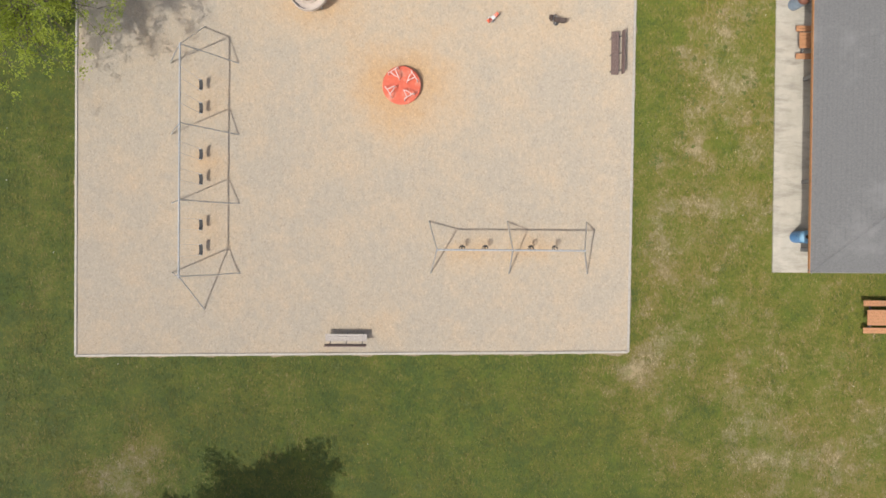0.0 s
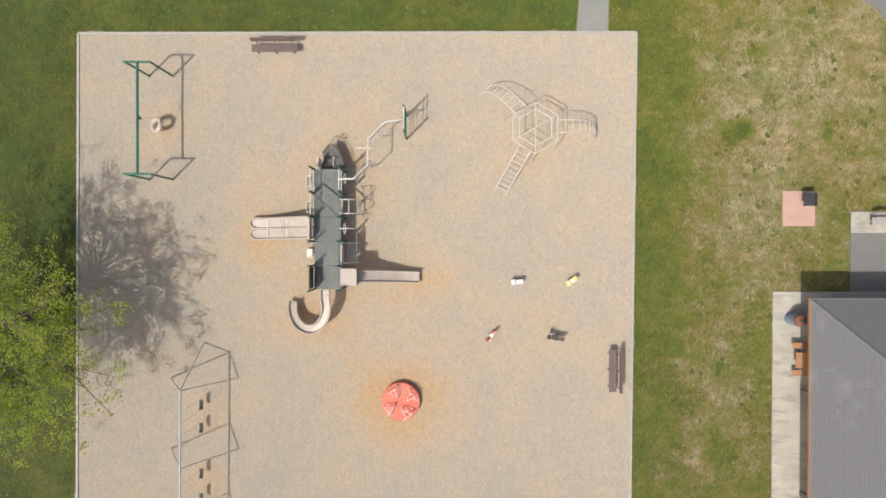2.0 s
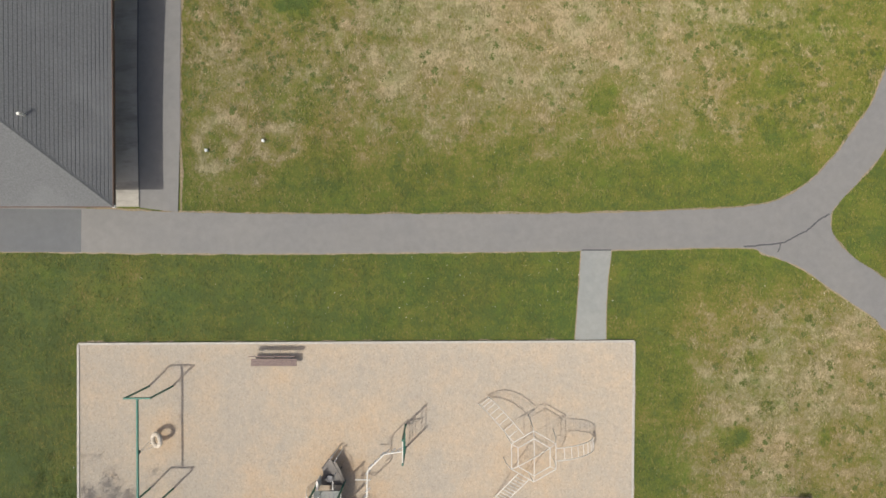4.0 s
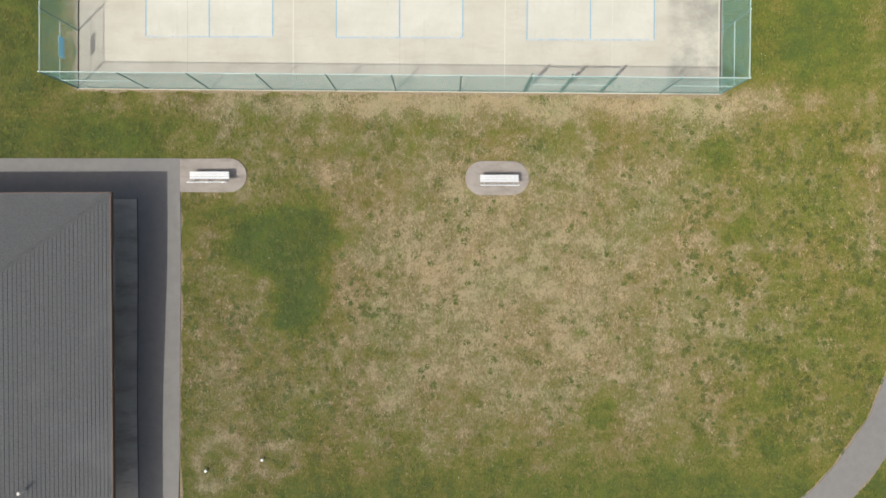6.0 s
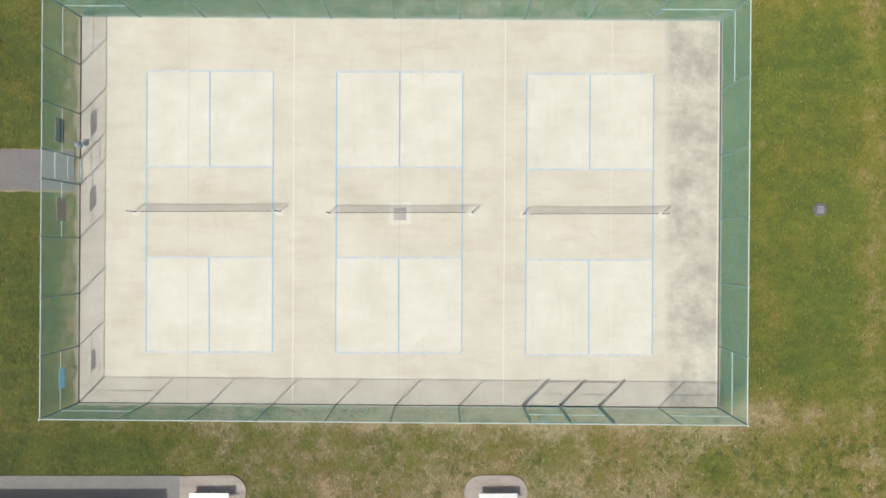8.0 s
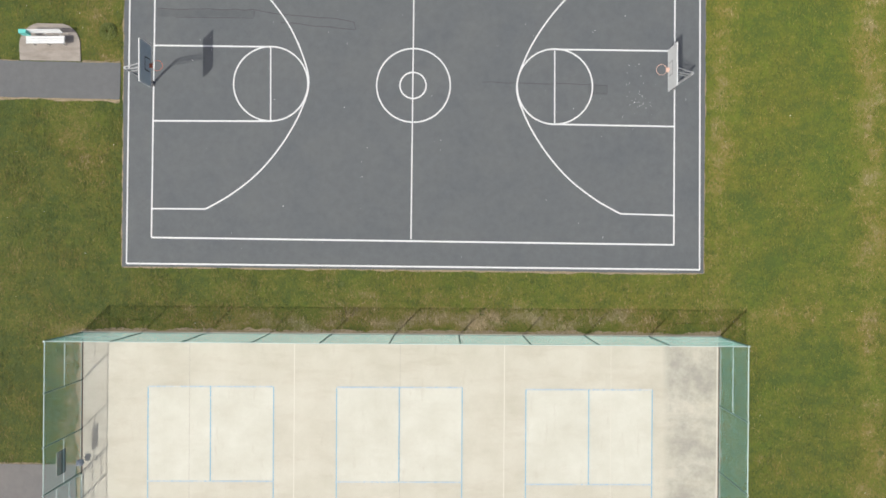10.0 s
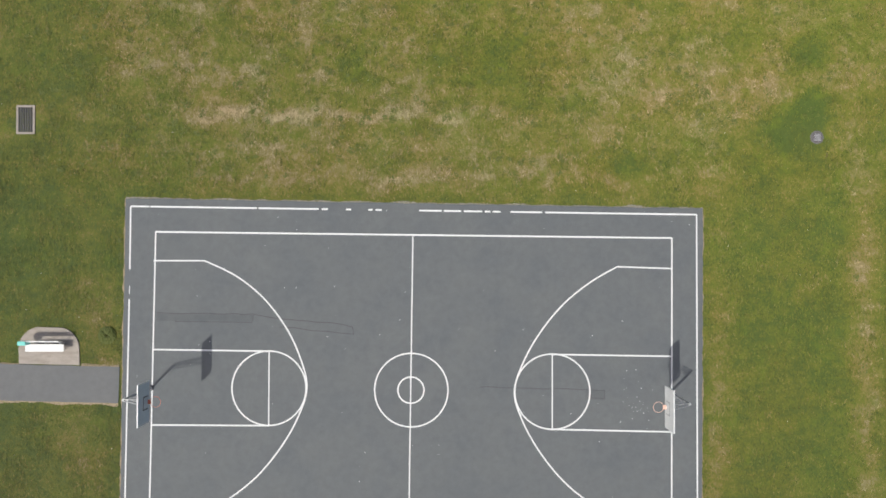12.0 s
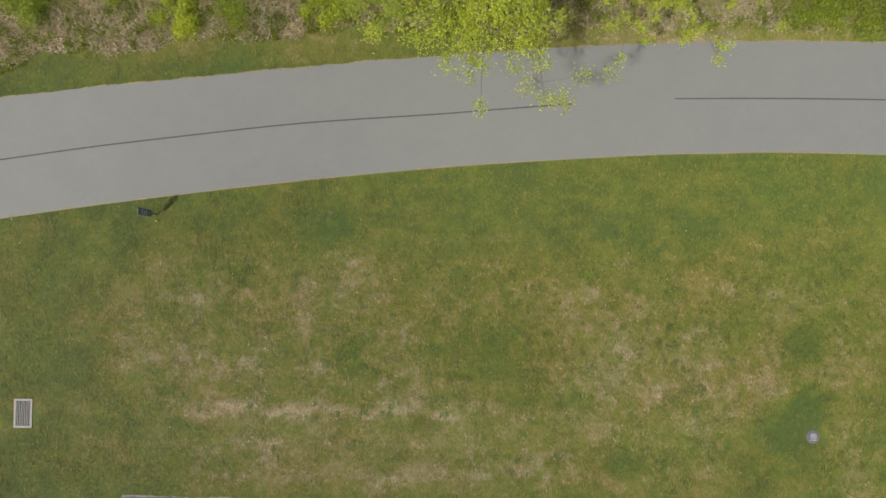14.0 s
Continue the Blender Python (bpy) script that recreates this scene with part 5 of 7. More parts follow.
tot = thing("toddler_swing_set", pose(2.95, -0.26, 0.05), "galvanised steel swing set with four black bucket seats", "swing set")
TT = 2.28
part("top_bar", tube(B(), [(-3.46, -0.02, TT), (3.32, -0.02, TT)], 0.045, 10), M_TUBE, tot)
for xt, xn, xs_ in ((-3.42, -3.84, -3.74), (0.02, -0.01, 0.09), (3.27, 3.86, 3.91)):
    part("leg", tube(B(), [(xt, 0, TT), (xn, 1.34, 0)], 0.034, 8), M_STEEL, tot)
    part("leg", tube(B(), [(xt, 0, TT), (xs_, -1.19, 0)], 0.034, 8), M_STEEL, tot)
for x in (-2.24, -1.13, 1.05, 2.19):
    b = B()
    tube(b, [(x + 0.125 * math.cos(u), 0.06 + 0.125 * math.sin(u), 0.70) for u in np.linspace(0, 2 * math.pi, 17)[:-1]], 0.02, 6, closed=True)
    tube(b, [(x, -0.06, 0.70), (x, 0.0, 0.53), (x, 0.10, 0.52), (x, 0.18, 0.70)], 0.03, 6)
    tube(b, [(x - 0.12, 0.06, 0.70), (x - 0.06, 0.12, 0.54), (x + 0.06, 0.12, 0.54), (x + 0.12, 0.06, 0.70)], 0.02, 6)
    s = part("bucket_seat", b, M_RUBBER, tot, "black rubber bucket seat")
    part("leg_strap", box(B(), x - 0.04, x + 0.04, -0.09, -0.05, 0.54, 0.72, 0.01), M_RUBBER, s)
    for dx in (-0.14, 0.14):
        part("chain", tube(B(), [(x + dx, 0.06, 0.70), (x + dx * 1.1, -0.02, TT)], 0.006, 4), M_STEEL, s)

tyre_swing = thing("tyre_swing", pose(-13.96, 20.9, 0.05), "green steel frame with a hanging whitewashed tyre swing", "tyre swing")
part("beam", tube(B(), [(0.0, -2.55, 2.42), (0.0, 2.57, 2.42)], 0.06, 12), M_GREEN, tyre_swing)
for y in (-2.5, 2.53):
    part("cross_beam", tube(B(), [(-0.62, y, 2.42), (0.62, y, 2.42)], 0.05, 10), M_GREEN, tyre_swing)
    for x in (-0.57, 0.57):
        part("leg", tube(B(), [(x, y, 0), (x, y, 2.42)], 0.05, 10), M_GREEN, tyre_swing)
part("swivel", lathe(B(), [(0.07, 2.22), (0.09, 2.26), (0.09, 2.36)], 12, (0, 0.05)), M_DARKSTEEL, tyre_swing)
b = B()
ring, seg = 28, 12
vs = [[b.verts.new(((0.28 + 0.105 * math.cos(v)) * math.cos(u), 0.05 + (0.28 + 0.105 * math.cos(v)) * math.sin(u), 0.52 + 0.12 * math.sin(v) + 0.22 * math.cos(u))) for v in (2 * math.pi * q / seg for q in range(seg))] for u in (2 * math.pi * p / ring for p in range(ring))]
for p in range(ring):
    for q in range(seg):
        b.faces.new((vs[p][q], vs[(p + 1) % ring][q], vs[(p + 1) % ring][(q + 1) % seg], vs[p][(q + 1) % seg]))
tyre = part("tyre", b, M_TYRE, tyre_swing, "whitewashed hanging tyre")
for a in (90, 210, 330):
    part("chain", tube(B(), [(0.28 * math.cos(radians(a)), 0.05 + 0.28 * math.sin(radians(a)), 0.62 + 0.22 * math.cos(radians(a))), (0, 0.05, 2.22)], 0.008, 5), M_STEEL, tyre)

# ---- merry-go-round ----
mgr = thing("merry_go_round", pose(-2.25, 7.62, 0.03), "faded red steel merry-go-round with pale pink handrails", "merry-go-round")
part("hub", lathe(B(), [(0.22, 0), (0.18, 0.06), (0.10, 0.08), (0.10, 0.30)], 20), M_DARKSTEEL, mgr)
part("deck", lathe(B(), [(0.90, 0.20), (0.93, 0.22), (0.93, 0.27), (0.90, 0.29), (0.12, 0.30), (0.0, 0.302)], 48), M_RED, mgr)
for k in range(4):
    a = radians(90 * k + 32)
    c, s = math.cos(a), math.sin(a)
    P = lambda r, t, z: (r * c - t * s, r * s + t * c, z)
    part("handrail", tube(B(), [P(0.72, -0.27, 0.28), P(0.74, -0.27, 0.66), P(0.72, -0.22, 0.72), P(0.72, 0.22, 0.72), P(0.74, 0.27, 0.66), P(0.72, 0.27, 0.28)], 0.024, 7), M_PINKRAIL, mgr)
    part("spoke_rail", tube(B(), [P(0.72, -0.1, 0.72), P(0.36, -0.06, 0.66), P(0.30, -0.05, 0.58), P(0.28, -0.05, 0.28)], 0.024, 7), M_PINKRAIL, mgr)
    part("spoke_rail", tube(B(), [P(0.72, 0.16, 0.72), P(0.46, 0.06, 0.68), P(0.34, -0.04, 0.64)], 0.022, 7), M_PINKRAIL, mgr)


# ---- spring riders ----
def rider(m, body, saddle, label, kind_of, size=0.68):
    o = thing("spring_rider", m @ Matrix.Scale(size, 4), label, "spring rider", "spring riders")
    pts = [(0.085 * math.cos(t), 0.085 * math.sin(t), 0.02 + t / (2 * math.pi) * 0.06) for t in np.linspace(0, 2 * math.pi * 5.5, 70)]
    part("spring", tube(B(), pts, 0.014, 5), M_DARKSTEEL, o)
    part("base_plate", lathe(B(), [(0.16, 0), (0.16, 0.02)], 16), M_DARKSTEEL, o)
    b = B()
    w = 0.10
    if kind_of == "car":
        prof = [(-0.38, 0.36), (0.40, 0.36), (0.44, 0.46), (0.38, 0.60), (0.20, 0.62), (0.14, 0.50), (-0.10, 0.50), (-0.18, 0.64), (-0.40, 0.66)]
        w = 0.16
    else:
        prof = [(-0.42, 0.40), (-0.10, 0.36), (0.20, 0.36), (0.40, 0.42), (0.46, 0.62), (0.52, 0.72), (0.42, 0.86), (0.30, 0.80), (0.22, 0.58), (-0.12, 0.52), (-0.34, 0.60), (-0.46, 0.72)]
    lo = [b.verts.new((x, -w, z)) for x, z in prof]
    hi = [b.verts.new((x, w, z)) for x, z in prof]
    b.faces.new(lo)
    b.faces.new(hi[::-1])
    for i in range(len(prof)):
        j = (i + 1) % len(prof)
        b.faces.new((lo[j], lo[i], hi[i], hi[j]))
    bmesh.ops.recalc_face_normals(b, faces=b.faces)
    part("body", b, body, o)
    part("saddle", box(B(), -0.16, 0.12, -0.13, 0.13, 0.53, 0.56, 0.03), saddle, o)
    part("handle_bar", tube(B(), [(0.26, -0.24, 0.68), (0.26, 0.24, 0.68)], 0.016, 6), M_STEEL, o)
    part("foot_rest", tube(B(), [(0.08, -0.26, 0.40), (0.08, 0.26, 0.40)], 0.016, 6), M_STEEL, o)
    return o


rider(pose(3.38, 13.45, 0.05, 0, 0, 184), M_WHITE, M_OFFWHITE, "white spring rider on a coiled base", "car")
rider(pose(6.02, 13.50, 0.05, 0, 0, 215), M_YELLOW, M_OFFWHITE, "yellow and white spring rider on a coiled base", "car")
rider(pose(2.12, 10.85, 0.05, 0, 0, 222), M_RED, M_WHITE, "red and white spring rider on a coiled base", "pony")
rider(pose(5.22, 10.75, 0.05, 0, 0, 170), M_DARKBROWN, M_DARKBROWN, "dark brown spring rider on a coiled base", "pony", 0.86)


# ---- geodesic climber with three ladders ----
climb = thing("climbing_frame", pose(4.0, 20.6, 0.05), "grey steel hexagonal climber with three arched ladders", "climbing frame")
HR, HZ = 1.18, 1.9
hexo = lambda r, z, turn=30: [(r * math.cos(radians(60 * k + turn)), r * math.sin(radians(60 * k + turn)), z) for k in range(6)]
top, low, inner = hexo(HR, HZ), hexo(HR + 0.14, 1.1), hexo(HR * 0.72, HZ + 0.12)
for ring_ in (top, inner):
    for k in range(6):
        part("rail", tube(B(), [ring_[k], ring_[(k + 1) % 6]], 0.021, 6), M_CLIMB, climb)
for k in range(6):
    part("leg", tube(B(), [hexo(HR + 0.22, 0)[k], low[k], top[k]], 0.021, 6), M_CLIMB, climb)
    part("spoke", tube(B(), [top[k], inner[k]], 0.017, 6), M_CLIMB, climb)
part("brace", tube(B(), [inner[0], (0, 0, HZ + 0.2), inner[3]], 0.017, 6), M_CLIMB, climb)
part("brace", tube(B(), [inner[1], (0, 0, HZ + 0.2), inner[4]], 0.017, 6), M_CLIMB, climb)


def ladder(parent, turn, bend, rungs, foot, straight=False):
    ca, sa = math.cos(radians(turn)), math.sin(radians(turn))
    line_ = []
    for t in np.linspace(0, 1, 13):
        r = HR * 0.9 + (foot - HR * 0.9) * (t if straight else math.sin(t * math.pi / 2))
        z = HZ * ((1 - t) if straight else math.cos(t * math.pi / 2))
        line_.append((r, bend * t * t, z))
    W3 = lambda p, off: (p[0] * ca - (p[1] + off) * sa, p[0] * sa + (p[1] + off) * ca, p[2])
    rail = part("ladder_rail", tube(B(), [W3(p, 0.29) for p in line_], 0.021, 6), M_CLIMB, parent)
    part("ladder_rail", tube(B(), [W3(p, -0.29) for p in line_], 0.021, 6), M_CLIMB, parent)
    for k in range(1, rungs + 1):
        u = k / (rungs + 1) * 12
        i = int(u)
        p = [line_[i][j] + (line_[i + 1][j] - line_[i][j]) * (u - i) for j in range(3)]
        part("rung", tube(B(), [W3(p, -0.29), W3(p, 0.29)], 0.017, 6), M_CLIMB, parent)


ladder(climb, 130, 0.35, 8, 3.05)
ladder(climb, 4, -0.1, 8, 3.15)
ladder(climb, 243, 0.0, 9, 3.2, True)


# ---- play structure ----
play = thing("play_structure", pose(-5.62, 16.0, 0.04), "green and beige play structure with decks, slides and climbers", "play structure")
DX0, DX1, DZ = -0.62, 0.62, 1.28
ydeck = (-2.86, -1.74, -0.61, 0.52, 1.65, 2.77)
heights = (1.28, 1.28, 1.28, 1.28, 1.28)
for k, (a, c) in enumerate(zip(ydeck, ydeck[1:])):
    z = heights[k]
    dk = part("deck", box(B(), DX0, DX1, a + 0.01, c - 0.01, z - 0.06, z, 0.02), M_DECK, play, "grey-green coated deck plate")
    for x in np.linspace(DX0 + 0.12, DX1 - 0.12, 6):
        part("deck_slot", box(B(), x - 0.012, x + 0.012, a + 0.12, c - 0.12, z, z + 0.003), M_DECK_GREY, dk)
for k, y in enumerate(ydeck):
    for x in (DX0 - 0.03, DX1 + 0.03):
        tall = 2.45 if k in (0, 1, 2, 3) else 2.2
        p = part("post", tube(B(), [(x, y, 0), (x, y, tall)], 0.05, 10), M_GREEN, play)
        part("post_cap", lathe(B(), [(0.056, tall), (0.056, tall + 0.03), (0.03, tall + 0.06)], 10, (x, y)), M_GREEN, p)
# the low pointed platform at the northern end
LOW = 0.66
b = B()
prism(b, [(-0.48, 2.80), (0.60, 2.80), (0.72, 3.0), (0.52, 3.55), (0.30, 3.92), (-0.02, 4.05), (-0.36, 3.62), (-0.30, 3.35)], LOW - 0.08, LOW)
part("end_platform", b, M_PROW, play, "weathered brown pointed end platform")
part("platform_pod", lathe(B(), [(0.02, LOW), (0.16, LOW), (0.19, LOW + 0.02), (0.19, LOW + 0.1), (0.15, LOW + 0.12), (0.02, LOW + 0.11)], 14, (0.02, 3.15)), M_DARKSTEEL, play, "dark round stepping pod")
part("platform_lip", tube(B(), [(0.60, 2.82, LOW), (0.72, 3.0, LOW), (0.52, 3.55, LOW), (0.30, 3.92, LOW), (-0.02, 4.05, LOW), (-0.36, 3.62, LOW)], 0.035, 6), M_PROW, play)
for x, y in ((0.48, 3.45), (-0.25, 3.6)):
    part("platform_leg", tube(B(), [(x, y, 0), (x, y, LOW - 0.06)], 0.04, 8), M_PROW, play)
part("entry_panel", box(B(), -0.47, -0.40, 2.86, 3.30, LOW, 1.5, 0.02), M_OFFWHITE, play, "off-white entry panel")
part("end_rail", tube(B(), [(0.62, 2.80, LOW), (0.66, 3.1, LOW + 0.3), (0.52, 3.5, LOW + 0.4), (0.3, 3.85, LOW + 0.3), (0.12, 4.0, LOW)], 0.022, 6), M_PROW, play)
part("end_rail", tube(B(), [(0.3, 2.82, LOW), (0.3, 2.9, 1.5), (0.3, 3.3, 1.5), (0.3, 3.4, LOW)], 0.018, 6), M_OFFWHITE, play)
part("end_loop", tube(B(), [(0.0, 4.0, LOW), (0.2, 4.3, LOW + 0.25), (0.34, 4.45, 0.5), (0.36, 4.5, 0)], 0.022, 6), M_STEEL, play)
part("end_loop", tube(B(), [(0.22, 3.9, LOW), (0.40, 4.2, LOW + 0.25), (0.52, 4.35, 0.5), (0.55, 4.4, 0)], 0.022, 6), M_STEEL, play)


def guard(x, y0, y1, mat_, bars=8, z0=1.33, z1=2.1):
    g = part("guard_rail", tube(B(), [(x, y0, z0), (x, y0, z1), (x, y1, z1), (x, y1, z0)], 0.02, 6, closed=True), mat_, play)
    for k in range(1, bars):
        y = y0 + (y1 - y0) * k / bars
        part("bar", tube(B(), [(x, y, z0), (x, y, z1)], 0.012, 5), mat_, g)


guard(DX1 + 0.03, -1.66, -0.70, M_GREEN, 8)
guard(DX1 + 0.03, 1.74, 2.68, M_OFFWHITE, 7)
guard(DX0 - 0.03, 0.62, 1.56, M_OFFWHITE, 7)
guard(DX0 - 0.03, 1.74, 2.68, M_OFFWHITE, 7)
part("play_panel", box(B(), DX0 - 0.06, DX0 - 0.02, -2.78, -1.82, 1.33, 2.3, 0.01), M_DARKSTEEL, play, "dark play panel")
part("panel_edge", box(B(), DX0 - 0.12, DX0 - 0.07, -2.80, -1.80, 1.30, 2.0, 0.01), M_OFFWHITE, play)
part("play_panel", box(B(), DX1 + 0.06, DX1 + 0.16, -1.72, -0.75, 1.25, 2.0, 0.03), M_BEIGE, play, "beige bubble panel")
part("steering_post", tube(B(), [(-0.3, 2.72, 1.28), (-0.3, 2.72, 2.0)], 0.02, 6), M_STEEL, play)


def chute(points, width, mat_, rim=0.14, lanes=1, name="slide", label="beige plastic slide"):
    """A slide bed with raised sides along a centre line."""
    b = B()
    pts = [Vector(p) for p in points]
    rows = []
    for i, p in enumerate(pts):
        d = pts[min(i + 1, len(pts) - 1)] - pts[max(i - 1, 0)]
        d.z = 0
        d.normalize()
        s = Vector((-d.y, d.x, 0))
        cross = [(-width / 2 - 0.03, rim - 0.02), (-width / 2, rim), (-width / 2 + 0.03, rim - 0.02), (-width / 2 + 0.07, 0.03)]
        for q in range(1, lanes):
            o_ = -width / 2 + width * q / lanes
            cross += [(o_ - 0.06, 0.0), (o_ - 0.02, rim * 0.7), (o_ + 0.02, rim * 0.7), (o_ + 0.06, 0.0)]
        cross += [(width / 2 - 0.07, 0.03), (width / 2 - 0.03, rim - 0.02), (width / 2, rim), (width / 2 + 0.03, rim - 0.02), (width / 2 + 0.02, -0.05), (-width / 2 - 0.02, -0.05)]
        rows.append([b.verts.new(p + s * u + Vector((0, 0, v))) for u, v in cross])
    n = len(rows[0])
    for a, c in zip(rows, rows[1:]):
        for q in range(n):
            b.faces.new((a[q], a[(q + 1) % n], c[(q + 1) % n], c[q]))
    b.faces.new(rows[0])
    b.faces.new(rows[-1][::-1])
    bmesh.ops.recalc_face_normals(b, faces=b.faces)
    ob = part(name, b, mat_, play, label)
    return ob


s = chute([(-0.62, 0.05, 1.30), (-0.85, 0.05, 1.28), (-1.3, 0.04, 1.02), (-1.9, 0.03, 0.72), (-2.5, 0.02, 0.45), (-3.0, 0.01, 0.26), (-3.35, 0.0, 0.22), (-3.72, 0.0, 0.20)], 1.02, M_BEIGE, 0.15, 2, "double_slide", "beige plastic double slide")
for v in (-0.26, 0.26):
    rim = [(-3.70 - 0.23 * math.cos(u), v + 0.23 * math.sin(u)) for u in np.linspace(-math.pi / 2, math.pi / 2, 13)]
    b = prism(B(), rim, 0.14, 0.21)
    tube(b, [(p[0], p[1], 0.27) for p in rim], 0.045, 8)
    part("slide_lip", b, M_BEIGE, s)
    for x in (-2.05, -3.1):
        part("slide_seam", box(B(), x - 0.02, x + 0.02, v - 0.2, v + 0.2, 0.30 if x < -3 else 0.695, 0.315 if x < -3 else 0.71), M_OFFWHITE, s)
part("slide_hood", box(B(), -0.80, -0.69, -0.52, 0.58, 1.52, 2.06, 0.05), M_BEIGE, s, "beige plastic slide hood")
part("hood_post", box(B(), -0.79, -0.70, -0.52, -0.44, 1.28, 1.53), M_BEIGE, s)
part("hood_post", box(B(), -0.79, -0.70, 0.50, 0.58, 1.28, 1.53), M_BEIGE, s)
part("slide_foot", tube(B(), [(-3.3, 0.0, 0.2), (-3.3, 0.0, 0.0)], 0.04, 8), M_STEEL, s)
s = chute([(1.28, -2.25, 1.30), (1.7, -2.25, 1.16), (2.3, -2.27, 0.86), (2.9, -2.29, 0.60), (3.5, -2.31, 0.38), (3.95, -2.33, 0.28), (4.26, -2.34, 0.26)], 0.52, M_BEIGE, 0.17, 1, "straight_slide", "beige plastic straight slide")
part("slide_foot", tube(B(), [(4.1, -2.335, 0.24), (4.1, -2.335, 0.0)], 0.04, 8), M_STEEL, s)
b = B()
box(b, 0.66, 1.48, -2.64, -1.86, 1.22, 1.30, 0.05)
box(b, 0.70, 1.44, -2.64, -2.56, 1.30, 1.85, 0.03)
box(b, 0.70, 1.44, -1.94, -1.86, 1.30, 1.85, 0.03)
box(b, 0.70, 1.44, -2.64, -1.86, 1.85, 1.93, 0.05)
part("slide_entry", b, M_BEIGE, s, "beige plastic slide entry hood")
cur = [(-0.10, -2.90, 1.29), (-0.10, -3.12, 1.27)]
for t in np.linspace(0, 1, 14):
    a = radians(20 - 228 * t)
    cur.append((-0.98 + 0.88 * math.cos(a) + 0.02, -3.62 + 0.94 * math.sin(a) - 0.25 * math.sin(math.pi * t), 1.18 - 0.95 * t))
s = chute(cur[:-1], 0.40, M_BEIGE, 0.2, 1, "curved_slide", "beige plastic curved slide")
part("slide_post", tube(B(), [(-0.55, -4.62, 0.6), (-0.55, -4.62, 0.0)], 0.04, 8), M_STEEL, s)

# climbing loops on the east, ladders on the west
for y in (2.28, 1.32, 0.67, -0.02):
    arm = part("climber_arm", tube(B(), [(DX1 + 0.02, y, 1.75), (1.05, y, 1.9), (1.28, y, 1.75)], 0.024, 6), M_OFFWHITE, play)
for y in (1.32, 0.67):
    part("climber_loop", tube(B(), [(1.28, y, 1.75), (1.5, y, 1.35), (1.55, y, 0.9), (1.35, y, 0.6), (1.45, y, 0.25), (1.5, y, 0.0)], 0.022, 6), M_STEEL, play)
for x in (0.76, 1.08):
    part("climber_arm", tube(B(), [(x, 0.67, 1.80 + 0.08 * (x > 1)), (x, 1.32, 1.80 + 0.08 * (x > 1))], 0.02, 6), M_OFFWHITE, play)
for y in (2.28, -0.02):
    part("hand_loop", tube(B(), [(0.86 + 0.06 * math.cos(u), y + 0.24 * math.sin(u), 1.72 + 0.1 * math.cos(u)) for u in np.linspace(0, 2 * math.pi, 15)[:-1]], 0.016, 5, closed=True), M_OFFWHITE, play)
# leaning bar climber and diagonal brace over the decks
lean = part("bar_climber", tube(B(), [(0.74, -1.62, 1.75), (0.98, -1.62, 1.5), (1.38, -1.62, 0.0)], 0.024, 6), M_OFFWHITE, play)
part("climber_side", tube(B(), [(0.74, -0.68, 1.75), (0.98, -0.68, 1.5), (1.38, -0.68, 0.0)], 0.024, 6), M_OFFWHITE, lean)
for k in range(7):
    part("rung", tube(B(), [(1.34 - 0.06 * k, -1.62, 0.14 + 0.225 * k), (1.34 - 0.06 * k, -0.68, 0.14 + 0.225 * k)], 0.018, 6), M_STEEL, lean)
part("diagonal_brace", tube(B(), [(DX0 - 0.03, 1.65, 2.32), (0.0, 1.1, 2.38), (DX1 + 0.03, 0.52, 2.32)], 0.042, 8), M_DARKSTEEL, play, "dark steel diagonal brace")
part("cross_bar", tube(B(), [(1.45, 3.63, 2.17), (2.12, 3.63, 2.17)], 0.026, 6), M_OFFWHITE, play)
for k in range(5):
    z = 0.25 + k * 0.28
    x = (1.45, 1.37, 1.52, 1.52, 1.4)[k]
    part("rung", tube(B(), [(x, 0.67, z), (x, 1.32, z)], 0.016, 6), M_STEEL, play)
for y in (1.0, 2.2):
    part("ladder_rail", tube(B(), [(DX0 - 0.06, y - 0.24, 1.6), (-0.95, y - 0.24, 1.3), (-1.12, y - 0.24, 0.6), (-1.2, y - 0.24, 0)], 0.02, 6), M_OFFWHITE, play)
    part("ladder_rail", tube(B(), [(DX0 - 0.06, y + 0.24, 1.6), (-0.95, y + 0.24, 1.3), (-1.12, y + 0.24, 0.6), (-1.2, y + 0.24, 0)], 0.02, 6), M_OFFWHITE, play)
    for k in range(6):
        z = 0.18 + 0.2 * k
        x = -1.19 + 0.035 * k
        part("rung", tube(B(), [(x, y - 0.24, z), (x, y + 0.24, z)], 0.018, 6), M_OFFWHITE, play)
for sy in (-1.38, -0.98):
    part("ladder_rail", tube(B(), [(DX0 - 0.04, sy, 1.5), (-0.9, sy, 1.2), (-1.15, sy, 0)], 0.02, 6), M_OFFWHITE, play)
for k in range(5):
    part("step", box(B(), -1.2 + 0.07 * k, -1.05 + 0.07 * k, -1.38, -0.98, 0.2 + 0.2 * k, 0.23 + 0.2 * k), M_OFFWHITE, play)

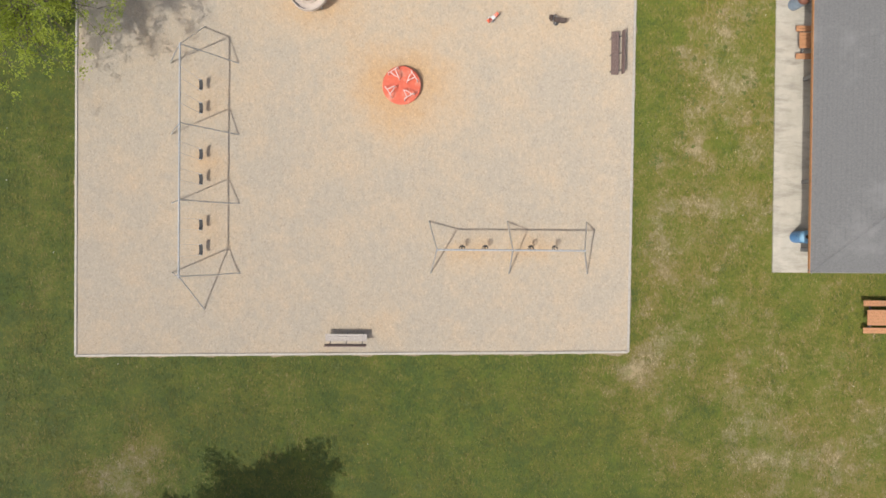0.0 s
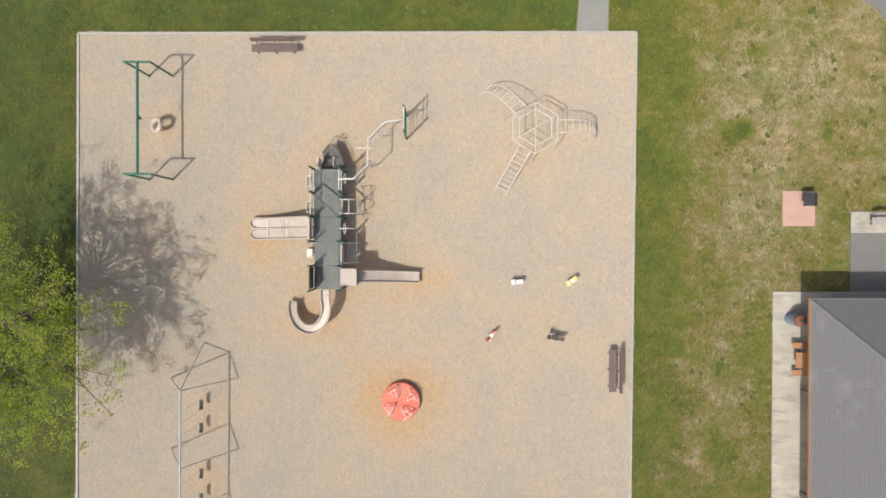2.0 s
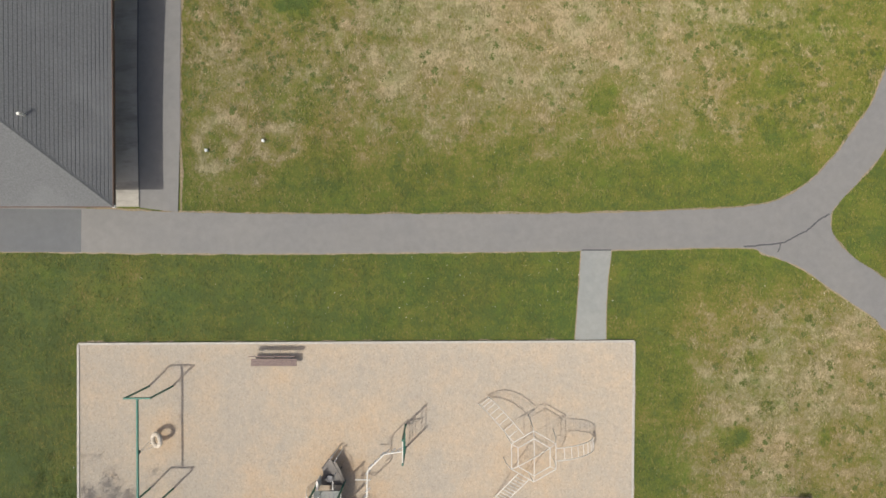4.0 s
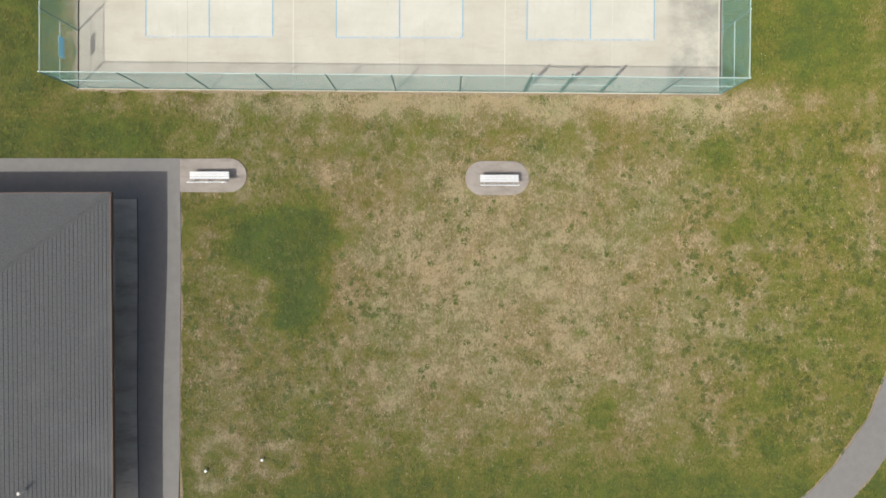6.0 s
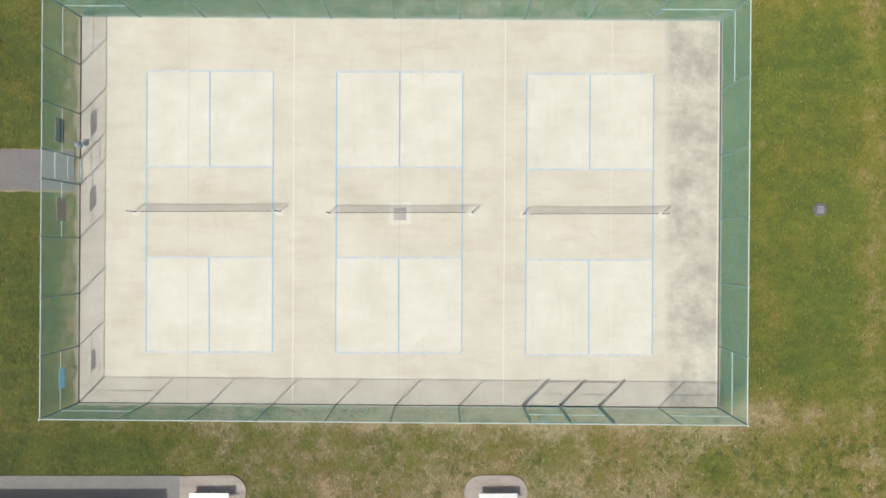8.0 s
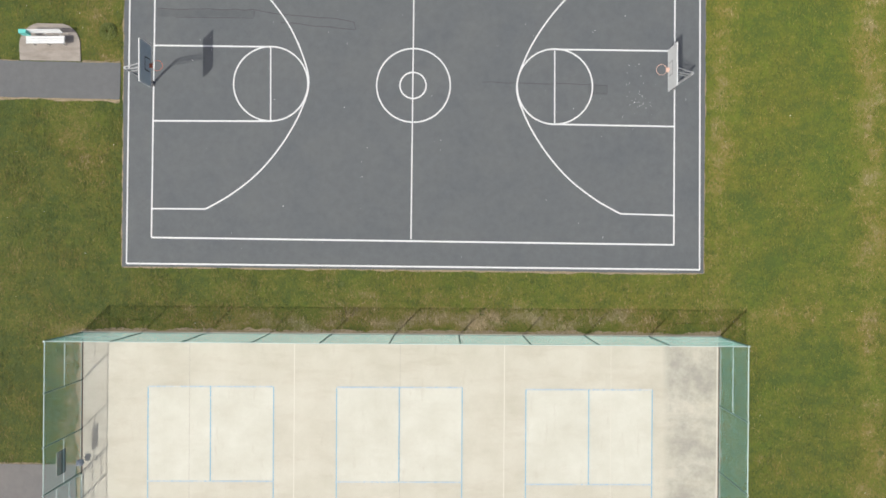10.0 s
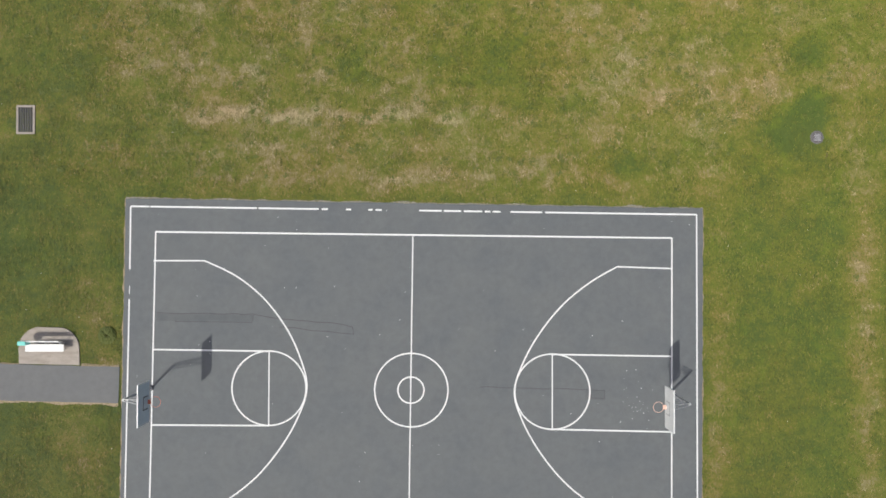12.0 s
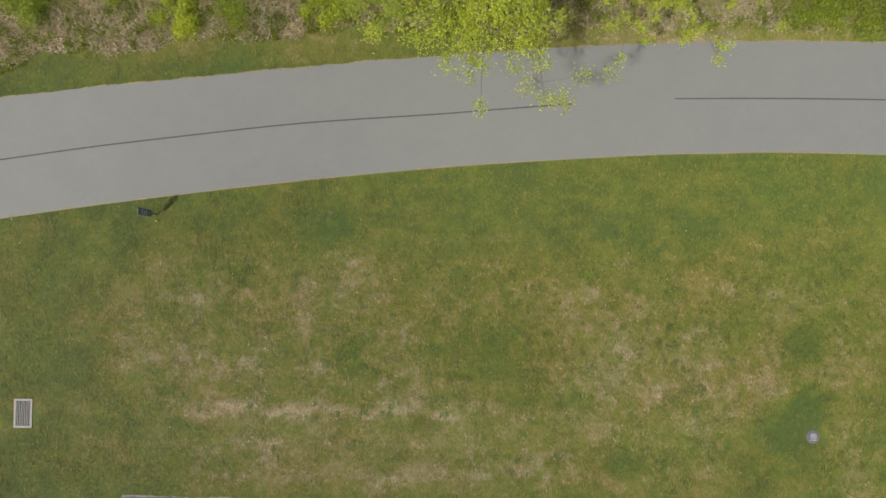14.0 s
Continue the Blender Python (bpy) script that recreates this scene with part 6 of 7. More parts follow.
# overhead snaking ladder to the end frame
snake = [(0.62, 2.22, 2.15), (1.30, 2.22, 2.2), (1.98, 2.86, 2.2), (2.0, 4.04, 2.2), (2.76, 4.80, 2.2), (3.55, 4.92, 2.2)]
part("overhead_rail", tube(B(), snake, 0.03, 8), M_OFFWHITE, play)
for i in range(1, len(snake) - 1):
    for t in (0.15, 0.5, 0.85):
        a, c = Vector(snake[i]), Vector(snake[i + 1])
        p = a.lerp(c, t)
        ringp = [(p.x + 0.11 * math.cos(u), p.y + 0.09 * math.cos(u), p.z - 0.34 + 0.15 * math.sin(u)) for u in np.linspace(0, 2 * math.pi, 10)[:-1]]
        rg = part("trapeze_ring", tube(B(), ringp, 0.017, 5, closed=True), M_STEEL, play)
        part("ring_strap", tube(B(), [p, (p.x, p.y, p.z - 0.2)], 0.008, 4), M_STEEL, rg)
for y in (4.40, 5.50):
    part("end_post", tube(B(), [(3.62, y, 0), (3.62, y, 2.45)], 0.05, 10), M_GREEN, play)
for z in (2.35, 1.9):
    part("end_bar", tube(B(), [(3.62, 4.40, z), (3.62, 5.50, z)], 0.025, 7), M_OFFWHITE if z > 2 else M_GREEN, play)
for k in range(3):
    part("end_rung", tube(B(), [(3.62, 4.40, 0.45 + 0.35 * k), (3.62, 5.50, 0.45 + 0.35 * k)], 0.02, 6), M_GREEN, play)


# ---- basketball hoops ----
def hoop(m, board_mat, rim_mat, label, top=2.75, mark=M_DARKSTEEL):
    """Pole at the origin, board towards +x."""
    o = thing("basketball_hoop", m, label, "basketball hoop", "basketball hoops")
    part("pole", tube(B(), [(0, 0, 0), (0, 0, top)], 0.057, 12), M_TUBE, o)
    part("base_collar", lathe(B(), [(0.14, 0), (0.14, 0.02), (0.09, 0.06)], 12), M_DARKSTEEL, o)
    X = 1.22
    for y in (-0.12, 0.12):
        part("arm", tube(B(), [(0, y * 0.4, top - 0.05), (X - 0.03, y, 3.25)], 0.026, 8), M_TUBE, o)
        part("stay", tube(B(), [(0, y * 0.4, top - 0.45), (X - 0.03, y, 3.02)], 0.02, 8), M_TUBE, o)
    bd = part("backboard", box(B(), X, X + 0.04, -0.915, 0.915, 2.90, 3.965), board_mat, o)
    for a in ((-0.915, -0.865, 2.9, 3.965), (0.865, 0.915, 2.9, 3.965), (-0.865, 0.865, 3.915, 3.965), (-0.865, 0.865, 2.9, 2.95)):
        part("board_border", box(B(), X + 0.041, X + 0.046, a[0], a[1], a[2], a[3]), M_WHITE, bd)
    for a in ((-0.305, -0.255, 3.05, 3.5), (0.255, 0.305, 3.05, 3.5), (-0.255, 0.255, 3.45, 3.5)):
        part("target_line", box(B(), X + 0.041, X + 0.046, a[0], a[1], a[2], a[3]), mark, bd)
    part("board_edge", box(B(), X - 0.003, X + 0.043, -0.92, 0.92, 3.966, 3.98), M_WHITE, bd)
    rim = [(X + 0.38 + 0.23 * math.cos(u), 0.23 * math.sin(u), 3.05) for u in np.linspace(0, 2 * math.pi, 29)[:-1]]
    r = part("rim", tube(B(), rim, 0.0095, 6, closed=True), rim_mat, bd)
    part("rim_bracket", box(B(), X + 0.04, X + 0.17, -0.09, 0.09, 3.0, 3.06), rim_mat, bd)
    return o


hoop(pose(-14.14, 84.30, 0.04), M_POLY, M_RIM, "steel basketball hoop with a grey-blue backboard and red rim")
hoop(pose(11.30, 84.08, 0.04, 0, 0, 180), M_WHITE, M_FADERIM, "steel basketball hoop with a white backboard and faded rim", 2.5, M_TUBE)

# ---- drains, sign ----
o = thing("storm_drain", pose(-20.67, 97.57, -0.34), "dark iron storm drain grate in a concrete frame", "drain")
for a in ((-0.46, -0.37, -0.72, 0.72), (0.37, 0.46, -0.72, 0.72), (-0.37, 0.37, -0.72, -0.62), (-0.37, 0.37, 0.62, 0.72)):
    part("frame", box(B(), *a, -0.1, 0.035), M_PADC, o)
part("sump", box(B(), -0.37, 0.37, -0.62, 0.62, -0.08, -0.03), M_RUBBER, o)
for k in range(9):
    x = -0.34 + k * 0.085
    part("grate_bar", box(B(), x - 0.02, x + 0.02, -0.62, 0.62, -0.02, 0.025), M_DARKSTEEL, o)
for x, y in ((18.40, 62.68), (18.80, 96.68)):
    o = thing("manhole_cover", pose(x, y, -float(fall(x, y))), "grey round manhole cover sunk in the grass", "manhole cover", "manhole covers")
    part("ring", lathe(B(), [(0.33, -0.05), (0.33, 0.02), (0.30, 0.025)], 28), M_MANHOLE, o)
    part("cover", lathe(B(), [(0.29, 0.03), (0.29, 0.045), (0.25, 0.05), (0.0, 0.051)], 28), M_GRATE, o)
    for k in range(6):
        part("rib", box(B(), -0.17 + 0.02 * (k % 2), 0.17 - 0.02 * (k % 2), -0.17 + k * 0.062, -0.145 + k * 0.062, 0.052, 0.058), M_TUBE, o)

for x, y in ((-11.45, 34.85), (-8.78, 35.33)):
    o = thing("pipe_cap", pose(x, y, -float(fall(x, y))), "white plastic pipe cap standing in the grass", "pipe cap", "pipe caps")
    part("pipe", lathe(B(), [(0.055, -0.05), (0.055, 0.14)], 14), M_WHITE, o)
    part("cap", lathe(B(), [(0.07, 0.14), (0.07, 0.18), (0.05, 0.19)], 14), M_WHITE, o)

o = thing("road_sign", pose(-14.27, 107.59, -float(fall(-14.27, 107.59))), "small slate-grey roadside sign on a steel post", "sign")
part("post", tube(B(), [(0, 0, 0), (0, 0, 2.1)], 0.03, 8), M_DARKSTEEL, o)
part("panel", box(B(), 0.03, 0.05, -0.17, 0.17, 0.7, 2.1), M_SIGN, o)
for k in range(3):
    part("text_bar", box(B(), 0.052, 0.058, -0.12, 0.12 - 0.06 * (k % 2), 1.25 + 0.2 * k, 1.30 + 0.2 * k), M_WHITE, o)
part("marker_stake", tube(B(), [(0.05, -0.35, 0), (0.05, -0.35, 0.25)], 0.03, 6), M_YELLOW, o)


# ---- trees and shrubs ----
def leaves(name, centres, sizes, material, parent, seed, kind="", flat=0.5, slim=0.55):
    """Many small bent leaf clumps, each two facets."""
    rg = np.random.default_rng(seed)
    n = len(centres)
    a = rg.uniform(0, 2 * np.pi, n)
    tilt = rg.uniform(-1, 1, (n, 2)) * (1 - flat) * 1.6
    u = np.stack([np.cos(a), np.sin(a), tilt[:, 0]], 1)
    v = np.stack([-np.sin(a), np.cos(a), tilt[:, 1]], 1)
    s = sizes[:, None]
    co = np.stack([centres - u * s, centres - v * s * slim, centres + u * s, centres + v * s * slim], 1).reshape(-1, 3)
    quads = np.arange(4 * n).reshape(-1, 4)
    me = bpy.data.meshes.new(name)
    me.from_pydata(co.tolist(), [], quads.tolist())
    me.materials.append(material)
    ob = new(name, me)
    ob.parent = parent
    if kind:
        ob["kind"] = kind
    return ob


def tree(base, height, centre, rx, ry, rz, material, count, leaf, seed, label, limbs=26, sigma=0.25, twigs=5):
    """Trunk, limbs with twigs, and leaves gathered at the twig ends."""
    rg = random.Random(seed)
    o = thing("tree", pose(*base), label, "tree", "trees")
    c = Vector(centre) - Vector(base)
    fork = Vector((c.x * 0.3, c.y * 0.3, max(1.2, c.z - rz * 0.75)))
    part("trunk", tube(B(), [(0, 0, -0.1), (fork.x * 0.3, fork.y * 0.3, fork.z * 0.5), fork, (c.x * 0.7, c.y * 0.7, c.z + rz * 0.3)], 0.26 * height / 9, 10, 0.05), M_BARK, o)
    tips = []
    for k in range(limbs):
        phi, ct = rg.uniform(0, 2 * math.pi), rg.uniform(-0.55, 0.95)
        st = math.sqrt(1 - ct * ct)
        r = rg.uniform(0.55, 1.12)
        end = c + Vector((rx * st * math.cos(phi), ry * st * math.sin(phi), rz * ct)) * r
        start = fork.lerp(Vector((c.x * 0.6, c.y * 0.6, c.z)), rg.uniform(0, 0.9))
        mid = start.lerp(end, 0.5) + Vector((rg.uniform(-0.13, 0.13) * rx, rg.uniform(-0.13, 0.13) * rx, rg.uniform(0.0, 0.5)))
        b = tube(B(), [start, mid, end], 0.045 * height / 9, 6, 0.008)
        tips += [start.lerp(end, 0.55), mid.lerp(end, 0.5), end]
        for _ in range(twigs):
            s = mid.lerp(end, rg.uniform(-0.3, 0.9))
            e = s + Vector((rg.gauss(0, 1), rg.gauss(0, 1), rg.gauss(0.1, 0.6))) * 0.17 * (rx + ry) / 2
            tube(b, [s, e], 0.013, 4, 0.004)
            tips += [e, s.lerp(e, 0.6)] if sigma > 0.12 else [e]
        part("limb", b, M_BARK, o)
    g = np.random.default_rng(seed)
    t = np.array([tuple(p) for p in tips])
    pick = t[g.integers(0, len(t), count)]
    centres = pick + g.normal(0, 1, (count, 3)) * np.array([1, 1, 0.72]) * sigma * (rx / 5.0)
    leaves("crown", centres, g.uniform(0.5, 1.1, count) * leaf, material, o, seed, flat=0.68)
    return o


tree((-19.5, 11.8, 0), 8.2, (-18.9, 11.8, 5.1), 5.5, 5.8, 2.1, M_LEAF, 31000, 0.06, 3, "tree in fresh yellow-green spring leaf beside the playground", 58, 0.135, 9)
tree((-13.6, -18.0, 0), 12, (-13.4, -17.75, 8.6), 5.1, 3.9, 3.6, M_LEAF_D, 34000, 0.13, 4, "dense dark green tree on the lawn", 46)
tree((3.2, 120.56, -2.34), 10, (3.8, 118.77, 5.66), 7.6, 7.0, 2.4, M_LEAF_Y, 34000, 0.062, 5, "sparse tree in yellow-green new leaf overhanging the road", 46, 0.15, 3)
tree((9.2, 121.36, -2.34), 8, (9.8, 119.27, 4.86), 4.6, 5.6, 2.0, M_LEAF_Y, 15000, 0.062, 15, "sparse tree in yellow-green new leaf beside the road", 30, 0.15, 3)
tree((-2.4, 119.96, -2.14), 7, (-0.7, 117.77, 4.06), 3.6, 4.3, 2.0, M_LEAF, 26000, 0.062, 16, "tree in bright new leaf leaning over the road edge", 30, 0.2, 4)
tree((-7.5, 123.96, -1.44), 9, (-7.5, 122.97, 5.16), 4.6, 4.0, 3.2, M_LEAF_Y, 20000, 0.08, 6, "tree in yellow-green new leaf at the woodland edge", 30)
tree((19.5, 122.16, -2.34), 7, (19.5, 121.57, 3.86), 4.2, 3.0, 2.8, M_LEAF, 14000, 0.12, 7, "dense green tree at the woodland edge", 30)
tree((-21.5, 123.86, -0.34), 9, (-21.5, 123.17, 5.16), 4.4, 3.8, 3.2, M_LEAF, 12000, 0.12, 8, "green tree at the woodland edge", 30)


def shrub(x, y, r, h, material, count, seed, label):
    g = np.random.default_rng(seed)
    o = thing("shrub", pose(x, y, -float(fall(x, y))), label, "shrub", "shrubs")
    for k in range(7):
        a = k * 0.9 + seed
        part("stem", tube(B(), [(0, 0, -0.05), (math.cos(a) * r * 0.4, math.sin(a) * r * 0.4, h * 0.5), (math.cos(a) * r * 0.75, math.sin(a) * r * 0.75, h * 0.9)], 0.02, 4, 0.006), M_BARK, o)
    lobes = 11
    la, lr = g.uniform(0, 2 * np.pi, lobes), r * np.sqrt(g.uniform(0, 0.9, lobes))
    size, tall = r * g.uniform(0.22, 0.46, lobes), h * g.uniform(0.45, 1.1, lobes)
    k = g.integers(0, lobes, count)
    off = g.normal(0, 0.62, (count, 3))
    x_, y_ = lr[k] * np.cos(la[k]) + off[:, 0] * size[k], lr[k] * np.sin(la[k]) + off[:, 1] * size[k]
    z = np.abs(tall[k] * np.clip(1 - 0.28 * (off[:, 0] ** 2 + off[:, 1] ** 2), 0.1, 1) * g.uniform(0.35, 1.0, count))
    leaves("foliage", np.stack([x_, y_, z], 1), g.uniform(0.03, 0.08, count), material, o, seed, flat=0.3, slim=0.35)


rnd = random.Random(11)
for x, y, r, h, mt, lb in ((-13.7, 117.6, 1.15, 0.6, M_LEAF_Y, "bright green shrub in dry brush"), (-10.8, 117.74, 1.1, 0.6, M_LEAF, "bright green shrub in dry brush"), (-20.8, 117.9, 1.6, 1.2, M_LEAF, "green shrub in dry brush"),
                           (-17.21, 118.9, 1.2, 1.0, M_LEAF, "green shrub in dry brush"), (-5.85, 118.45, 1.5, 0.9, M_LEAF_Y, "bright green shrub beside the road"), (8.28, 120.22, 1.2, 1.0, M_LEAF, "green shrub beside the road"),
                           (12.11, 120.54, 1.4, 1.0, M_LEAF_Y, "bright green shrub in dry brush"), (19.98, 119.26, 1.4, 1.2, M_LEAF, "green shrub beside the road"), (22.96, 118.94, 1.6, 1.4, M_LEAF, "green shrub beside the road")):
    shrub(x, y + 0.3, r, h, mt, 6500, rnd.randrange(999), lb)

def upright(name, x, y, tall, wide, lean, material, seed):
    """Standing blades and stalks, each one slim facet."""
    rg = np.random.default_rng(seed)
    n = len(x)
    a = rg.uniform(0, 2 * np.pi, n)
    z = -fall(x, y)
    dx, dy = np.cos(a) * wide, np.sin(a) * wide
    lx, ly = rg.normal(0, 1, n) * lean * tall, rg.normal(0, 1, n) * lean * tall
    co = np.stack([np.stack([x - dx, y - dy, z - 0.01], 1), np.stack([x + dx, y + dy, z - 0.01], 1), np.stack([x + lx, y + ly, z + tall], 1)], 1).reshape(-1, 3)
    me = bpy.data.meshes.new(name)
    me.from_pydata(co.tolist(), [], np.arange(3 * n).reshape(-1, 3).tolist())
    me.materials.append(material)
    return new(name, me)


def verge(x):
    """Where the unmown growth begins beyond the road."""
    edge = np.interp(x, [p[0] for p in ROAD_N], [p[1] for p in ROAD_N])
    return edge + np.where(x < 1, 1.75, 0.75) + 0.25 * np.sin(x * 0.9) + 0.15 * np.sin(x * 2.7)


g = np.random.default_rng(21)
n = 70000
bx = g.uniform(-34, 34, n)
deep = np.abs(g.gamma(1.5, 1.9, n))
by = verge(bx) + deep
thick = 0.5 + 0.5 * np.sin(bx * 1.3 + 1.7 * np.sin(by * 0.9)) * np.sin(by * 1.7 + np.sin(bx * 0.7))
tall = g.uniform(0.1, 0.3, n) + 0.4 * np.clip(deep / 2.2, 0, 1) * thick * g.uniform(0.4, 1.0, n)
tagged(upright("brush", bx, by, tall, g.uniform(0.008, 0.026, n), 0.7, M_BRUSH, 22), "dead pinkish straw and stalks at the woodland edge", "brush", kind="stuff")
n = 70000
bx = g.uniform(-34, 34, n)
by = verge(bx) + np.abs(g.gamma(1.5, 1.9, n))
ob = leaves("fallen_straw", np.stack([bx, by, g.uniform(0.02, 0.12, n) - fall(bx, by)], 1), g.uniform(0.04, 0.13, n), M_BRUSH, None, 24, "stuff", 0.6, 0.16)
tagged(ob, "fallen pale straw under the dead stalks", "straw", kind="stuff")

n, m = 520, 60
tx, deep = g.uniform(-26, 26, n), g.gamma(1.6, 1.3, n)
ty = verge(tx) + deep
size = np.repeat(g.uniform(0.15, 0.55, n), m)
tr_, ta = size * np.sqrt(g.uniform(0, 1, n * m)), g.uniform(0, 2 * np.pi, n * m)
tx, ty = np.repeat(tx, m) + tr_ * np.cos(ta), np.repeat(ty, m) + tr_ * np.sin(ta)
tagged(upright("green_tufts", tx, ty, g.uniform(0.15, 0.5, n * m), g.uniform(0.012, 0.035, n * m), 0.3, M_LEAF, 23), "fresh green weed tufts among dry straw", "weeds", kind="stuff")

# ---- turf, chips ----
PAVED = [PG, COURT, SLAB, PATH_N + PATH_E + PATH_S, LINK + LINK2, ROAD_N[::-1] + ROAD_S[::-1], drift([(-40, 32.3), (-13.1, 32.0), (-12.97, 36), (-12.90, 42), (-12.87, 49.9), (-40, 49.9)]),
         [(15.92, -1.32), (40, -1.32), (40, 12.97), (15.92, 12.97)], [(19.7, 12.9), (33, 12.9), (33, 16.9), (19.7, 16.9)], [(16.37, 16.18), (17.96, 16.18), (17.96, 17.9), (16.37, 17.9)],
         [(-12.9, 48.2), (-9.7, 48.2), (-9.7, 49.9), (-12.9, 49.9)], [(1.1, 48.15), (4.0, 48.15), (4.0, 49.7), (1.1, 49.7)], [(-20.6, 85.4), (-17.7, 85.4), (-17.9, 87.1), (-20.4, 87.1)],
         [(-40, 83.7), (-15.7, 83.5), (-15.7, 85.4), (-40, 85.6)], [(-40, 63.7), (-17.9, 63.7), (-17.9, 65.6), (-40, 65.6)], [(-20.9, 96.85), (-20, 96.85), (-20, 98.25), (-20.9, 98.25)]]


def scatter(n, x0, x1, y0, y1, rg):
    x, y = rg.uniform(x0, x1, n), rg.uniform(y0, y1, n)
    keep = np.ones(n, bool)
    for p in PAVED:
        keep &= ~inside(p, x, y)
    return x[keep], y[keep]


rg = np.random.default_rng(31)
x, y = scatter(860000, -23.5, 23.5, -14, 120, rg)
n = len(x)
a = np.pi / 2 + rg.normal(0, 0.5, n) + np.pi * rg.integers(0, 2, n)
ln, wd, up = rg.uniform(0.08, 0.21, n), rg.uniform(0.012, 0.028, n), rg.uniform(0.012, 0.05, n)
clump = 0.6 + 0.8 * (np.sin(x * 2.3 + 3 * np.sin(y * 1.1)) * np.sin(y * 2.7 + 2 * np.sin(x * 0.9)) > 0.1)
ln *= clump
dx, dy = np.cos(a), np.sin(a)
low = fall(x, y)
co = np.stack([np.stack([x - dy * wd, y + dx * wd, -0.012 - low], 1), np.stack([x + dy * wd, y - dx * wd, -0.012 - low], 1), np.stack([x + dx * ln, y + dy * ln, up - low], 1)], 1).reshape(-1, 3)
me = bpy.data.meshes.new("turf")
me.vertices.add(3 * n)
me.vertices.foreach_set("co", co.astype(np.float32).ravel())
me.loops.add(3 * n)
me.loops.foreach_set("vertex_index", np.arange(3 * n, dtype=np.int32))
me.polygons.add(n)
me.polygons.foreach_set("loop_start", np.arange(0, 3 * n, 3, dtype=np.int32))
me.update()
me.attributes.new("dry", "FLOAT", "POINT").data.foreach_set("value", np.repeat(dryness(x, y), 3).astype(np.float32))
me.materials.append(M_BLADE)
tagged(new("turf", me), "short uneven mown grass blades", "grass", kind="stuff")

n = 150000
u, v = rg.uniform(0.003, 0.997, n), rg.uniform(0.003, 0.997, n)
x, y = warp(u, v)
a = np.pi / 2 + rg.normal(0, 0.7, n)
ln, wd = rg.uniform(0.016, 0.062, n), rg.uniform(0.007, 0.02, n)
dx, dy = np.cos(a), np.sin(a)
z = chip_level(x, y) + rg.uniform(0.002, 0.006, n)
tz = rg.normal(0, 0.0015, n)
co = np.stack([np.stack([x + sx * dx * ln - sy * dy * wd, y + sx * dy * ln + sy * dx * wd, z + sx * tz + sy * tz * 0.4], 1) for sx, sy in ((-1, -1), (1, -1), (1, 1), (-1, 1))], 1).reshape(-1, 3)
me = bpy.data.meshes.new("wood_chips")
me.vertices.add(4 * n)
me.vertices.foreach_set("co", co.astype(np.float32).ravel())
me.loops.add(4 * n)
me.loops.foreach_set("vertex_index", np.arange(4 * n, dtype=np.int32))
me.polygons.add(n)
me.polygons.foreach_set("loop_start", np.arange(0, 4 * n, 4, dtype=np.int32))
me.update()
me.attributes.new("worn", "FLOAT", "POINT").data.foreach_set("value", np.repeat(wear(x, y), 4).astype(np.float32))
me.materials.append(M_CHIP)
tagged(new("wood_chips", me), "loose pale wood chips strewn over the playground", "wood chips", kind="stuff")

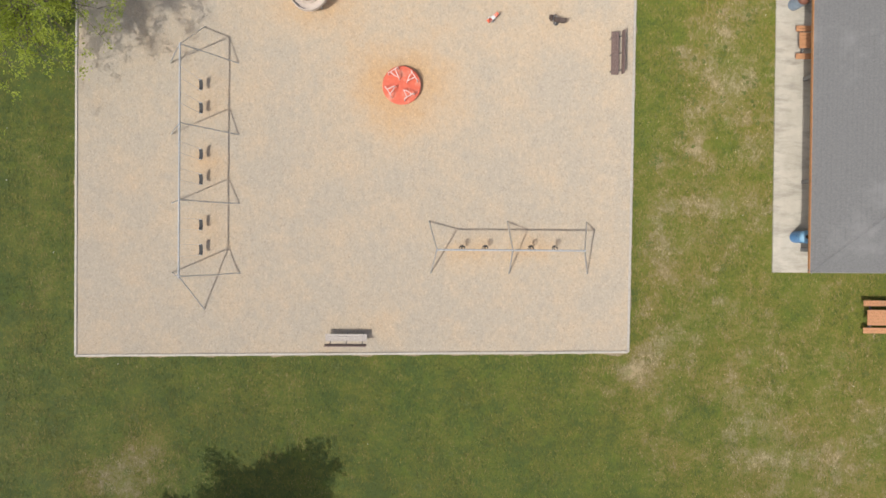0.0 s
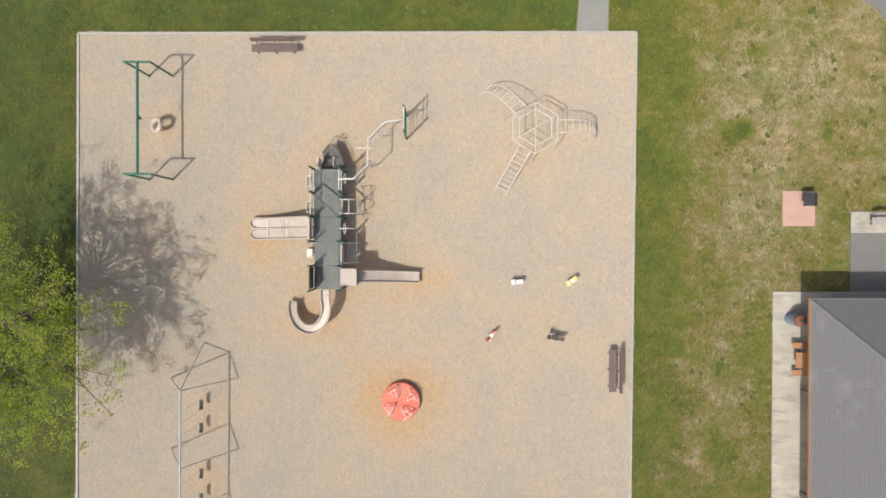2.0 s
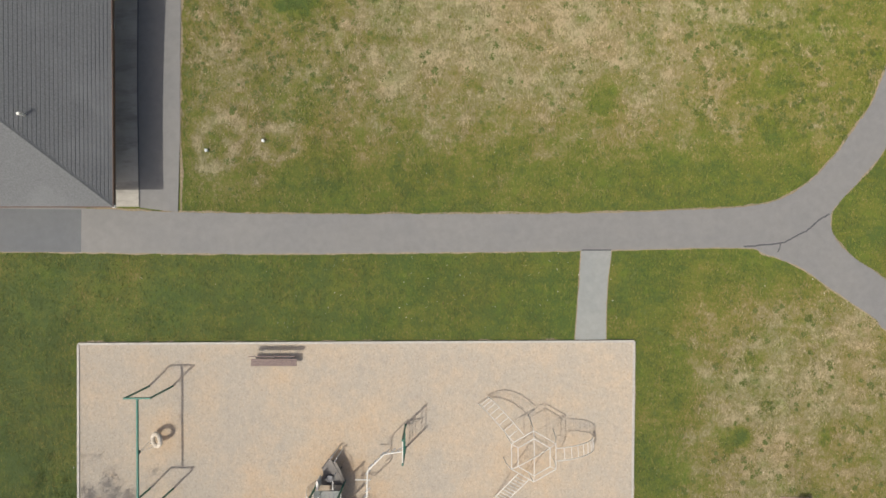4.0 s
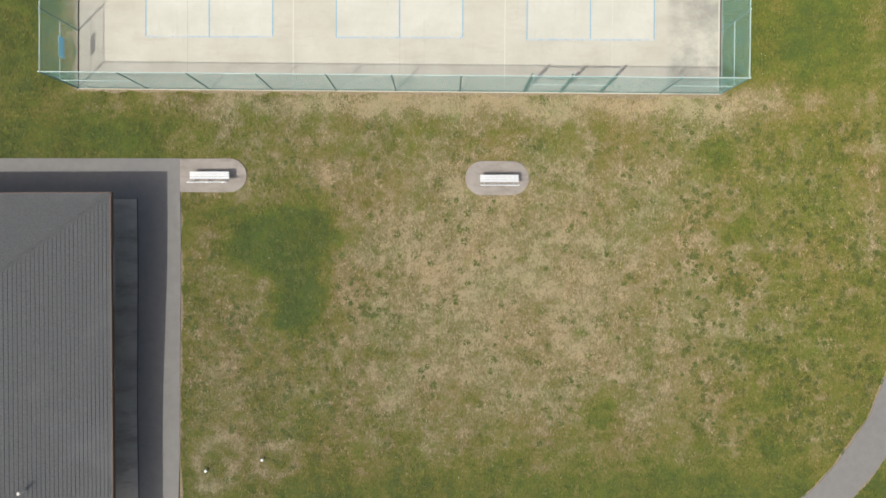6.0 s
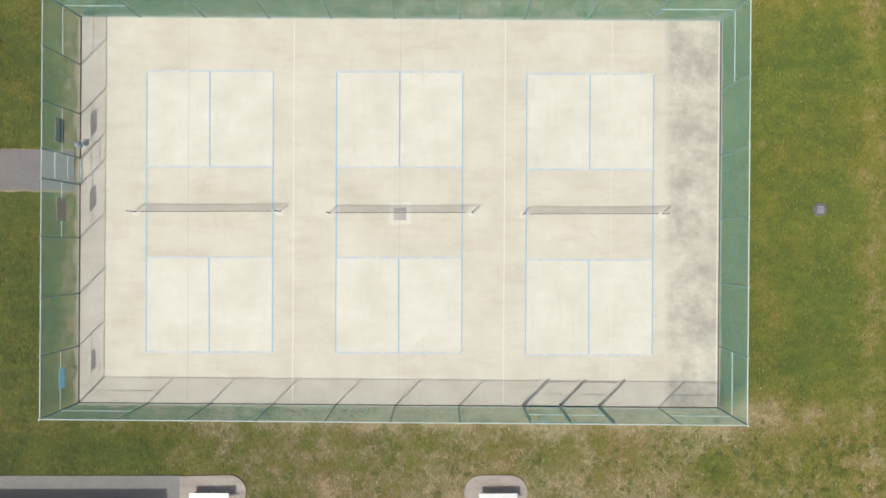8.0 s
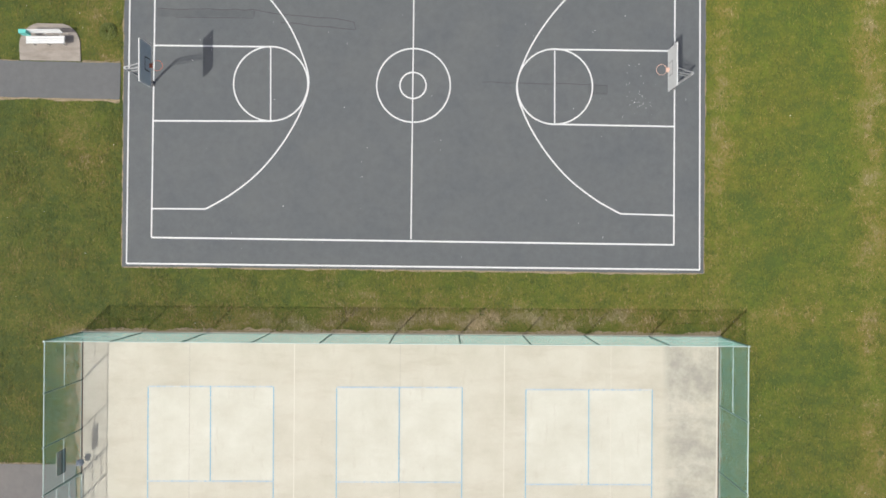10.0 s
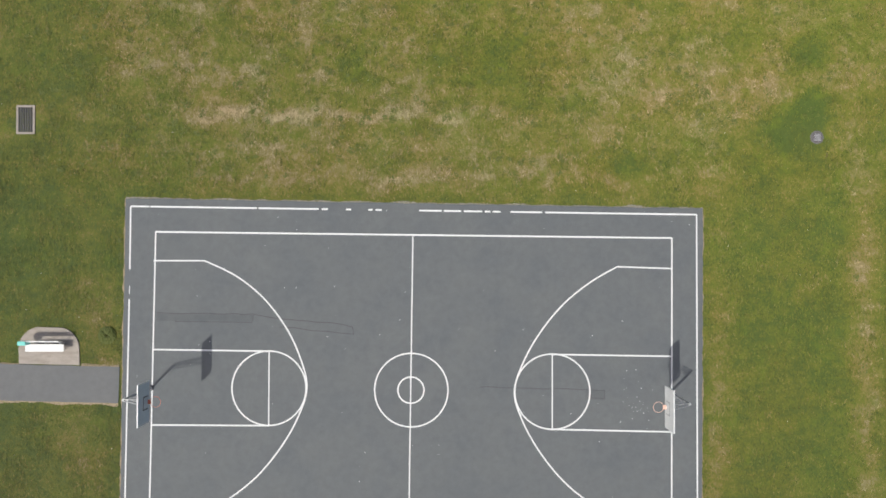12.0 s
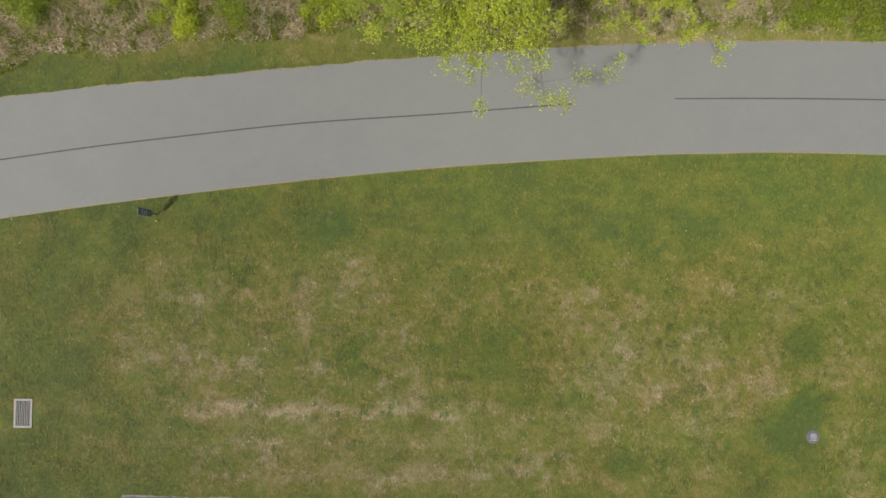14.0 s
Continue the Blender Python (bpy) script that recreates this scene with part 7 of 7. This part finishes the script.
# clover and dandelion heads in the turf
x, y = scatter(330, -22, 22, -12, 108, rg)
x2, y2 = scatter(80, -9.0, 9.0, 26.2, 29.8, rg)
b = B()
for px, py in list(zip(x, y)) + list(zip(x2, y2)):
    s = rg.uniform(0.008, 0.02)
    low = float(fall(px, py))
    prism(b, [(px - s, py), (px, py - s), (px + s, py), (px, py + s)], 0.02 - low, 0.05 - low)
tagged(mesh("clover_heads", b, M_OFFWHITE), "tiny pale flower heads dotted in the grass", "flowers", kind="stuff")

# weeds and coarse tufts in the lawn
cx, cy = scatter(1500, -23, 23, -13, 108, rg)
dd = dryness(cx, cy)
keep = rg.uniform(0, 1, len(cx)) < 0.35 + 0.4 * dd
cx, cy = cx[keep], cy[keep]
fx, fy = scatter(420, -21, 22, 94.5, 108, rg)
cx, cy = np.concatenate([cx, fx]), np.concatenate([cy, fy])
size = rg.uniform(0.1, 0.42, len(cx))
for n, x0, x1, y0, y1 in ((420, 11.5, 21.5, 35.5, 51.5), (520, -12.5, 21, 33, 51.5), (160, -12.5, -3, 36, 46), (300, 10, 22, 4, 28), (320, -20, 20, 95, 107)):
    tx, ty = scatter(n, x0, x1, y0, y1, rg)
    cx, cy, size = np.concatenate([cx, tx]), np.concatenate([cy, ty]), np.concatenate([size, rg.uniform(0.06, 0.2, len(tx))])
pts, sz = [], []
for px, py, r in zip(cx, cy, size):
    k = int(rg.integers(20, 60) * (0.5 + r))
    a, q = rg.uniform(0, 2 * np.pi, k), r * np.sqrt(rg.uniform(0, 1, k))
    pts.append(np.stack([px + q * np.cos(a), py + q * np.sin(a), rg.uniform(0.008, 0.03, k) - fall(px, py)], 1))
    sz.append(rg.uniform(0.025, 0.06, k))
ob = leaves("weeds", np.concatenate(pts), np.concatenate(sz), M_WEED, None, 61, "stuff", 0.75)
tagged(ob, "dark green weeds and coarse tufts in the lawn", "weeds", kind="stuff")
clump = thing("weed_clump", pose(-16.34, 86.86, 0), "low round dark green weed clump in the lawn", "weeds")
a, q = rg.uniform(0, 2 * np.pi, 1500), 0.42 * np.sqrt(rg.uniform(0.05, 1, 1500))
leaves("foliage", np.stack([q * np.cos(a), q * np.sin(a), 0.03 + 0.12 * rg.uniform(0, 1, 1500) * np.sin(q / 0.42 * 3.0)], 1), rg.uniform(0.03, 0.06, 1500), M_WEED, clump, 77, flat=0.7)
